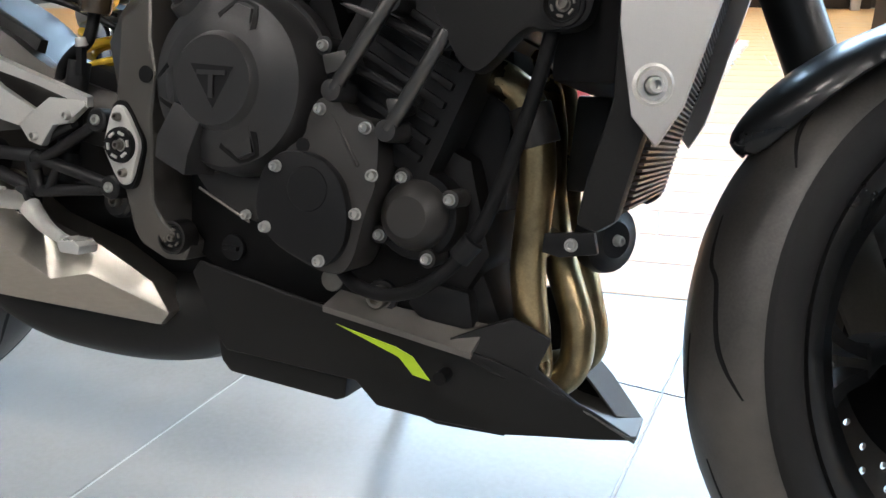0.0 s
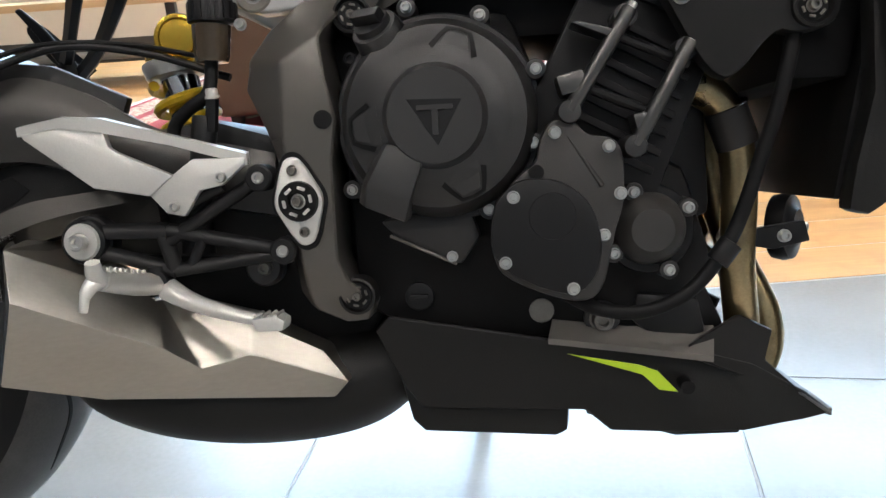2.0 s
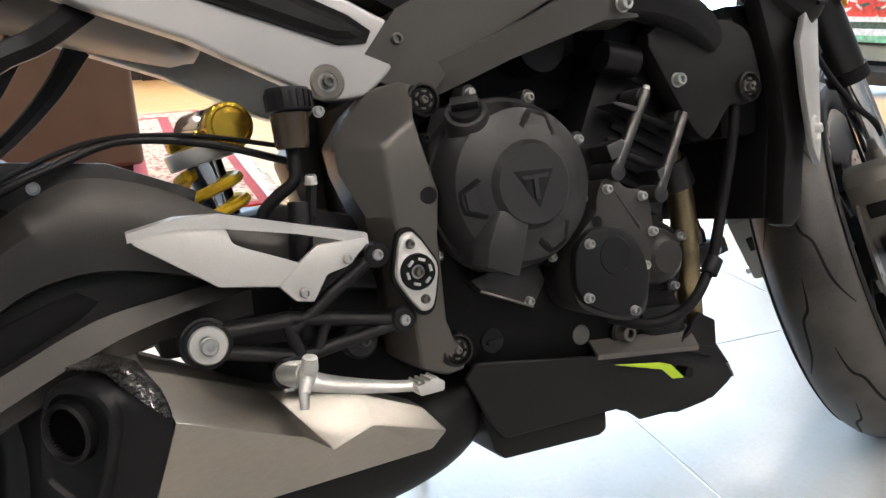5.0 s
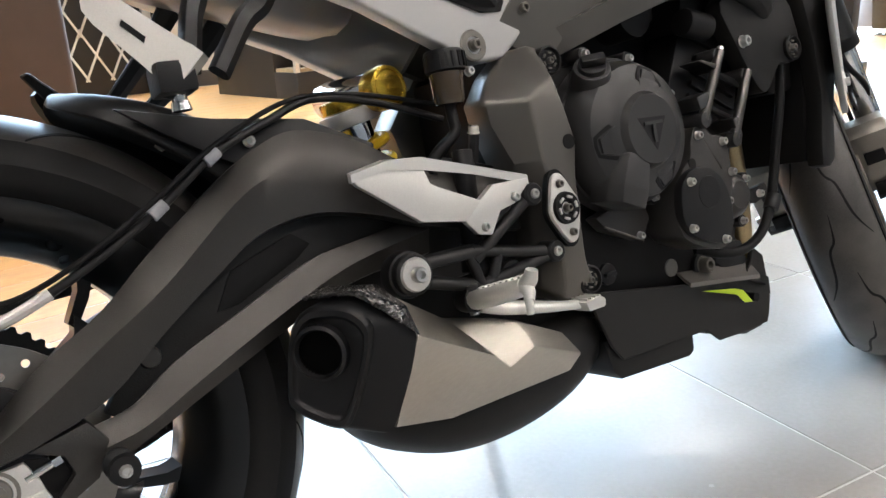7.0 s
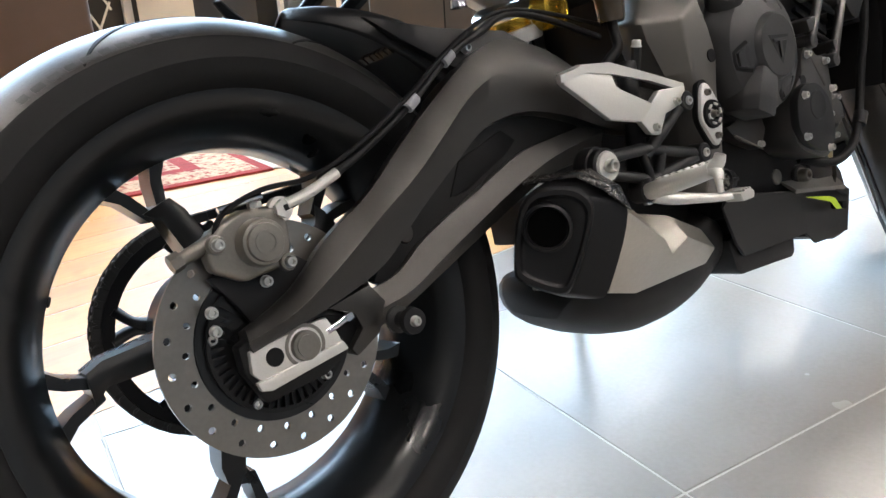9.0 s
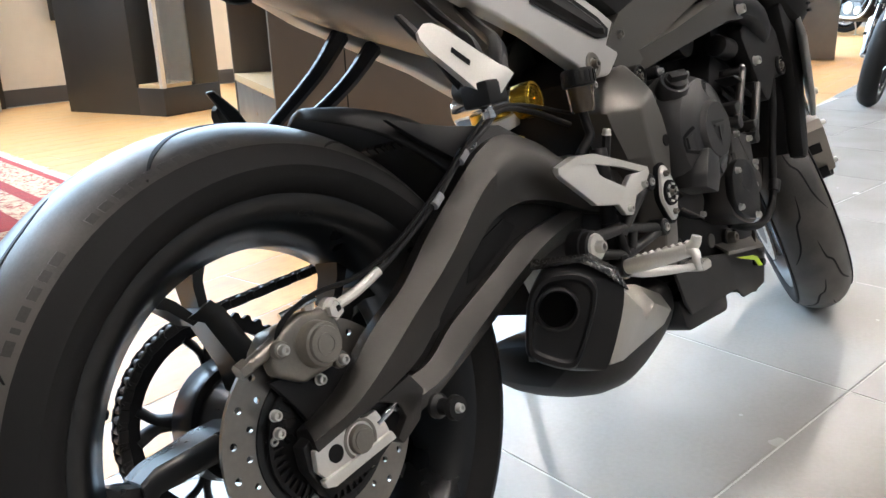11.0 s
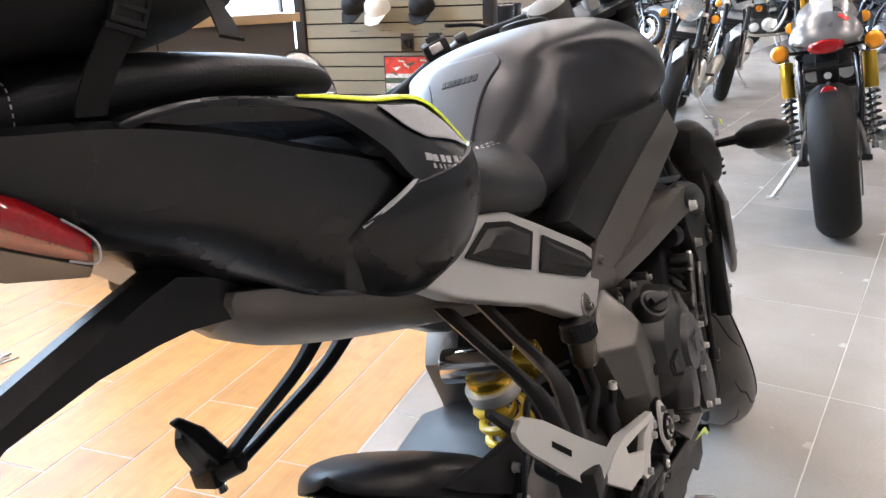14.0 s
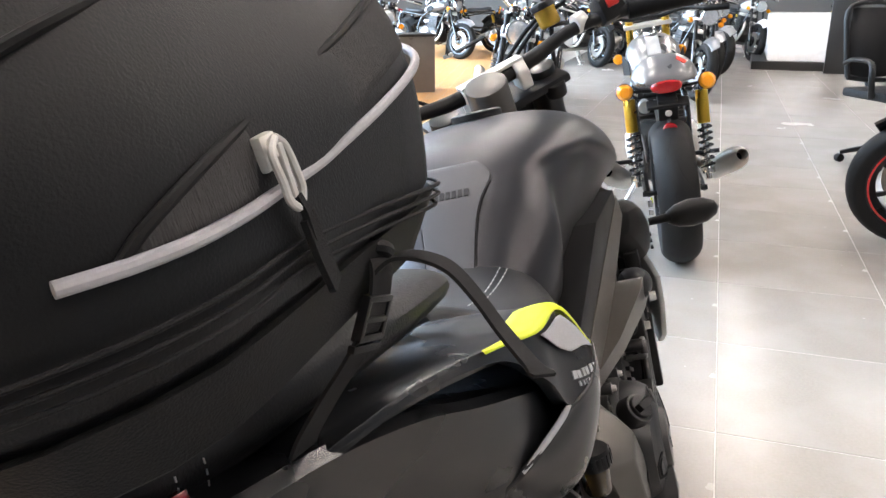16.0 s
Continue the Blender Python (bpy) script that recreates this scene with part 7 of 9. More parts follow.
part("top_yoke", prism([(1.095, 1.005), (1.20, 1.045), (1.195, 1.06), (1.09, 1.022)], -0.135, 0.135, 0.008), BLACK, fork)
for sg in (-1, 1):
    part("fork_cap", rod(Vector((FC[0] - 0.012, sg * 0.102, FC[2] + 0.01)) + AXD * 0.765, Vector((FC[0] - 0.012, sg * 0.102, FC[2] + 0.01)) + AXD * 0.79, 0.020, seg=24, bevel=0.003), BLACK, fork)
    part("bar_clamp", joined(prism([(1.090, 1.03), (1.122, 1.042), (1.124, 1.070), (1.112, 1.088), (1.086, 1.084), (1.080, 1.062)], min(sg * 0.040, sg * 0.064), max(sg * 0.040, sg * 0.064), 0.006, 3)), ALLOY, fork, "bright alloy bar clamp")
    bolts([(1.085, sg * 0.045, 1.090), (1.12, sg * 0.045, 1.090)], 0.005, fork, BOLT, d=(-0.2, 0, 1))
part("clamp_bridge", prism([(1.087, 1.080), (1.113, 1.088), (1.111, 1.094), (1.085, 1.087)], -0.064, 0.064, 0.003), ALLOY, fork)
part("bridge_slot", prism([(1.094, 1.0875), (1.107, 1.0915), (1.106, 1.0945), (1.093, 1.0905)], -0.030, 0.030, 0.001), DEEP, fork)
part("handlebar", tube([(1.012, -0.36, 1.045), (1.055, -0.25, 1.075), (1.09, -0.17, 1.085), (1.102, -0.09, 1.074), (1.102, 0, 1.070), (1.102, 0.09, 1.074), (1.09, 0.17, 1.085), (1.055, 0.25, 1.075), (1.012, 0.36, 1.045)], [0.011, 0.011, 0.0115, 0.014, 0.0145, 0.014, 0.0115, 0.011, 0.011], 18), BLACK, fork, "tapered black handlebar")
for sg in (-1, 1):
    a, b = Vector((1.050, sg * 0.262, 1.072)), Vector((1.006, sg * 0.378, 1.040))
    part("grip", rod(a, b, 0.0168, 0.0168, 22, 0.003), DEEP, fork, "ribbed rubber grip")
    part("bar_end", rod(b, b + Vector((-0.004, sg * 0.025, -0.002)), 0.0165, 0.014, 20, 0.002), BLACK, fork)
    part("switch_housing", joined(prism([(1.045, 1.07), (1.045, 1.110), (1.06, 1.118), (1.09, 1.108), (1.09, 1.075), (1.07, 1.062)], min(sg * 0.215, sg * 0.262), max(sg * 0.215, sg * 0.262), 0.006), prism([(1.05, 1.112), (1.055, 1.124), (1.075, 1.122), (1.078, 1.110)], min(sg * 0.222, sg * 0.25), max(sg * 0.222, sg * 0.25), 0.003)), BLACK, fork)
    part("switch", prism([(1.041, 1.092), (1.041, 1.106), (1.047, 1.108), (1.047, 1.090)], min(sg * 0.228, sg * 0.25), max(sg * 0.228, sg * 0.25), 0.002), REDP if sg < 0 else ALLOY, fork, "red stop switch" if sg < 0 else "grey switch")
    part("lever", tube([(1.115, sg * 0.20, 1.085), (1.13, sg * 0.25, 1.082), (1.12, sg * 0.32, 1.076), (1.105, sg * 0.375, 1.072)], [0.008, 0.007, 0.0055, 0.006], 10, 6, 0.7), BLACK, fork)
    part("lever_perch", joined(rod((1.09, sg * 0.185, 1.09), (1.125, sg * 0.215, 1.086), 0.013, seg=16, bevel=0.003), rod((1.088, sg * 0.178, 1.09), (1.088, sg * 0.20, 1.09), 0.018, seg=18, bevel=0.002)), ALLOY if sg < 0 else BLACK, fork)
part("brake_fluid_cup", lathe([(0, 0), (0.018, 0), (0.021, 0.004), (0.021, 0.034), (0, 0.034)], 28, (1.15, -0.165, 1.105), (0, 0, 1)), material("amber_fluid_cup", (0.30, 0.19, 0.02), 0.2, coat=0.5, bump=0), fork, "amber fluid cup")
part("brake_fluid_lid", lathe([(0, 0.012), (0.022, 0.012), (0.024, 0.009), (0.024, 0), (0, 0)], 28, (1.15, -0.165, 1.139), (0, 0, 1)), BLACK, fork)
part("cup_stay", tube([(1.11, -0.19, 1.09), (1.13, -0.18, 1.10), (1.15, -0.165, 1.104)], 0.004, 8, 4), BLACK, fork)
# left bar-end mirror
part("mirror_arm", tube([(1.002, 0.40, 1.036), (1.01, 0.425, 1.045), (1.05, 0.445, 1.08), (1.08, 0.462, 1.12)], 0.006, 10, 5), BLACK, fork)
mm = axis_matrix((1.095, 0.475, 1.150), (-0.80, -0.58, 0.05))
part("mirror_shell", moved(lathe([(0, -0.022), (0.03, -0.018), (0.047, -0.006), (0.050, 0.002), (0.046, 0.004), (0, 0.002)], 40), mm @ Matrix.Diagonal((1.0, 1.45, 1, 1))), BLACK, fork, "black mirror shell", angle=50)
part("mirror_glass", moved(lathe([(0, 0.005), (0.046, 0.005), (0.046, 0.0042), (0, 0.0042)], 40), mm @ Matrix.Diagonal((1.0, 1.45, 1, 1))), CHROME, fork, "mirror glass")
# mudguard
mg = []
for d, w in ((150, 0.004), (145, 0.03), (138, 0.052), (125, 0.064), (108, 0.070), (92, 0.072), (76, 0.068), (62, 0.05), (56, 0.02)):
    def fp_(r, y):
        t = radians(d)
        return (FC[0] + r * math.cos(t), y, FC[2] + r * math.sin(t))
    mg.append([fp_(0.295, -w), fp_(0.312, -w * 0.95), fp_(0.322, -w * 0.5), fp_(0.326, 0), fp_(0.322, w * 0.5), fp_(0.312, w * 0.95), fp_(0.295, w), fp_(0.296, w * 0.93), fp_(0.309, w * 0.86), fp_(0.319, w * 0.42), fp_(0.322, 0), fp_(0.319, -w * 0.42), fp_(0.309, -w * 0.86), fp_(0.296, -w * 0.93)])
part("mudguard", loft(mg), WHEEL, fork, "gloss dark mudguard", subsurf=1, angle=60)
part("mudguard_stay", joined(prism([(FC[0] - 0.05, FC[2] + 0.19), (FC[0] - 0.04, FC[2] + 0.25), (FC[0] + 0.03, FC[2] + 0.26), (FC[0] - 0.04, FC[2] + 0.12)], -0.08, -0.072, 0.002), prism([(FC[0] - 0.05, FC[2] + 0.19), (FC[0] - 0.04, FC[2] + 0.25), (FC[0] + 0.03, FC[2] + 0.26), (FC[0] - 0.04, FC[2] + 0.12)], 0.072, 0.08, 0.002)), BLACK, fork)
part("brake_line", tube([(1.352, -0.10, 0.42), (1.33, -0.115, 0.46), (1.275, -0.10, 0.50), (1.245, -0.085, 0.56), (1.235, -0.08, 0.64), (1.22, -0.10, 0.74), (1.19, -0.12, 0.86), (1.16, -0.16, 1.0), (1.13, -0.18, 1.08)], 0.0045, 10), DEEP, fork, "black brake line")
part("line_guide", rod((1.2375, -0.082, 0.575), (1.2355, -0.081, 0.595), 0.009, seg=14, bevel=0.001), BLACK, fork)
part("reflector", moved(box(-0.012, 0.012, -0.003, 0.003, -0.038, 0.038, 0.002), Matrix.Translation((1.245, -0.135, 0.665)) @ Matrix.Rotation(radians(-24), 4, "Y")), AMBER, fork, "amber reflector")
for sg in (-1, 1):
    part("headlamp", lathe([(0, 0.05), (0.05, 0.045), (0.074, 0.025), (0.080, 0.0), (0.074, -0.04), (0.04, -0.07), (0, -0.078)], 40, (1.285, sg * 0.088, 0.865), (1, sg * 0.08, -0.12)), WHEEL, fork, "black twin headlamp shell", angle=60)
    part("headlamp_lens", lathe([(0, 0.053), (0.05, 0.048), (0.07, 0.032), (0.066, 0.028), (0, 0.045)], 36, (1.285, sg * 0.088, 0.865), (1, sg * 0.08, -0.12)), CHROME, fork)
part("fly_screen", loft([[(1.29, -0.10, 0.93), (1.33, 0, 0.93), (1.29, 0.10, 0.93), (1.285, 0.10, 0.925), (1.325, 0, 0.925), (1.285, -0.10, 0.925)], [(1.25, -0.115, 0.99), (1.285, 0, 0.995), (1.25, 0.115, 0.99), (1.245, 0.11, 0.985), (1.28, 0, 0.99), (1.245, -0.11, 0.985)], [(1.19, -0.095, 1.03), (1.225, 0, 1.045), (1.19, 0.095, 1.03), (1.186, 0.09, 1.025), (1.221, 0, 1.04), (1.186, -0.09, 1.025)]]), BLACK, fork, "black fly screen")
part("dash", prism([(1.175, 0.985), (1.165, 1.04), (1.18, 1.05), (1.215, 1.0)], -0.075, 0.075, 0.005), BLACK, fork)
part("dash_screen", plate([(1.168, -0.062, 1.035), (1.168, 0.062, 1.035), (1.1745, 0.062, 0.995), (1.1745, -0.062, 0.995)], 0.002), WHEEL, fork)
part("ignition_key_barrel", joined(rod((1.15, 0, 1.04), (1.142, 0, 1.062), 0.02, seg=24, bevel=0.003), rod((1.155, 0.0, 1.03), (1.15, 0, 1.045), 0.028, seg=24, bevel=0.003)), BLACK, fork)
for k, pts in enumerate(([(1.10, -0.20, 1.08), (1.14, -0.14, 1.06), (1.18, -0.06, 1.0), (1.16, 0.0, 0.93)], [(1.10, 0.20, 1.08), (1.15, 0.13, 1.05), (1.19, 0.06, 0.98), (1.15, 0.03, 0.9)], [(1.12, -0.19, 1.09), (1.17, -0.11, 1.05), (1.20, -0.03, 0.98), (1.12, -0.05, 0.88)])):
    part("control_cable", tube(pts, 0.004, 8, 6), DEEP, fork)

# the bars and what they carry sit low over the yoke
for ob in list(fork.children):
    if ob.name.split(".")[0] in ("top_yoke", "fork_cap", "bar_clamp", "clamp_bridge", "handlebar", "grip", "bar_end", "switch_housing", "switch", "lever", "lever_perch", "brake_fluid_cup", "brake_fluid_lid", "cup_stay", "mirror_arm", "mirror_shell", "mirror_glass", "dash", "dash_screen", "ignition_key_barrel", "fly_screen"):
        ob.matrix_basis = Matrix.Translation((-0.025, 0, -0.055)) @ ob.matrix_basis

# --- radiator, guards and cowls (on the frame) ---
rad = empty("radiator", label="black finned radiator with silver side guards")
rad.parent = bike
part("core", prism([(1.120, 0.640), (1.160, 0.640), (1.105, 0.395), (1.072, 0.395)], -0.165, 0.165, 0.004), DEEP, rad)
part("fan_shroud", prism([(1.034, 0.500), (1.034, 0.575), (1.060, 0.660), (1.122, 0.660), (1.092, 0.500)], -0.150, 0.150, 0.008), DEEP, rad, "black fan shroud behind the core")
fin0 = None
for k in range(46):
    m = Matrix.Translation((1.1085 + 0.0515 * k / 45, 0, 0.402 + 0.232 * k / 45))
    if fin0 is None:
        fin0 = part("cooling_fin", box(-0.006, 0.003, -0.160, 0.160, -0.0011, 0.0011, 0), ENGINE2, rad, "fine horizontal cooling fin")
        fin0.matrix_basis = m
    else:
        placed("cooling_fin", fin0, m, rad)
for sg in (-1, 1):
    g = [(1.095, 0.600), (1.135, 0.640), (1.165, 0.700), (1.187, 0.690), (1.185, 0.640), (1.165, 0.560), (1.147, 0.483), (1.131, 0.452), (1.112, 0.474), (1.098, 0.540)]
    b = prism(g, -0.2085, -0.198, 0.003)
    for q in b.verts:
        q.co.y += (q.co.x - 1.125) * 0.5
    part("side_guard", b if sg < 0 else mirror_y(b), SILVER, rad, "satin silver guard with a round bolt")
    part("guard_cup", lathe([(0.009, -0.002), (0.0135, 0.002), (0.016, 0.0), (0.016, -0.006), (0.009, -0.006)], 28, (1.125, sg * 0.2085, 0.497), (0.45, sg * 0.9, 0), True), ALLOY, rad)
    bolts([(1.125, sg * 0.2085, 0.497)], 0.0075, rad, d=(0.45, sg * 0.9, 0))
    d = prism([(1.072, 0.66), (1.11, 0.69), (1.150, 0.66), (1.142, 0.53), (1.122, 0.466), (1.106, 0.392), (1.092, 0.382), (1.074, 0.387), (1.080, 0.425), (1.094, 0.485), (1.092, 0.56)], -0.192, -0.165, 0.006)
    part("side_duct", d if sg < 0 else mirror_y(d), MATTE, rad, "black plastic side duct")
    c = loft([[(1.035, -0.13, 0.70), (1.035, -0.195, 0.70), (1.04, -0.200, 0.755), (1.04, -0.14, 0.77)],
              [(1.07, -0.13, 0.66), (1.07, -0.208, 0.665), (1.075, -0.222, 0.758), (1.075, -0.15, 0.785)],
              [(1.11, -0.14, 0.62), (1.11, -0.212, 0.62), (1.118, -0.232, 0.735), (1.115, -0.15, 0.77)],
              [(1.15, -0.15, 0.61), (1.15, -0.212, 0.61), (1.155, -0.228, 0.69), (1.15, -0.16, 0.72)],
              [(1.17, -0.16, 0.63), (1.17, -0.205, 0.63), (1.172, -0.212, 0.665), (1.17, -0.17, 0.68)]])
    part("upper_cowl", c if sg < 0 else mirror_y(c), MATTE, rad, "matte black upper cowl", subsurf=2, angle=40)
for k in range(3):
    part("cowl_slit", box(1.140 - 0.002, 1.140 + 0.012, -0.2195, -0.2145, 0.640 + 0.013 * k, 0.6445 + 0.013 * k, 0.001), DEEP, rad)
bars("cowl_mark", (1.082, -0.2265, 0.722), (0.25, -0.05, 0.97), (-0.97, -0.2, 0.2), [0.010, 0.012], 0.013, GREY_DECAL, rad, proud=0.003)
part("cowl_mark_lime", plate([(1.106, -0.2325, 0.748), (1.114, -0.2335, 0.744), (1.112, -0.2345, 0.736)], 0.002, 0), YELLOW, rad)
ind = empty("indicator", label="black front indicator on a short rubber stem")
ind.parent = bike
def blinker(sg):
    part("stem", rod((1.10, sg * 0.22, 0.705), (1.103, sg * 0.262, 0.706), 0.007, 0.009, 14), DEEP, ind)
    part("body", moved(lathe([(0, -0.045), (0.008, -0.042), (0.0155, -0.025), (0.019, 0.0), (0.017, 0.025), (0.010, 0.043), (0, 0.05)], 28), axis_matrix((1.108, sg * 0.295, 0.706), (0.10, sg, 0.02)) @ Matrix.Diagonal((1.0, 1.35, 1, 1))), BLACK, ind, "black wedge-shaped lamp body", angle=60)
blinker(-1)
blinker(1)
part("horn", lathe([(0, 0.014), (0.018, 0.014), (0.022, 0.01), (0.033, 0.008), (0.035, 0.0), (0.033, -0.01), (0, -0.016)], 36, (1.077, -0.035, 0.361), (0.8, -0.6, 0)), BLACK, bike, "round black horn")
bolts([(1.090, -0.045, 0.361)], 0.006, bike, d=(0.8, -0.6, 0))
part("radiator_stay", prism([(1.02, 0.365), (1.075, 0.372), (1.08, 0.352), (1.045, 0.345), (1.02, 0.35)], -0.095, -0.085, 0.002), BLACK, bike)
bolts([(1.055, -0.096, 0.358)], 0.0065, bike)
part("oil_cooler", prism([(1.025, 0.50), (1.06, 0.50), (1.055, 0.40), (1.02, 0.40)], 0.02, 0.15, 0.004), ENGINE, bike)
stand = part("side_stand", joined(tube([(0.70, 0.13, 0.25), (0.725, 0.21, 0.165), (0.752, 0.293, 0.084)], [0.013, 0.011, 0.011], 12, 4), moved(box(-0.035, 0.035, -0.032, 0.032, -0.006, 0.006, 0.004), Matrix.Translation((0.752, 0.293, 0.080)) @ Matrix.Rotation(radians(14.5), 4, "X"))), BLACK, bike, "black side stand")

# ---- tail bag strapped to the pillion seat ----
LOC = BIKE
seatp = empty("pillion_seat", label="black stitched pillion seat pad")
seatp.parent = bike
part("pad", loft([half_ring(x, h) for x, h in (
    (-0.11, [(0, 1.002), (0.026, 1.000), (0.036, 0.986), (0.032, 0.965), (0, 0.96)]), (-0.075, [(0, 1.010), (0.036, 1.008), (0.050, 0.990), (0.046, 0.962), (0, 0.955)]), (-0.03, [(0, 1.013), (0.062, 1.010), (0.080, 0.990), (0.074, 0.962), (0, 0.95)]),
    (0.05, [(0, 1.006), (0.088, 1.000), (0.108, 0.982), (0.100, 0.960), (0, 0.95)]), (0.135, [(0, 0.990), (0.094, 0.987), (0.116, 0.972), (0.106, 0.950), (0, 0.945)]),
    (0.172, [(0, 0.980), (0.09, 0.977), (0.108, 0.963), (0.098, 0.945), (0, 0.94)]), (0.182, [(0, 0.962), (0.08, 0.960), (0.095, 0.952), (0.09, 0.943), (0, 0.94)]))]), SEAT, seatp, subsurf=2, angle=60)
for xx in (-0.082, -0.070):
    row = curve_points([(xx - 0.002, -0.0485 - (xx + 0.082) * 0.5, 0.966), (xx, -0.0500 - (xx + 0.082) * 0.5, 0.980), (xx + 0.003, -0.046 - (xx + 0.082) * 0.5, 0.994), (xx + 0.006, -0.034, 1.004)], 6)
    for q0, q1 in zip(row[::2], row[1::2]):
        part("stitch", rod(q0, q1, 0.00045, seg=6), STITCH, seatp)

bag = empty("tail_bag", LOC, label="black soft tail bag with grey piping strapped on the seat", category="bag")


def flare(p):
    """The bag widens towards its front."""
    return (p[0], p[1] * (1 + 0.12 * ease((p[0] + 0.08) / 0.16)), p[2])


def bag_ring(z, x0, x1, w, r, n=6):
    """A rounded rectangle at height z."""
    out = []
    for cx, cy, a0 in ((x1 - r, -w + r, -90), (x1 - r, w - r, 0), (x0 + r, w - r, 90), (x0 + r, -w + r, 180)):
        for k in range(n):
            a = radians(a0 + 90 * k / (n - 1))
            out.append(flare((cx + r * math.cos(a), cy + r * math.sin(a), z)))
    return out


BAGZ = [(1.008, -0.13, 0.045, 0.078, 0.05), (1.011, -0.152, 0.070, 0.100, 0.06), (1.021, -0.174, 0.098, 0.118, 0.075), (1.045, -0.188, 0.126, 0.127, 0.08)]
part("base", loft([bag_ring(*b) for b in BAGZ]), FABRIC, bag, "woven black lower shell", angle=50)
up = [(1.038, -0.187, 0.121, 0.1245, 0.08), (1.047, -0.188, 0.125, 0.1268, 0.08), (1.075, -0.192, 0.136, 0.128, 0.08), (1.10, -0.194, 0.146, 0.128, 0.082), (1.13, -0.194, 0.148, 0.123, 0.08), (1.17, -0.186, 0.132, 0.110, 0.075), (1.21, -0.165, 0.10, 0.088, 0.06), (1.235, -0.13, 0.055, 0.055, 0.04), (1.24, -0.09, 0.02, 0.03, 0.02)]
part("lid", loft([bag_ring(*b) for b in up]), SHELL, bag, "smooth padded black lid", angle=70, subsurf=1)
def around(heights, off=0.002, x0=0.6):
    """Round the bag; x0 is the share of the rear corner that is covered."""
    zs = sorted(BAGZ + up)
    def fit_(v):
        for a, b in zip(zs, zs[1:]):
            if a[0] <= v <= b[0]:
                f = (v - a[0]) / (b[0] - a[0])
                return [p + (q - p) * f for p, q in zip(a, b)]
        return list(zs[-1])
    # a walk round the rounded rectangle from the rear corner, right side, front, to the left side
    out = []
    for k in range(41):
        f = k / 40
        zz = along(heights, f)
        _, xa, xb, w, r = fit_(zz)
        arc = r * math.pi / 2
        legs = [arc * x0, xb - xa - 2 * r, arc, 2 * w - 2 * r, arc, (xb - xa) * 0.4]
        dist = f * sum(legs)
        q = 0
        while q < 5 and dist > legs[q]:
            dist -= legs[q]
            q += 1
        ro = r + off
        if q == 0:
            t = radians(270) - (legs[0] - dist) / r
            out.append((xa + r + ro * math.cos(t), -w + r + ro * math.sin(t), zz))
        elif q == 1:
            out.append((xa + r + dist, -w - off, zz))
        elif q == 2:
            t = radians(-90) + dist / r
            out.append((xb - r + ro * math.cos(t), -w + r + ro * math.sin(t), zz))
        elif q == 3:
            out.append((xb + off, -w + r + dist, zz))
        elif q == 4:
            t = dist / r
            out.append((xb - r + ro * math.cos(t), w - r + ro * math.sin(t), zz))
        else:
            out.append((xb - r - dist, w + off, zz))
    return [flare(p) for p in out]
PIPE_Z = ((0, 1.084), (0.04, 1.082), (0.10, 1.082), (0.17, 1.084), (0.24, 1.092), (0.32, 1.104), (0.45, 1.126), (0.6, 1.142), (1, 1.15))
part("piping", tube(around(PIPE_Z, 0.0020, 0.46), 0.0023, 10, 2), PIPING, bag, "grey reflective piping")
for dz in (0.0, -0.0045, -0.009):
    part("zip_welt", tube(around([(0, 1.066 + dz), (0.2, 1.064 + dz), (0.3, 1.056 + dz), (0.4, 1.047 + dz), (0.56, 1.042 + dz), (1, 1.040 + dz)], 0.0027, 1.0), 0.0010, 8, 2), FABRIC, bag)
def bag_side(x, z, out=0.0):
    """On the right flank of the bag."""
    zs = sorted(BAGZ + up)
    for a, b in zip(zs, zs[1:]):
        if a[0] <= z <= b[0]:
            f = (z - a[0]) / (b[0] - a[0])
            _, xa, xb, w, r = [p + (q - p) * f for p, q in zip(a, b)]
    dy = r if x > xa + r else math.sqrt(max(0, r * r - (xa + r - x) ** 2))
    return flare((x, -(w - r) - dy - out, z))
LID_EDGE = ((-0.152, 1.0835), (-0.145, 1.089), (-0.132, 1.095), (-0.112, 1.101), (-0.075, 1.109), (-0.035, 1.118), (0.008, 1.128), (0.048, 1.139), (0.078, 1.148))
PIPE_LINE = ((-0.152, 1.082), (-0.09, 1.082), (-0.055, 1.085), (-0.01, 1.094), (0.06, 1.112), (0.09, 1.122))
mesh_rows = []
for k in range(41):
    x = -0.148 + 0.216 * k / 40
    lo, hi = along(PIPE_LINE, x) + 0.002, along(LID_EDGE, x)
    mesh_rows.append([bag_side(x, lo + (hi - lo) * q / 6, 0.0003) for q in range(7)])
part("mesh_panel", loft(mesh_rows, closed=False, caps=False), MESHFAB, bag, "grey ribbed mesh panel over the piping", solid=0.0016, angle=60)
part("seam", tube([bag_side(x, z, 0.0) for x, z in LID_EDGE], 0.0020, 8, 6), DEEP, bag)
part("seam", tube([bag_side(x, z, -0.0016) for x, z in ((-0.182, 1.127), (-0.165, 1.135), (-0.14, 1.144), (-0.09, 1.156), (-0.03, 1.170))], 0.0020, 8, 6), DEEP, bag)
part("panel_seam", tube([bag_side(x, z) for x, z in ((-0.177, 1.09), (-0.172, 1.11), (-0.164, 1.132))], 0.0014, 8, 6), DEEP, bag)
zp = part("zip_slider", joined(box(-0.006, 0.006, -0.003, 0.003, -0.006, 0.006, 0.0018), rod((0, -0.0055, 0.001), (0, 0.0, 0.001), 0.0038, 0.003, 12, 0.001)), ALLOY, bag, "worn metal zip slider")
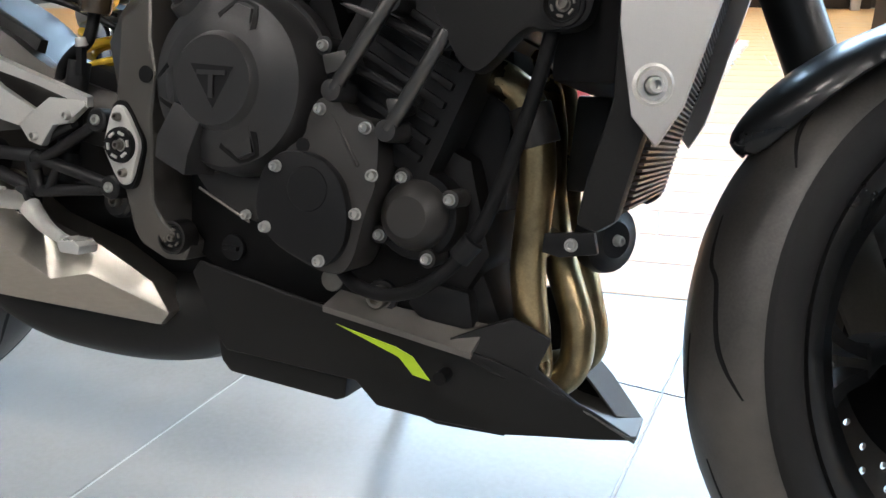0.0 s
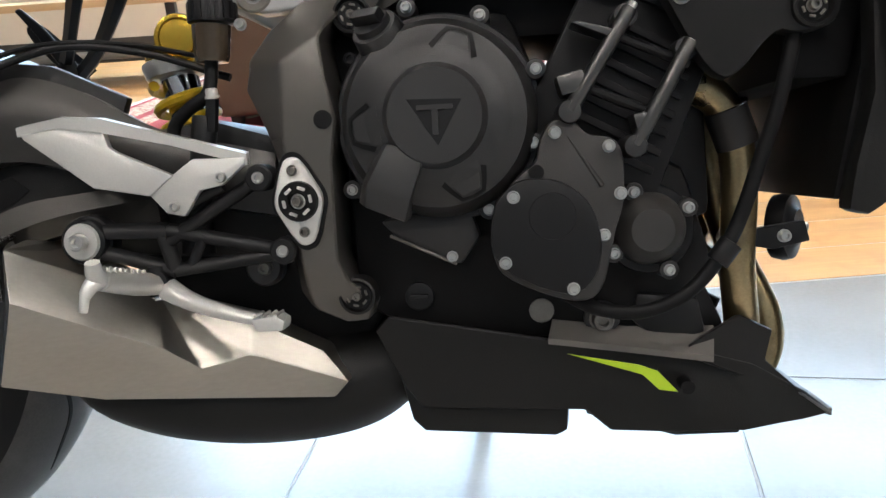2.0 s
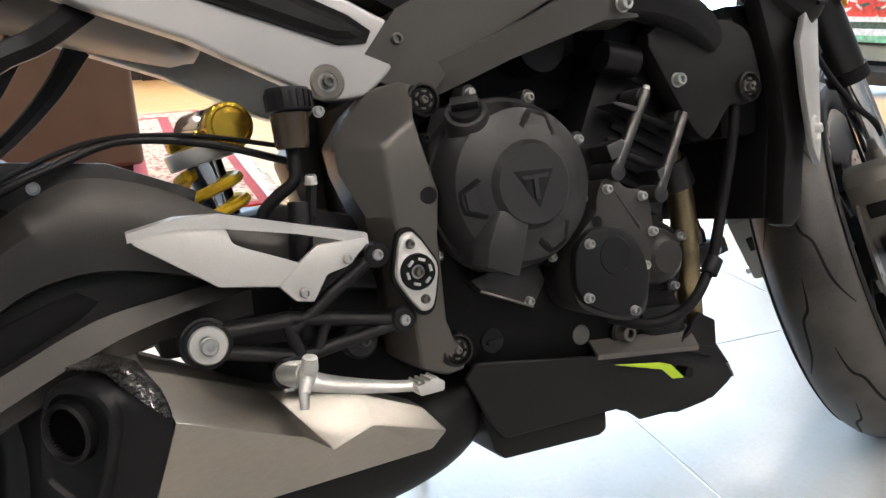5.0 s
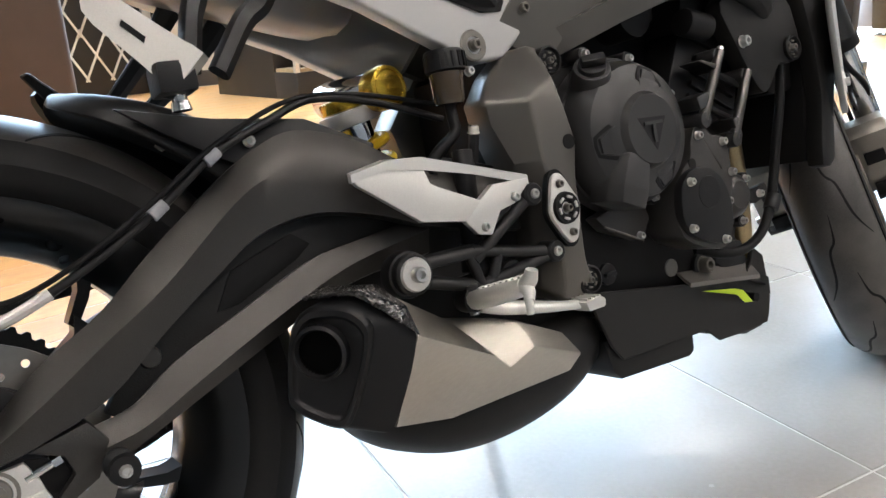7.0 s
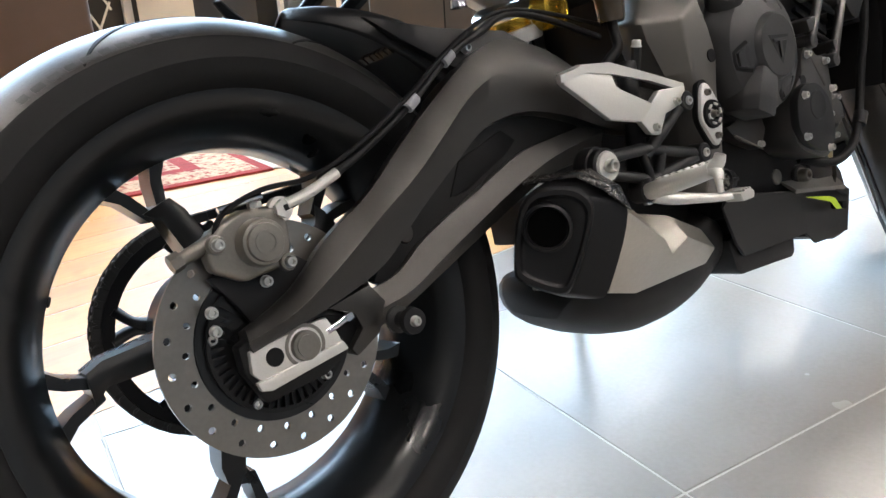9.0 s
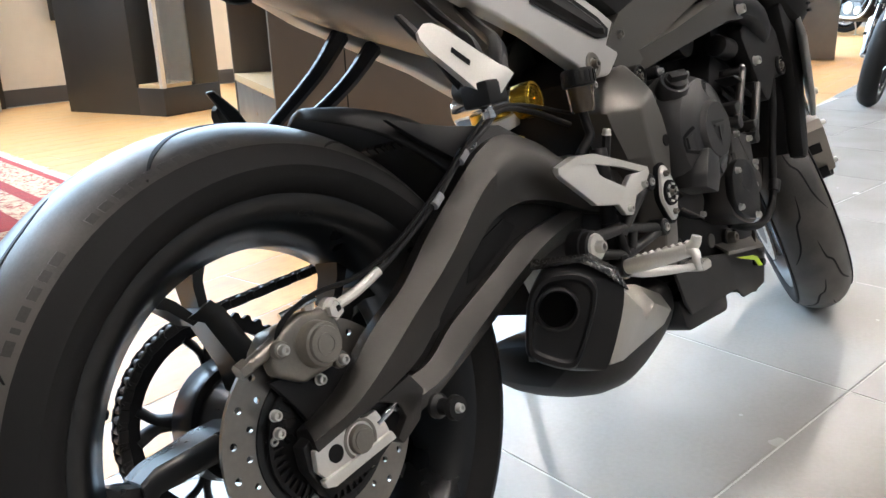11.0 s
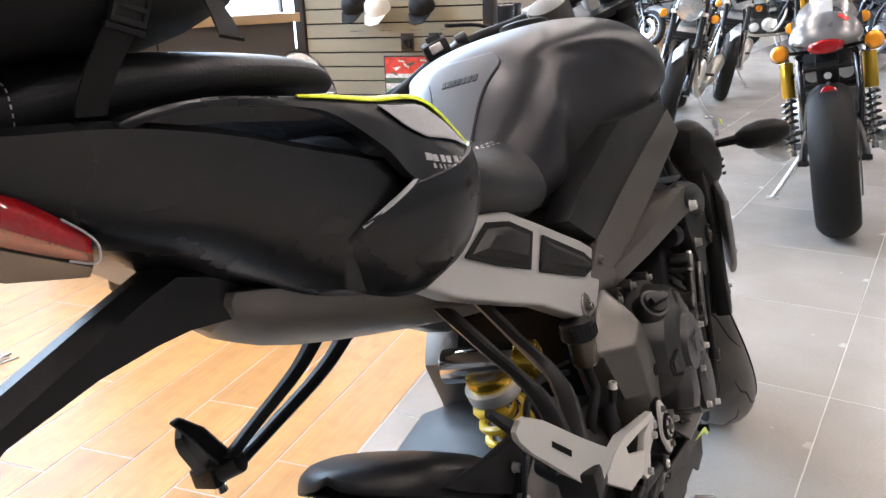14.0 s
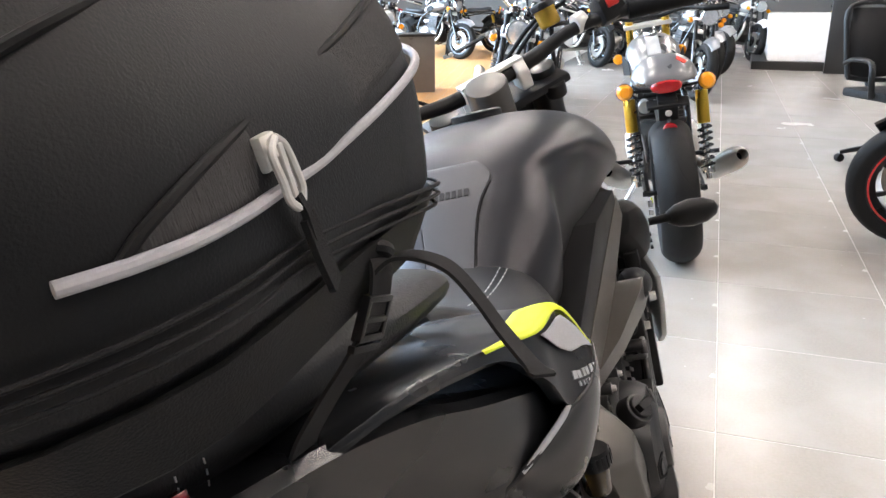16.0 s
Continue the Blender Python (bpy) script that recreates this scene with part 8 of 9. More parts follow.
ZM = Matrix.Translation((-0.083, -0.1295, 1.0960)) @ Matrix.Rotation(radians(-3), 4, "Y")
zp.matrix_basis = ZM
ringp = part("zip_ring", joined(tube([(0.0, 0, 0.006), (-0.0055, 0, 0.002), (-0.006, -0.001, -0.008), (-0.0056, -0.001, -0.014), (0, -0.001, -0.0180), (0.0056, -0.001, -0.014), (0.006, -0.001, -0.008), (0.0055, 0, 0.002), (0.0, 0, 0.006)], 0.0015, 8, 4), box(-0.0016, 0.0016, -0.0015, 0.0005, -0.017, 0.004, 0.0006)), ALLOY, bag, "worn metal zip pull")
ringp.matrix_basis = ZM @ Matrix.Translation((0, -0.005, -0.002))
tab = part("pull_tab", joined(ribbon([(0, 0, -0.014), (0.001, -0.001, -0.021), (0.003, 0.0, -0.030)], 0.0035, 0.0025, (1, 0, 0)), ribbon([(0.0025, 0, -0.022), (0.005, 0.0005, -0.036), (0.009, 0.001, -0.050)], 0.0085, 0.0025, (1, 0, 0))), WEB, bag, "black cord pull tab")
tab.matrix_basis = ZM @ Matrix.Translation((0, -0.006, -0.002))
BZ = Vector((0.28, -0.42, 0.86)).normalized()
BX = (Vector((0.93, -0.10, -0.30)) - BZ * Vector((0.93, -0.10, -0.30)).dot(BZ)).normalized()
BY = BZ.cross(BX)
BK = Matrix.Translation((-0.030, -0.127, 1.016)) @ Matrix((BX, BY, BZ)).transposed().to_4x4() @ Matrix.Scale(0.58, 4)
buckle = empty("buckle", BK, label="black ladder-lock buckle")
buckle.parent = bag
for bar_ in (box(-0.019, 0.019, -0.004, 0.004, 0.011, 0.016, 0.0015), box(-0.019, 0.019, -0.004, 0.004, -0.004, 0.001, 0.0015), box(-0.019, 0.019, -0.004, 0.004, -0.018, -0.012, 0.0015), box(-0.019, -0.0135, -0.004, 0.004, -0.016, 0.014, 0.0015), box(0.0135, 0.019, -0.004, 0.004, -0.016, 0.014, 0.0015), box(-0.022, 0.020, -0.003, 0.003, -0.026, -0.020, 0.0015)):
    part("buckle_bar", bar_, BLACK, buckle)
part("strap", ribbon([(-0.014, -0.129, 1.040), (-0.022, -0.1325, 1.031), (-0.030, -0.128, 1.016), (-0.037, -0.118, 1.003), (-0.042, -0.104, 0.989), (-0.044, -0.090, 0.974), (-0.044, -0.084, 0.966)], 0.019, 0.0016, (0.95, -0.05, -0.3)), WEB, bag, "black webbing strap")
part("strap_anchor", tube([(-0.020, -0.131, 1.043), (-0.014, -0.133, 1.040), (-0.006, -0.132, 1.036)], 0.0035, 8, 4), FABRIC, bag)
part("strap_tail", ribbon([(-0.024, -0.131, 1.032), (-0.021, -0.140, 1.0365), (-0.018, -0.150, 1.034), (-0.015, -0.160, 1.026), (-0.015, -0.168, 1.012), (-0.019, -0.176, 0.997), (-0.029, -0.187, 0.984), (-0.034, -0.192, 0.981)], 0.0125, 0.0016, (1, -0.05, -0.1)), WEB, bag, "loose strap end")

# ---- other motorcycles on show ----
WHITEP = material("gloss_white_paint", (0.72, 0.72, 0.71), 0.22, coat=0.5, vary=0.03, bump=0.0)
GREYP = material("brushed_grey_paint", (0.22, 0.22, 0.225), 0.30, metal=0.6, coat=0.3, vary=0.08, bump=0.02)
BLACKP = material("gloss_black_paint", (0.008, 0.008, 0.009), 0.16, coat=0.6, bump=0.0)
REDLINE = material("red_rim_stripe", (0.50, 0.02, 0.02), 0.35, bump=0.0)
LENS = material("clear_lamp_lens", (0.55, 0.58, 0.60), 0.08, metal=0.7, vary=0.3, grain=250, bump=0.3, fine=200)


def show_wheel(bk, name, C, R, W, style, rim_mat):
    w = empty(name)
    w.parent = bk
    rim = R - 0.085
    ty = part("tyre", lathe(tyre_profile(R, W, rim), 64, C, (0, 1, 0), True), WALL_RUB, w, "black tyre", angle=60)
    if style != "wire":
        for k in range(9):
            part("sipe", tread_groove(R, W, k * 40, [(0, 0.004), (9, 0.012), (18, 0.030), (28, W * 0.40)], 0.004, ty, C), DEEP, ty)
            part("sipe", tread_groove(R, W, k * 40 + 20, [(0, -0.004), (9, -0.012), (18, -0.030), (28, -W * 0.40)], 0.004, ty, C), DEEP, ty)
    hw = W * 0.36
    rb = part("rim", lathe([(rim + 0.006, -hw - 0.01), (rim - 0.01, -hw + 0.01), (rim - 0.03, 0), (rim - 0.01, hw - 0.01), (rim + 0.006, hw + 0.01), (rim - 0.012, hw + 0.008), (rim - 0.04, hw * 0.4), (rim - 0.04, -hw * 0.4), (rim - 0.012, -hw - 0.008)], 56, C, (0, 1, 0), True), rim_mat, w)
    part("hub", lathe([(0.015, -0.06), (0.05, -0.055), (0.035, 0), (0.05, 0.055), (0.015, 0.06)], 28, C, (0, 1, 0), True), rim_mat, w)
    if style == "wire":
        for k in range(20):
            a, b = radians(18 * k), radians(18 * k + (14 if k % 2 else -14))
            sd = 0.045 if k % 4 < 2 else -0.045
            part("spoke", rod((C[0] + 0.04 * math.cos(a), sd, C[2] + 0.04 * math.sin(a)), (C[0] + (rim - 0.03) * math.cos(b), 0, C[2] + (rim - 0.03) * math.sin(b)), 0.0028, seg=6), CHROME, rb)
    else:
        for k in range(5 if style == "five" else 7):
            a = radians(20 + 360 / (5 if style == "five" else 7) * k)
            part("spoke", tube([(C[0] + 0.045 * math.cos(a), 0, C[2] + 0.045 * math.sin(a)), (C[0] + 0.12 * math.cos(a + 0.08), 0, C[2] + 0.12 * math.sin(a + 0.08)), (C[0] + (rim - 0.03) * math.cos(a + 0.15), 0, C[2] + (rim - 0.03) * math.sin(a + 0.15))], [0.02, 0.013, 0.018], 8, 4, 0.8), rim_mat, rb)
    if style == "stripe":
        for sg in (-1, 1):
            part("rim_stripe", lathe([(rim - 0.004, sg * (hw + 0.0105)), (rim - 0.012, sg * (hw + 0.0095)), (rim - 0.012, sg * (hw + 0.0085)), (rim - 0.004, sg * (hw + 0.0095))], 56, C, (0, 1, 0), True), REDLINE, rb, "thin red stripe round the rim")
    part("brake_disc", lathe([(0.085, -W * 0.5 - 0.012), (0.15, -W * 0.5 - 0.012), (0.15, -W * 0.5 - 0.007), (0.085, -W * 0.5 - 0.007)], 48, C, (0, 1, 0), True), DISC, w)
    return w


def show_bike(m, label, paint, tail="cowl", wheels="five", rim=None, shock=None, lamp=True, bars_up=0.0, pipe=None, group=""):
    """A roadster: rear contact at the origin, heading +x, upright; m leans and turns it."""
    bk = empty("motorcycle", m, label=label, category="motorcycle", group=group)
    rim = rim or WHEEL
    shock = shock or GOLD
    pipe = pipe or STEEL
    RC2, FC2 = (0, 0, 0.315), (1.42, 0, 0.30)
    show_wheel(bk, "rear_wheel", RC2, 0.315, 0.165, wheels, rim)
    show_wheel(bk, "front_wheel", FC2, 0.30, 0.115, wheels, rim)
    part("swingarm", joined(tube([(0, -0.115, 0.315), (0.25, -0.115, 0.34), (0.52, -0.09, 0.40)], 0.02, 8, 4, 0.6), tube([(0, 0.115, 0.315), (0.25, 0.115, 0.34), (0.52, 0.09, 0.40)], 0.02, 8, 4, 0.6), rod((0.5, -0.1, 0.4), (0.5, 0.1, 0.4), 0.025, seg=14), rod((0, -0.135, 0.315), (0, 0.135, 0.315), 0.012, seg=12)), BLACK, bk)
    part("frame", joined(tube([(0.5, -0.11, 0.35), (0.52, -0.12, 0.56), (0.66, -0.11, 0.72), (1.06, -0.03, 0.93)], 0.017, 10, 5), tube([(0.5, 0.11, 0.35), (0.52, 0.12, 0.56), (0.66, 0.11, 0.72), (1.06, 0.03, 0.93)], 0.017, 10, 5), tube([(0.06, -0.10, 0.735), (0.3, -0.12, 0.72), (0.6, -0.11, 0.68)], 0.013, 8, 4), tube([(0.06, 0.10, 0.735), (0.3, 0.12, 0.72), (0.6, 0.11, 0.68)], 0.013, 8, 4), tube([(1.06, -0.03, 0.88), (1.0, -0.12, 0.55), (0.85, -0.14, 0.26), (0.55, -0.12, 0.26)], 0.015, 10, 5), tube([(1.06, 0.03, 0.88), (1.0, 0.12, 0.55), (0.85, 0.14, 0.26), (0.55, 0.12, 0.26)], 0.015, 10, 5)), BLACKP, bk, "black tubular frame", angle=70)
    # engine: cases, two round covers and finned barrels
    part("crankcase", prism([(0.54, 0.32), (0.53, 0.46), (0.64, 0.52), (0.9, 0.5), (0.98, 0.40), (0.95, 0.27), (0.62, 0.22)], -0.14, 0.14, 0.03, 3), ENGINE2, bk, "grey cast crankcase")
    for sg in (-1, 1):
        part("engine_cover", lathe([(0, 0.045), (0.06, 0.04), (0.088, 0.02), (0.095, 0), (0.095, -0.02), (0, -0.02)], 36, (0.70, sg * 0.14, 0.40), (0, sg, 0)), ALLOY, bk, "polished round engine cover")
        part("engine_cover", lathe([(0, 0.035), (0.05, 0.03), (0.068, 0.012), (0.07, -0.02), (0, -0.02)], 36, (0.89, sg * 0.14, 0.36), (0, sg, 0)), ALLOY, bk)
    part("barrel", prism([(0.72, 0.50), (0.76, 0.70), (0.94, 0.68), (0.93, 0.48)], -0.13, 0.13, 0.01), ENGINE, bk)
    for k in range(6):
        z = 0.515 + 0.026 * k
        part("cooling_fin", prism([(0.705, z), (0.71, z + 0.008), (0.958, z - 0.006), (0.955, z - 0.014)], -0.15, 0.15, 0.002, 1), ENGINE2, bk)
    part("cam_cover", prism([(0.75, 0.685), (0.77, 0.735), (0.93, 0.72), (0.945, 0.675)], -0.12, 0.12, 0.02, 3), ALLOY, bk)
    for sg in (-1, 1):
        part("carburettor", rod((0.60, sg * 0.07, 0.60), (0.73, sg * 0.07, 0.60), 0.032, 0.028, 20, 0.004), ALLOY, bk)
        part("header_pipe", tube([(0.93, sg * 0.07, 0.60), (1.02, sg * 0.085, 0.57), (1.06, sg * 0.11, 0.46), (1.0, sg * 0.145, 0.30), (0.86, sg * 0.17, 0.25), (0.55, sg * 0.19, 0.27), (0.40, sg * 0.20, 0.29)], 0.021, 16, 6), pipe, bk, "curved exhaust header", angle=70)
        sil = part("silencer", lathe([(0.020, 0.0), (0.03, 0.02), (0.050, 0.09), (0.052, 0.40), (0.046, 0.47), (0.030, 0.52), (0.024, 0.535), (0.021, 0.53), (0.021, 0.30), (0.012, 0.30)], 32, (0.42, sg * 0.198, 0.285), (-0.505, sg * 0.075, 0.17)), pipe, bk, "tapered steel silencer with an open end", angle=50)
        part("silencer_core", rod(Vector((0.42, sg * 0.198, 0.285)) + Vector((-0.505, sg * 0.075, 0.17)).normalized() * 0.36, Vector((0.42, sg * 0.198, 0.285)) + Vector((-0.505, sg * 0.075, 0.17)).normalized() * 0.45, 0.0212, seg=20), DEEP, sil)
        # twin shock: reservoir, spring, lower eye
        a, b = Vector((0.02, sg * 0.148, 0.345)), Vector((0.09, sg * 0.150, 0.735))
        d = (b - a).normalized()
        sk = empty("shock_absorber")
        sk.parent = bk
        part("damper", rod(a, b, 0.013, seg=14), CHROME, sk)
        coil = []
        for k in range(49):
            an = 2 * math.pi * k / 7
            u = d.orthogonal().normalized()
            coil.append(a.lerp(b, 0.12 + 0.46 * k / 48) + 0.027 * (math.cos(an) * u + math.sin(an) * d.cross(u)))
        part("spring", tube(coil, 0.0055, 6, 1), BLACKP, sk, "black coil spring")
        part("upper_body", rod(a.lerp(b, 0.60), a.lerp(b, 0.96), 0.026, seg=20, bevel=0.004), shock, sk, "gold anodised upper body")
        part("lower_collar", rod(a.lerp(b, 0.06), a.lerp(b, 0.13), 0.028, seg=20, bevel=0.003), CHROME, sk)
        # rear indicator
        part("indicator_stem", rod((0.0, sg * 0.06, 0.755), (-0.02, sg * 0.145, 0.765), 0.007, seg=10), BLACK, bk)
        part("indicator_lens", lathe([(0, 0.03), (0.022, 0.026), (0.033, 0.010), (0.034, -0.006), (0, -0.012)], 24, (-0.028, sg * 0.165, 0.768), (-1, 0, 0)), AMBER, bk, "amber indicator lens")
        part("indicator_shell", lathe([(0, -0.045), (0.02, -0.035), (0.036, -0.008), (0.0365, 0.002), (0.03, 0.0)], 24, (-0.028, sg * 0.165, 0.768), (-1, 0, 0)), BLACKP, bk)
        # fork
        fx = (1.40, sg * 0.095, 0.30)
        part("fork_leg", rod(fx, (1.265, sg * 0.095, 0.60), 0.027, 0.025, 20, 0.003), BLACKP, bk)
        part("stanchion", rod((1.275, sg * 0.095, 0.58), (1.085, sg * 0.095, 1.0), 0.0205, seg=20), GOLD if tail == "cowl" else BLACK, bk, "fork stanchion")
        part("grip", rod((0.955, sg * 0.28, 1.01 + bars_up), (0.915, sg * 0.40, 1.0 + bars_up), 0.017, seg=16, bevel=0.003), DEEP, bk)
        part("lever", tube([(1.01, sg * 0.22, 1.015 + bars_up), (1.01, sg * 0.30, 1.005 + bars_up), (0.985, sg * 0.39, 0.995 + bars_up)], 0.006, 8, 4), ALLOY, bk)
        part("front_indicator", lathe([(0, 0.028), (0.022, 0.022), (0.03, 0.006), (0.028, -0.012), (0, -0.03)], 20, (1.20, sg * 0.17, 0.80), (1, 0, 0)), AMBER, bk)
        part("knee_pad", plate([(0.66, sg * 0.118, 0.76), (0.80, sg * 0.150, 0.75), (0.86, sg * 0.15, 0.80), (0.80, sg * 0.148, 0.85), (0.68, sg * 0.122, 0.82)], sg * -0.004, 0.001), DEEP, bk)
    part("handlebar", tube([(0.955, -0.30, 1.01 + bars_up), (1.04, -0.18, 1.025 + bars_up), (1.07, -0.07, 1.005), (1.07, 0.07, 1.005), (1.04, 0.18, 1.025 + bars_up), (0.955, 0.30, 1.01 + bars_up)], 0.0115, 12, 6), CHROME if tail != "cowl" else BLACK, bk)
    part("yoke", joined(prism([(1.05, 0.955), (1.12, 0.965), (1.12, 0.985), (1.05, 0.975)], -0.125, 0.125, 0.006), prism([(1.13, 0.80), (1.20, 0.81), (1.195, 0.835), (1.125, 0.825)], -0.125, 0.125, 0.006)), ALLOY, bk)
    part("front_mudguard", tube([(1.42 + 0.325 * math.cos(radians(d)), 0, 0.30 + 0.325 * math.sin(radians(d))) for d in (50, 70, 90, 110, 130, 150)], [0.05, 0.058, 0.06, 0.06, 0.058, 0.045], 12, 4, 0.15), paint, bk, angle=80)
    if lamp:
        hl = empty("headlamp")
        hl.parent = bk
        part("shell", lathe([(0, -0.11), (0.05, -0.095), (0.08, -0.05), (0.09, 0.0), (0.088, 0.012)], 40, (1.27, 0, 0.86), (1, 0, -0.08)), BLACKP if tail == "cowl" else CHROME, hl, angle=60)
        part("bezel", lathe([(0.082, 0.022), (0.09, 0.02), (0.094, 0.008), (0.09, 0.0), (0.082, 0.004)], 40, (1.27, 0, 0.86), (1, 0, -0.08), True), CHROME, hl, "chrome bezel")
        part("lens", lathe([(0, 0.034), (0.05, 0.028), (0.083, 0.012), (0.08, 0.006), (0, 0.006)], 40, (1.27, 0, 0.86), (1, 0, -0.08)), LENS, hl, "round clear lamp lens", angle=60)
        for sg in (-1, 1):
            part("dial", lathe([(0, 0.03), (0.035, 0.03), (0.04, 0.024), (0.036, -0.02), (0, -0.03)], 28, (1.16, sg * 0.05, 0.985), (-0.6, 0, 0.8)), BLACKP, bk, "round dial")
    # tank
    part("fuel_tank", loft([half_ring(x, h) for x, h in (
        (0.56, [(0, 0.80), (0.05, 0.795), (0.085, 0.775), (0.085, 0.735), (0, 0.725)]), (0.62, [(0, 0.868), (0.07, 0.858), (0.115, 0.81), (0.11, 0.735), (0, 0.72)]),
        (0.75, [(0, 0.918), (0.09, 0.905), (0.145, 0.845), (0.138, 0.745), (0, 0.72)]), (0.90, [(0, 0.945), (0.09, 0.932), (0.145, 0.868), (0.132, 0.77), (0, 0.75)]),
        (1.02, [(0, 0.93), (0.07, 0.92), (0.11, 0.87), (0.095, 0.80), (0, 0.79)]), (1.06, [(0, 0.90), (0.05, 0.895), (0.075, 0.86), (0.065, 0.82), (0, 0.815)]))]), paint, bk, "painted fuel tank", subsurf=2, angle=60)
    part("tank_stripe", loft([[(x, -0.032, z), (x, 0.032, z), (x, 0.032, z - 0.004), (x, -0.032, z - 0.004)] for x, z in ((0.60, 0.850), (0.66, 0.886), (0.75, 0.9155), (0.84, 0.931), (0.92, 0.941), (1.0, 0.934))]), SILVER, bk, "pale centre stripe")
    part("filler_cap", lathe([(0, 0.016), (0.028, 0.014), (0.032, 0.008), (0.032, -0.01), (0, -0.01)], 28, (0.82, 0, 0.932), (-0.1, 0, 1)), CHROME, bk)
    part("seat", loft([half_ring(x, h) for x, h in ((0.10, [(0, 0.835), (0.09, 0.83), (0.12, 0.80), (0.11, 0.755), (0, 0.75)]), (0.25, [(0, 0.80), (0.10, 0.795), (0.13, 0.77), (0.12, 0.73), (0, 0.725)]), (0.42, [(0, 0.795), (0.10, 0.79), (0.13, 0.765), (0.12, 0.72), (0, 0.715)]), (0.57, [(0, 0.805), (0.07, 0.80), (0.09, 0.775), (0.085, 0.73), (0, 0.725)]))]), SEAT, bk, "black vinyl seat", subsurf=2, angle=60)
    if tail == "cowl":
        part("tail_cowl", loft([half_ring(x, h) for x, h in ((-0.105, [(0, 0.805), (0.055, 0.803), (0.075, 0.795), (0.07, 0.785), (0, 0.783)]), (-0.085, [(0, 0.86), (0.085, 0.845), (0.118, 0.802), (0.115, 0.785), (0, 0.783)]), (-0.02, [(0, 0.905), (0.09, 0.888), (0.138, 0.815), (0.132, 0.775), (0, 0.77)]), (0.08, [(0, 0.905), (0.095, 0.888), (0.14, 0.82), (0.134, 0.76), (0, 0.755)]), (0.20, [(0, 0.84), (0.10, 0.83), (0.135, 0.79), (0.128, 0.745), (0, 0.74)]))]), paint, bk, "humped grey seat cowl", subsurf=2, angle=60)
        part("cowl_mark", plate([(-0.072, -0.045, 0.877), (-0.079, -0.078, 0.853), (-0.068, -0.088, 0.861), (-0.062, -0.052, 0.886)], 0.004, 0.0005), REDP, bk, "small red mark")
    lampr = empty("tail_lamp_unit")
    lampr.parent = bk
    part("lens", loft([[(-0.10 - b, y, z) for y, z in ((-0.07 * f, 0.775), (-0.062 * f, 0.80 - 0.004), (0, 0.806), (0.062 * f, 0.796), (0.07 * f, 0.775), (0.05 * f, 0.752), (0, 0.748), (-0.05 * f, 0.752))] for b, f in ((-0.03, 1.0), (0.006, 1.0), (0.018, 0.82))]), REDLENS, lampr, "red tail lamp lens", subsurf=1, angle=60)
    part("bracket", joined(prism([(-0.10, 0.72), (-0.05, 0.745), (0.04, 0.72), (0.02, 0.66), (-0.06, 0.63)], -0.04, 0.04, 0.008), prism([(-0.10, 0.70), (-0.06, 0.725), (-0.05, 0.70), (-0.09, 0.685)], -0.085, 0.085, 0.006), rod((-0.08, 0, 0.64), (-0.10, 0, 0.60), 0.008, seg=10)), BLACK, lampr)
    part("plate_lamp", lathe([(0, 0.008), (0.012, 0.006), (0.014, 0), (0, 0)], 16, (-0.085, 0, 0.665), (-1, 0, -0.2)), SILVER, lampr)
    part("reflector", lathe([(0, 0.006), (0.028, 0.005), (0.031, 0), (0.031, -0.008), (0, -0.008)], 28, (-0.105, 0, 0.598), (-1, 0, 0)), REDLENS, lampr, "round red reflector")
    part("rear_mudguard", tube([(0.342 * math.cos(radians(d)), 0, 0.315 + 0.342 * math.sin(radians(d))) for d in (40, 60, 78, 94)], [0.06, 0.075, 0.078, 0.06], 12, 4, 0.12), BLACK, bk, angle=80)
    part("chain_guard", prism([(0.05, 0.44), (0.10, 0.47), (0.45, 0.50), (0.45, 0.47), (0.10, 0.435)], 0.09, 0.105, 0.003), BLACK, bk)
    part("side_stand", joined(tube([(0.60, 0.12, 0.27), (0.58, 0.20, 0.16), (0.53, 0.285, 0.055)], 0.011, 10, 4), moved(box(-0.035, 0.035, -0.03, 0.03, -0.005, 0.005, 0.003), Matrix.Translation((0.535, 0.285, 0.051)) @ Matrix.Rotation(radians(9), 4, "X"))), ALLOY, bk, "bright side stand")
    part("footrest", joined(rod((0.50, -0.14, 0.36), (0.48, -0.25, 0.365), 0.011, seg=12), rod((0.50, 0.14, 0.36), (0.48, 0.25, 0.365), 0.011, seg=12), rod((0.50, -0.14, 0.36), (0.50, 0.14, 0.36), 0.012, seg=12)), BLACK, bk)
    return bk


def stand_at(x, y, deg, front=False, lean=9.0):
    """Stands a roadster with its rear (or front) tyre at x, y, heading deg."""
    m = Matrix.Translation((x, y, 0)) @ Matrix.Rotation(radians(deg), 4, "Z") @ Matrix.Rotation(radians(-lean), 4, "X")
    return m @ Matrix.Translation((-1.42, 0, 0)) if front else m


cafe = show_bike(stand_at(3.11, -0.31, 1.0, lean=10), "grey café racer with gold shocks and amber indicators", GREYP)
retro = show_bike(stand_at(5.08, 0.81, 187, True), "dark grey retro roadster with a chrome headlamp", GREYP, tail="seat", wheels="wire", rim=BLACKP, shock=BLACKP, bars_up=0.05)
show_bike(stand_at(3.56, -1.36, 78, True), "black sports motorcycle with a red rim stripe", BLACKP, wheels="stripe", lamp=False, pipe=BLACK)
ROWB = "motorcycles parked in the far row"
tagged(copy_thing(retro, stand_at(8.4, -0.81, 196, True)), "dark retro roadster with wire wheels in the row", "motorcycle", ROWB)
tagged(copy_thing(retro, stand_at(9.6, -1.0, 200, True)), "dark retro roadster with wire wheels in the row", "motorcycle", ROWB)
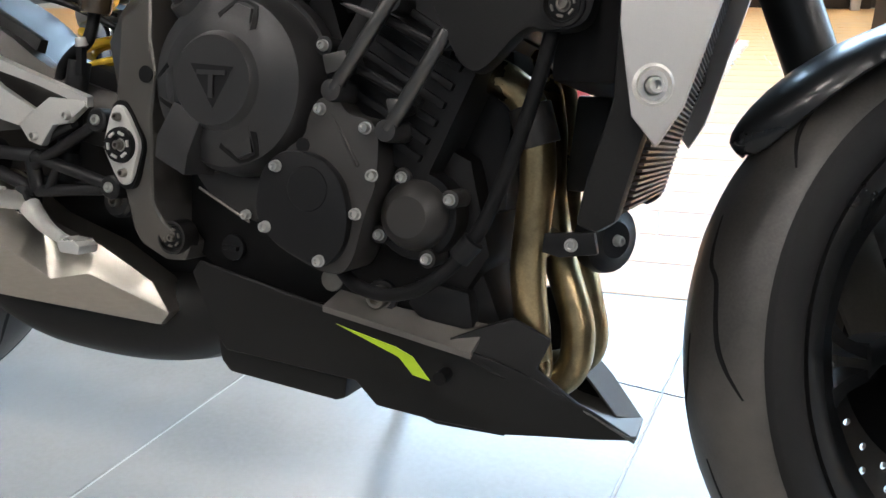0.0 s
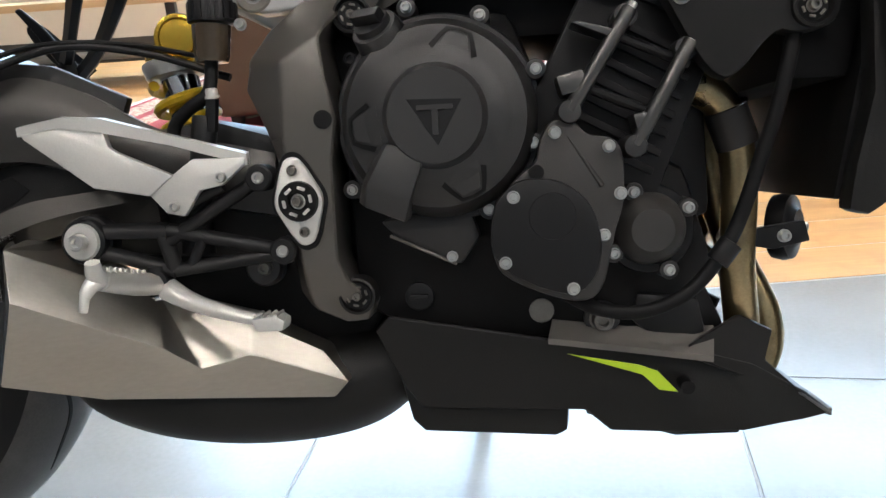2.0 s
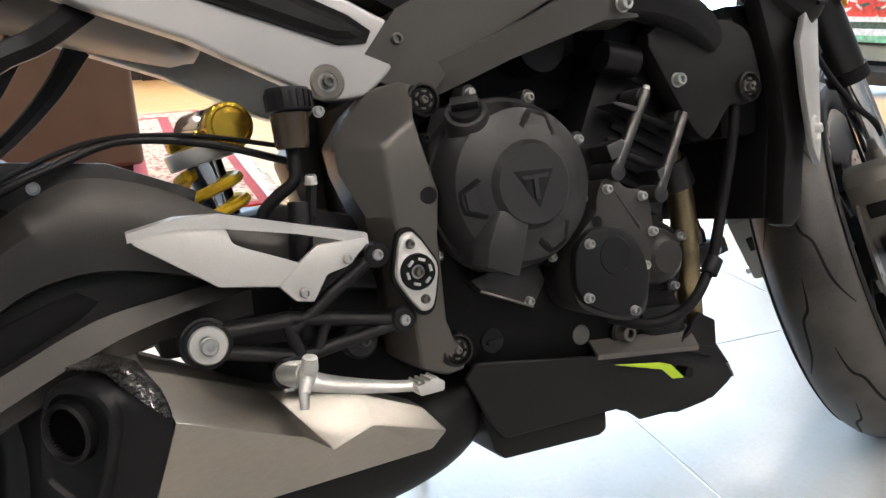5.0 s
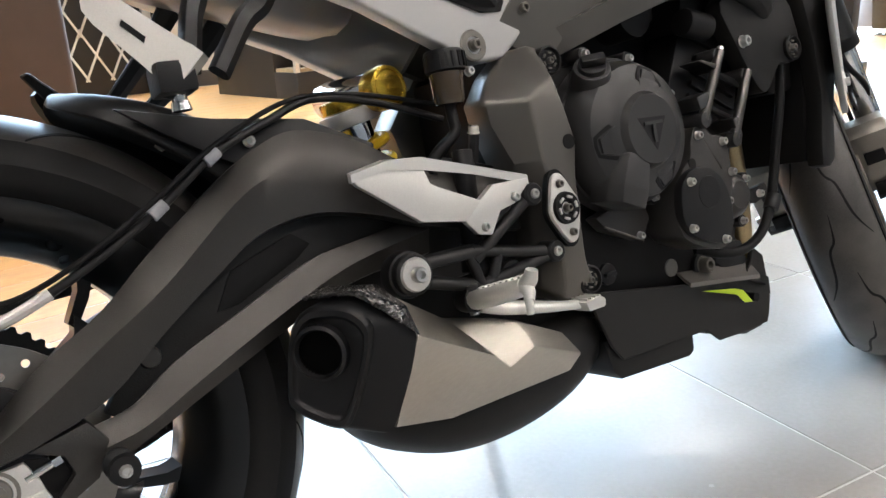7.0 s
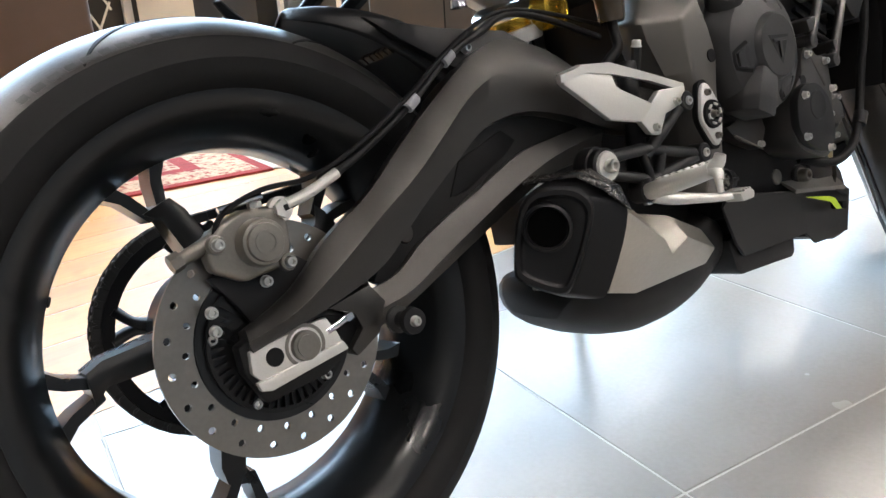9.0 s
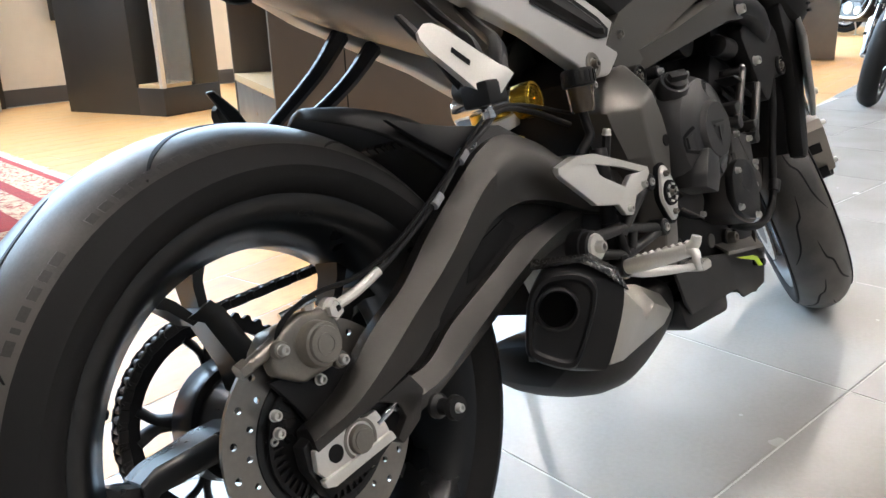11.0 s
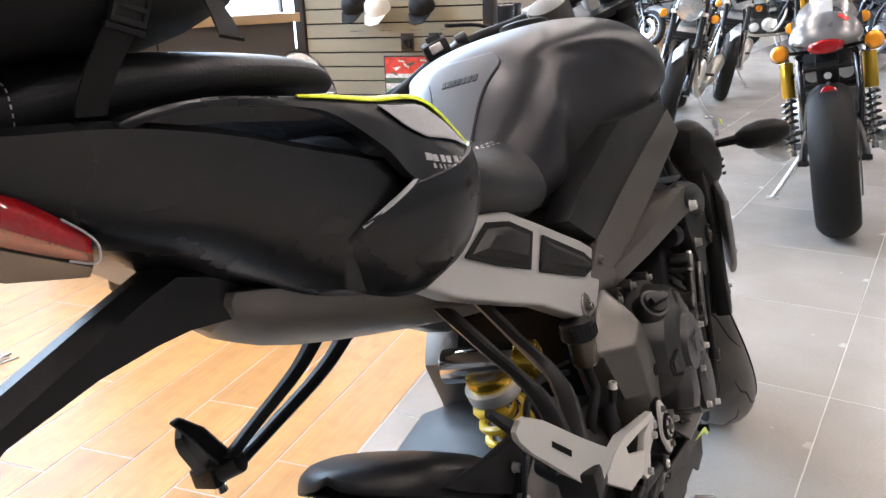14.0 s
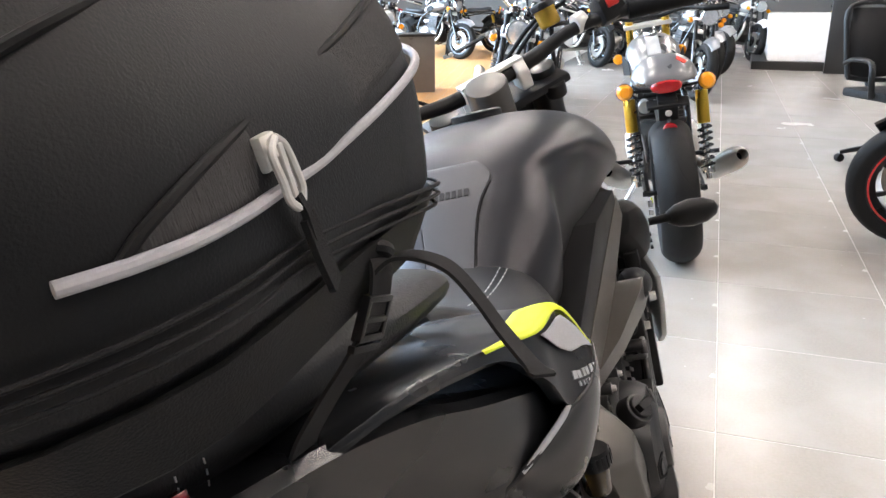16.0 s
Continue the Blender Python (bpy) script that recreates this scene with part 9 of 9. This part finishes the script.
tagged(copy_thing(retro, stand_at(11.0, -1.28, 206, True)), "dark retro roadster with wire wheels in the row", "motorcycle", ROWB)
white = show_bike(stand_at(13.4, -2.1, 195, True) @ Matrix.Rotation(radians(0), 4, "Z"), "white motorcycle parked beside a display block", WHITEP, tail="seat", wheels="wire", rim=BLACKP, group=ROWB)
black = show_bike(stand_at(7.52, 2.42, 203, True), "black retro roadster with a chrome headlamp near the planks", BLACKP, tail="seat", wheels="wire", rim=BLACKP, bars_up=0.05, group=ROWB)
tagged(copy_thing(black, stand_at(13.4, 2.9, 190, True)), "black retro roadster at the far side", "motorcycle", ROWB)
tagged(copy_thing(white, stand_at(14.6, 1.9, 190, True)), "white motorcycle at the far end", "motorcycle", ROWB)
tagged(copy_thing(retro, stand_at(7.0, 0.7, 190, True)), "dark retro roadster with wire wheels in the row", "motorcycle", ROWB)
tagged(copy_thing(black, stand_at(15.6, 0.6, 185, True)), "black retro roadster at the far end", "motorcycle", ROWB)
tagged(copy_thing(white, stand_at(14.9, -3.7, 170, True)), "white motorcycle beyond the display block", "motorcycle", ROWB)
for x, y, deg in ((12.3, 1.5, 105), (13.9, 0.2, 262), (11.9, 0.3, 215), (14.3, 3.6, 95)):
    tagged(copy_thing(black, stand_at(x, y, deg, True)), "black retro roadster parked at the far side", "motorcycle", ROWB)
for x, y, deg in ((13.2, -0.9, 205), (12.9, 2.6, 240)):
    tagged(copy_thing(retro, stand_at(x, y, deg, True)), "dark retro roadster with wire wheels at the far side", "motorcycle", ROWB)

# ---- furniture and goods ----
LEATHER = material("brown_leather", (0.085, 0.055, 0.038), 0.45, vary=0.2, bump=0.4, fine=500)
RUGRED = material("red_rug_wool", (0.30, 0.030, 0.028), 0.95, vary=0.3, grain=120, fine=900, bump=0.6)
RUGPALE = material("cream_rug_wool", (0.50, 0.36, 0.24), 0.95, vary=0.35, grain=110, fine=900, bump=0.6, stain=(0.28, 0.05, 0.04), stain_at=(0.52, 0.6))
FRINGE = material("white_rug_fringe", (0.70, 0.68, 0.62), 0.95, vary=0.1, bump=0.4)
GLASSY = material("cabinet_glass", (0.85, 0.9, 0.92), 0.05, vary=0.0, bump=0.0, trans=0.9)
DENIM = material("folded_denim", (0.06, 0.085, 0.12), 0.9, vary=0.25, grain=80, bump=0.5)
CONCRETE = material("pale_display_block", (0.55, 0.54, 0.52), 0.8, vary=0.15, bump=0.4)


def at_floor(x, y, deg, z=0.0):
    return Matrix.Translation((x, y, z)) @ Matrix.Rotation(radians(deg), 4, "Z")


def island():
    """A low unit: a drawer under a pale shelf, an open cubby above, solid side panels."""
    e = empty("display_cabinet", at_floor(1.52, 2.11, -25.2), label="charcoal display unit with a pale shelf over a drawer", category="cabinet")
    W, D, H = 0.86, 1.12, 0.92
    part("side_panel", box(0, W, 0, 0.03, 0, H, 0.002), CABINET, e)
    part("side_panel", box(0, W, D - 0.03, D, 0, H, 0.002), CABINET, e)
    part("back_panel", box(W - 0.03, W, 0.03, D - 0.03, 0, H, 0.002), CABINET, e)
    part("drawer", box(0.005, 0.03, 0.034, D - 0.034, 0.04, 0.36, 0.002), UNDER, e, "grey drawer front with a keyhole")
    part("keyhole", rod((0.006, 0.5, 0.25), (0.001, 0.5, 0.25), 0.008, seg=14), CHROME, e)
    part("drawer_body", box(0.034, W - 0.034, 0.034, D - 0.034, 0.02, 0.36, 0.002), CABINET, e)
    part("shelf", box(0.0, W - 0.034, 0.034, D - 0.034, 0.364, 0.40, 0.002), CABTOP, e, "pale wood shelf")
    part("top", box(-0.02, W + 0.02, -0.02, D + 0.02, H, H + 0.035, 0.003), CABTOP, e, "pale wood top")
    part("panel_joint", box(0.30, 0.306, -0.001, 0.001, 0.02, H - 0.02, 0), DEEP, e)
    m = at_floor(1.52, 2.11, -25.2)
    for k, (x, y, r) in enumerate(((0.22, 0.34, 15), (0.20, 0.62, -10))):
        sh = empty("shoe", m @ at_floor(x, y, r + 90, 0.40), label="dark blue riding shoe with a pale sole on the shelf", category="shoe", group="shoes on the shelf")
        part("upper", loft([[(a, -w, 0.02), (a, -w * 0.8, h), (a, w * 0.8, h), (a, w, 0.02)] for a, w, h in ((-0.14, 0.03, 0.09), (-0.08, 0.04, 0.11), (0.0, 0.042, 0.10), (0.08, 0.048, 0.065), (0.14, 0.03, 0.04))]), DENIM, sh, subsurf=2, angle=60)
        part("sole", loft([[(a, -w, 0.0), (a, -w, 0.02), (a, w, 0.02), (a, w, 0.0)] for a, w in ((-0.145, 0.03), (-0.08, 0.042), (0.0, 0.044), (0.08, 0.05), (0.145, 0.03))]), FRINGE, sh)
    for k in range(4):
        c = empty("folded_shirt", m @ at_floor(0.45, 0.2 + 0.24 * k, 3 * k - 4, H + 0.035), label="neatly folded dark shirt on the display unit", category="clothes", group="folded shirts")
        part("fold", box(-0.16, 0.16, -0.1, 0.1, 0, 0.03, 0.012, 3), DENIM if k % 2 else FABRIC, c)
        part("fold", box(-0.155, 0.155, -0.098, 0.098, 0.03, 0.055, 0.011, 3), DENIM if k % 2 else FABRIC, c)


island()


def glass_cabinet():
    e = empty("glass_cabinet", at_floor(2.46, 4.75, 12), label="black display cabinet with a narrow glass door", category="cabinet")
    part("body", joined(box(0, 0.55, 0.28, 1.1, 0, 1.9, 0.003), box(0.0, 0.55, 0, 0.28, 0, 0.2, 0.003), box(0.3, 0.55, 0.0, 0.28, 0.2, 1.9, 0.003), box(0.0, 0.3, 0, 0.28, 1.85, 1.9, 0.003)), DARKF, e)
    part("post", box(0.0, 0.035, 0.0, 0.035, 0.2, 1.85, 0.003), SILVER, e, "thin metal post")
    part("shelf", box(0.01, 0.29, 0.02, 0.27, 0.2, 0.225, 0.002), CABTOP, e, "pale wood shelf")
    part("door", box(0.04, 0.29, 0.004, 0.010, 0.23, 1.84, 0.0), GLASSY, e, "clear glass door")
    for k in range(5):
        b = empty("glass_jar", at_floor(2.46, 4.75, 12) @ at_floor(0.14 + 0.03 * (k % 2), 0.14, 0, 0.226 + 0.0), label="small glass jar inside the cabinet", category="jar", group="jars in the cabinet") if k == 0 else None
        if b:
            part("jar", lathe([(0, 0), (0.04, 0), (0.045, 0.01), (0.045, 0.10), (0.03, 0.12), (0.03, 0.13)], 24), GLASSY, b)
            part("lid", lathe([(0, 0.15), (0.033, 0.15), (0.033, 0.128), (0, 0.128)], 24), CHROME, b)


glass_cabinet()


def wall_screen():
    e = empty("wall_screen", at_floor(2.55, 6.66, 0, 0.69), label="dark framed screen mounted on the cream wall", category="screen")
    part("frame", box(0, 1.3, -0.05, 0.035, 0, 0.76, 0.006), DARKF, e)
    part("panel", box(0.03, 1.27, -0.054, -0.0505, 0.03, 0.73, 0), BLACKP, e, "switched-off glossy panel")


wall_screen()


def lattice_gate():
    e = empty("lattice_gate", at_floor(1.3, 6.45, 0), label="white folding lattice gate before a dark doorway", category="gate")
    part("backing", box(-0.3, 0.72, 0.12, 0.16, 0, 1.9, 0.002), DARKF, e, "dark doorway")
    for k in range(9):
        for d in (-1, 1):
            x = -0.15 + 0.2 * (k % 3)
            z = 0.16 + 0.36 * (k // 3)
            part("slat", moved(box(-0.009, 0.009, -0.004, 0.004, -0.24, 0.24, 0.001), Matrix.Translation((x + 0.1, 0.006 * d, z + 0.2)) @ Matrix.Rotation(radians(28 * d), 4, "Y")), FRINGE, e)
    part("gate_post", box(0.56, 0.63, -0.03, 0.03, 0, 1.9, 0.003), SILVER, e, "grey metal gate post")


lattice_gate()


def armchair():
    e = empty("armchair", at_floor(0.07, 3.02, 2), label="brown leather armchair seen from behind on the rug", category="armchair")
    part("seat", box(-0.44, 0.44, -0.26, 0.40, 0.10, 0.42, 0.04, 4), LEATHER, e)
    part("cushion", box(-0.38, 0.38, -0.24, 0.42, 0.42, 0.52, 0.035, 4), LEATHER, e)
    part("backrest", box(-0.51, 0.51, -0.42, -0.27, 0.055, 0.86, 0.03, 4), LEATHER, e)
    for sg in (-1, 1):
        part("arm", box(sg * 0.45 - 0.06, sg * 0.45 + 0.06, -0.26, 0.40, 0.08, 0.64, 0.04, 4), LEATHER, e)
        for y in (-0.36, 0.32):
            part("leg", prism([(sg * 0.44 - 0.03, 0.09), (sg * 0.44 + 0.03, 0.09), (sg * 0.44 + 0.022, 0.01), (sg * 0.44 - 0.022, 0.01)], y - 0.025, y + 0.025, 0.003), DARKF, e)


armchair()


def low_table():
    e = empty("low_table", at_floor(-1.15, 4.2, 184), label="low table with a pale wood top and dark legs", category="table")
    part("tabletop", box(0, 1.9, -0.8, 0.0, 0.50, 0.545, 0.004), CABTOP, e)
    part("shelf", box(0.05, 1.85, -0.75, -0.05, 0.16, 0.18, 0.002), DARKF, e)
    for x in (0.06, 1.84):
        for y in (-0.74, -0.06):
            part("leg", box(x - 0.03, x + 0.03, y - 0.03, y + 0.03, 0, 0.50, 0.004), DARKF, e)


low_table()


def rug():
    e = empty("rug", at_floor(-0.08, 3.25, -4), label="red patterned wool rug with white fringe", category="rug")
    part("backing", box(-1.10, 1.10, -1.25, 1.25, 0.0005, 0.009, 0.003), RUGRED, e)
    for k, (a, b, mt) in enumerate(((1.06, 1.21, RUGPALE), (0.90, 1.05, RUGRED), (0.84, 0.99, RUGPALE))):
        part("border_band", box(-a, a, -b, b, 0.009 + 0.0006 * k, 0.0096 + 0.0006 * k, 0), mt, e, "patterned border")
    part("field", box(-0.72, 0.72, -0.87, 0.87, 0.0108, 0.0116, 0), RUGRED, e)
    for i in range(5):
        for j in range(6):
            part("motif", lathe([(0, 0.0126), (0.06, 0.0124), (0.075, 0.0118), (0.075, 0.0116)], 8, (-0.56 + 0.28 * i, -0.70 + 0.28 * j, 0), (0, 0, 1)), RUGPALE, e)
    rng = random.Random(7)
    fr_ = bmesh.new()
    for sg in (-1, 1):
        for k in range(150):
            y = -1.24 + 2.48 * k / 149
            dy = rng.uniform(-0.012, 0.012)
            ln = rng.uniform(0.05, 0.075)
            vs = [fr_.verts.new(p) for p in ((sg * 1.09, y - 0.005, 0.006), (sg * 1.09, y + 0.005, 0.006), (sg * (1.10 + ln), y + dy + 0.004, 0.002), (sg * (1.10 + ln), y + dy - 0.004, 0.002))]
            fr_.faces.new(vs)
    part("fringe", fr_, FRINGE, e, "knotted white fringe", solid=0.003, kind="stuff")


rug()


def gondola():
    e = empty("slat_wall_gondola", at_floor(4.93, 2.0, 96.6), label="olive slat wall on a black wheeled base with hooks", category="display stand")
    W, H = 1.5, 2.0
    part("base", box(-0.02, W, -0.30, 0.30, 0.07, 0.15, 0.006), DARKF, e)
    part("post", box(-0.035, 0.045, -0.05, 0.05, 0.15, H, 0.004), DARKF, e)
    part("post", box(W - 0.04, W + 0.04, -0.05, 0.05, 0.15, H, 0.004), DARKF, e)
    n = 17
    for k in range(n):
        z = 0.18 + k * 0.105
        part("slat", box(0.05, W - 0.045, -0.03, 0.03, z, z + 0.095, 0.003, 1), SLAT, e)
    part("core", box(0.05, W - 0.045, -0.012, 0.012, 0.15, 0.18 + n * 0.105, 0), DEEP, e)
    for x in (0.05, W - 0.1):
        for y in (-0.24, 0.24):
            part("castor", rod((x, y - 0.015, 0.035), (x, y + 0.015, 0.035), 0.035, seg=20, bevel=0.004), DEEP, e)
    for k, (x, z) in enumerate(((0.30, 1.02), (0.55, 1.02), (0.72, 1.02), (0.95, 1.02), (0.30, 0.75), (0.52, 0.75), (0.75, 0.75), (0.98, 0.75))):
        part("hook", rod((x, 0.02, z), (x, 0.24, z + 0.01), 0.004, seg=8), CHROME, e)


gondola()
GON = at_floor(4.93, 2.0, 96.6)


def cap_on(x, z, mat, label):
    c = empty("baseball_cap", GON @ Matrix.Translation((x, 0.14, z)), label=label, category="cap", group="caps on hooks")
    part("crown", moved(lathe([(0.095, 0), (0.094, 0.03), (0.085, 0.065), (0.06, 0.095), (0.02, 0.108), (0, 0.109)], 28), Matrix.Rotation(radians(-35), 4, "X")), mat, c, angle=60)
    part("brim", moved(loft([[(-0.085, 0.06, 0.005), (-0.05, 0.16, -0.005), (0, 0.185, -0.002), (0.05, 0.16, -0.005), (0.085, 0.06, 0.005)], [(-0.085, 0.06, 0.009), (-0.05, 0.16, -0.001), (0, 0.185, 0.002), (0.05, 0.16, -0.001), (0.085, 0.06, 0.009)]]), Matrix.Rotation(radians(-35), 4, "X")), mat, c)
    part("button", lathe([(0, 0.116), (0.008, 0.112), (0.01, 0.106)], 12), mat, c)


cap_on(0.46, 0.90, FABRIC, "black baseball cap on a hook")
cap_on(0.80, 0.90, FRINGE, "white and black baseball cap on a hook")
cap_on(0.98, 0.92, FABRIC, "black baseball cap on a hook")
for k, x in enumerate((0.40, 0.62)):
    g = empty("boxed_gift", GON @ Matrix.Translation((x, 0.06, 0.60)), label="small dark carded goods hanging on a hook", category="packet", group="packets on hooks")
    part("card", box(-0.05, 0.05, -0.012, 0.0, 0, 0.13, 0.002), DARKF, g)
    part("blister", box(-0.035, 0.035, 0.0, 0.03, 0.02, 0.085, 0.008, 3), BLACKP, g)

# a small picture in red, white and green on the slat wall
pic = empty("picture_tin", GON @ Matrix.Translation((0.40, 0.045, 0.28)), label="colourful red, white and green picture panel", category="picture")
PICC = {"red": material("picture_red", (0.70, 0.06, 0.04), 0.4, vary=0.6, grain=160, bump=0), "white": material("picture_white", (0.75, 0.74, 0.70), 0.4, vary=0.5, grain=200, bump=0), "dark": material("picture_dark", (0.06, 0.10, 0.07), 0.4, vary=0.8, grain=260, bump=0), "green": material("picture_green", (0.22, 0.50, 0.30), 0.4, vary=0.6, grain=160, bump=0)}
part("backing", box(0, 0.42, -0.012, 0, 0, 0.29, 0.002), DARKF, pic)
for a, b, c in ((0.16, 0.28, "red"), (0.13, 0.16, "white"), (0.09, 0.13, "dark"), (0.05, 0.09, "white"), (0.01, 0.05, "green")):
    part("band", box(0.01, 0.41, 0.0005, 0.003, a, b, 0), PICC[c], pic)
rng_p = random.Random(3)
for k in range(14):
    x, z = rng_p.uniform(0.03, 0.38), rng_p.uniform(0.15, 0.26)
    part("streak", moved(box(-0.05, 0.05, 0.0032, 0.0045, -0.006, 0.006, 0), Matrix.Translation((x, 0, z)) @ Matrix.Rotation(rng_p.uniform(-0.7, 0.7), 4, "Y") @ Matrix.Diagonal((0.5, 1, 1, 1))), PICC["white" if k % 3 else "dark"], pic)


def office_chair():
    e = empty("office_chair", at_floor(5.4, -1.8, 205), label="black mesh office chair with armrests on a star base", category="chair")
    part("seat", box(-0.24, 0.24, -0.24, 0.24, 0.44, 0.50, 0.025, 3), FABRIC, e)
    bk = part("backrest", tube([(-0.25, -0.20, 0.56), (-0.30, -0.21, 0.80), (-0.33, -0.18, 1.02), (-0.33, 0.18, 1.02), (-0.30, 0.21, 0.80), (-0.25, 0.20, 0.56), (-0.25, 0.0, 0.54), (-0.25, -0.20, 0.56)], 0.018, 10, 4), BLACK, e, "black curved frame")
    part("mesh", loft([[(-0.25, -0.19, 0.56), (-0.22, 0, 0.56), (-0.25, 0.19, 0.56)], [(-0.30, -0.20, 0.80), (-0.28, 0, 0.80), (-0.30, 0.20, 0.80)], [(-0.33, -0.17, 1.01), (-0.32, 0, 1.01), (-0.33, 0.17, 1.01)]], closed=False, caps=False), FABRIC, bk, "stretched mesh", solid=0.004)
    part("back_stem", tube([(-0.15, 0, 0.44), (-0.27, 0, 0.48), (-0.29, 0, 0.62)], 0.022, 10, 4), BLACK, e)
    for sg in (-1, 1):
        part("armrest", tube([(0.05, sg * 0.25, 0.46), (0.08, sg * 0.29, 0.56), (0.05, sg * 0.29, 0.68), (-0.12, sg * 0.28, 0.69), (-0.22, sg * 0.26, 0.66)], 0.02, 10, 4, 0.7), BLACK, e)
    part("gas_column", rod((0, 0, 0.10), (0, 0, 0.44), 0.028, 0.02, 18), CHROME, e)
    for k in range(5):
        a = radians(72 * k + 20)
        lg = part("base_arm", tube([(0.02 * math.cos(a), 0.02 * math.sin(a), 0.12), (0.16 * math.cos(a), 0.16 * math.sin(a), 0.10), (0.29 * math.cos(a), 0.29 * math.sin(a), 0.065)], [0.03, 0.024, 0.018], 8, 4, 0.7), BLACK, e)
        part("castor", rod((0.29 * math.cos(a) - 0.02, 0.29 * math.sin(a), 0.028), (0.29 * math.cos(a) + 0.02, 0.29 * math.sin(a), 0.028), 0.028, seg=16, bevel=0.004), DEEP, lg)


office_chair()

# the pale display block with a dark post, far off
blk_ = empty("display_block", at_floor(12.0, -2.6, -8), label="pale stone-faced display block on a dark plinth", category="display block")
part("plinth", box(-0.1, 2.0, -1.3, 0.7, 0, 0.12, 0.01), DARKF, blk_)
part("block", prism([(0.0, 0.12), (1.9, 0.12), (1.9, 0.75), (0.75, 0.72), (0.1, 0.25)], -1.1, 0.5, 0.04), CONCRETE, blk_, "rough pale stone block")
post = empty("sign_post", at_floor(11.6, -2.95, -10), label="tall dark sign post with a white head panel", category="sign")
part("post", box(-0.06, 0.06, -0.16, 0.16, 0, 1.0, 0.006), DARKF, post)
part("head", box(-0.06, 0.06, -0.16, 0.16, 1.0, 1.9, 0.006), FRINGE, post, "white panel")
case = empty("storage_box", at_floor(8.7, 2.30, 20), label="dark grey storage box standing on the planks", category="box")
part("body", box(-0.2, 0.2, -0.2, 0.2, 0, 0.62, 0.01), UNDER, case)
part("lid", box(-0.21, 0.21, -0.21, 0.21, 0.62, 0.65, 0.006), DARKF, case)
# tub chairs by the far windows
def tub_chair(m):
    e = empty("tub_chair", m, label="glossy black tub chair near the windows", category="armchair", group="tub chairs")
    part("shell", loft([[(r * math.cos(radians(a)), r * 1.05 * math.sin(radians(a)), z) for a in range(40, 325, 15)] + [((r - 0.08) * math.cos(radians(a)), (r - 0.08) * 1.05 * math.sin(radians(a)), z) for a in range(310, 34, -15)] for r, z in ((0.36, 0.10), (0.42, 0.40), (0.43, 0.78), (0.42, 0.80))]), BLACKP, e, angle=50)
    part("seat", lathe([(0, 0.46), (0.30, 0.46), (0.34, 0.42), (0.34, 0.12), (0, 0.12)], 32), LEATHER, e)
    part("foot", lathe([(0, 0), (0.26, 0), (0.26, 0.02), (0.05, 0.04), (0.05, 0.12), (0, 0.12)], 28), CHROME, e)
    return e


tub = tub_chair(at_floor(9.6, 4.1, 140))
copy_thing(tub, at_floor(10.9, 4.5, 150))
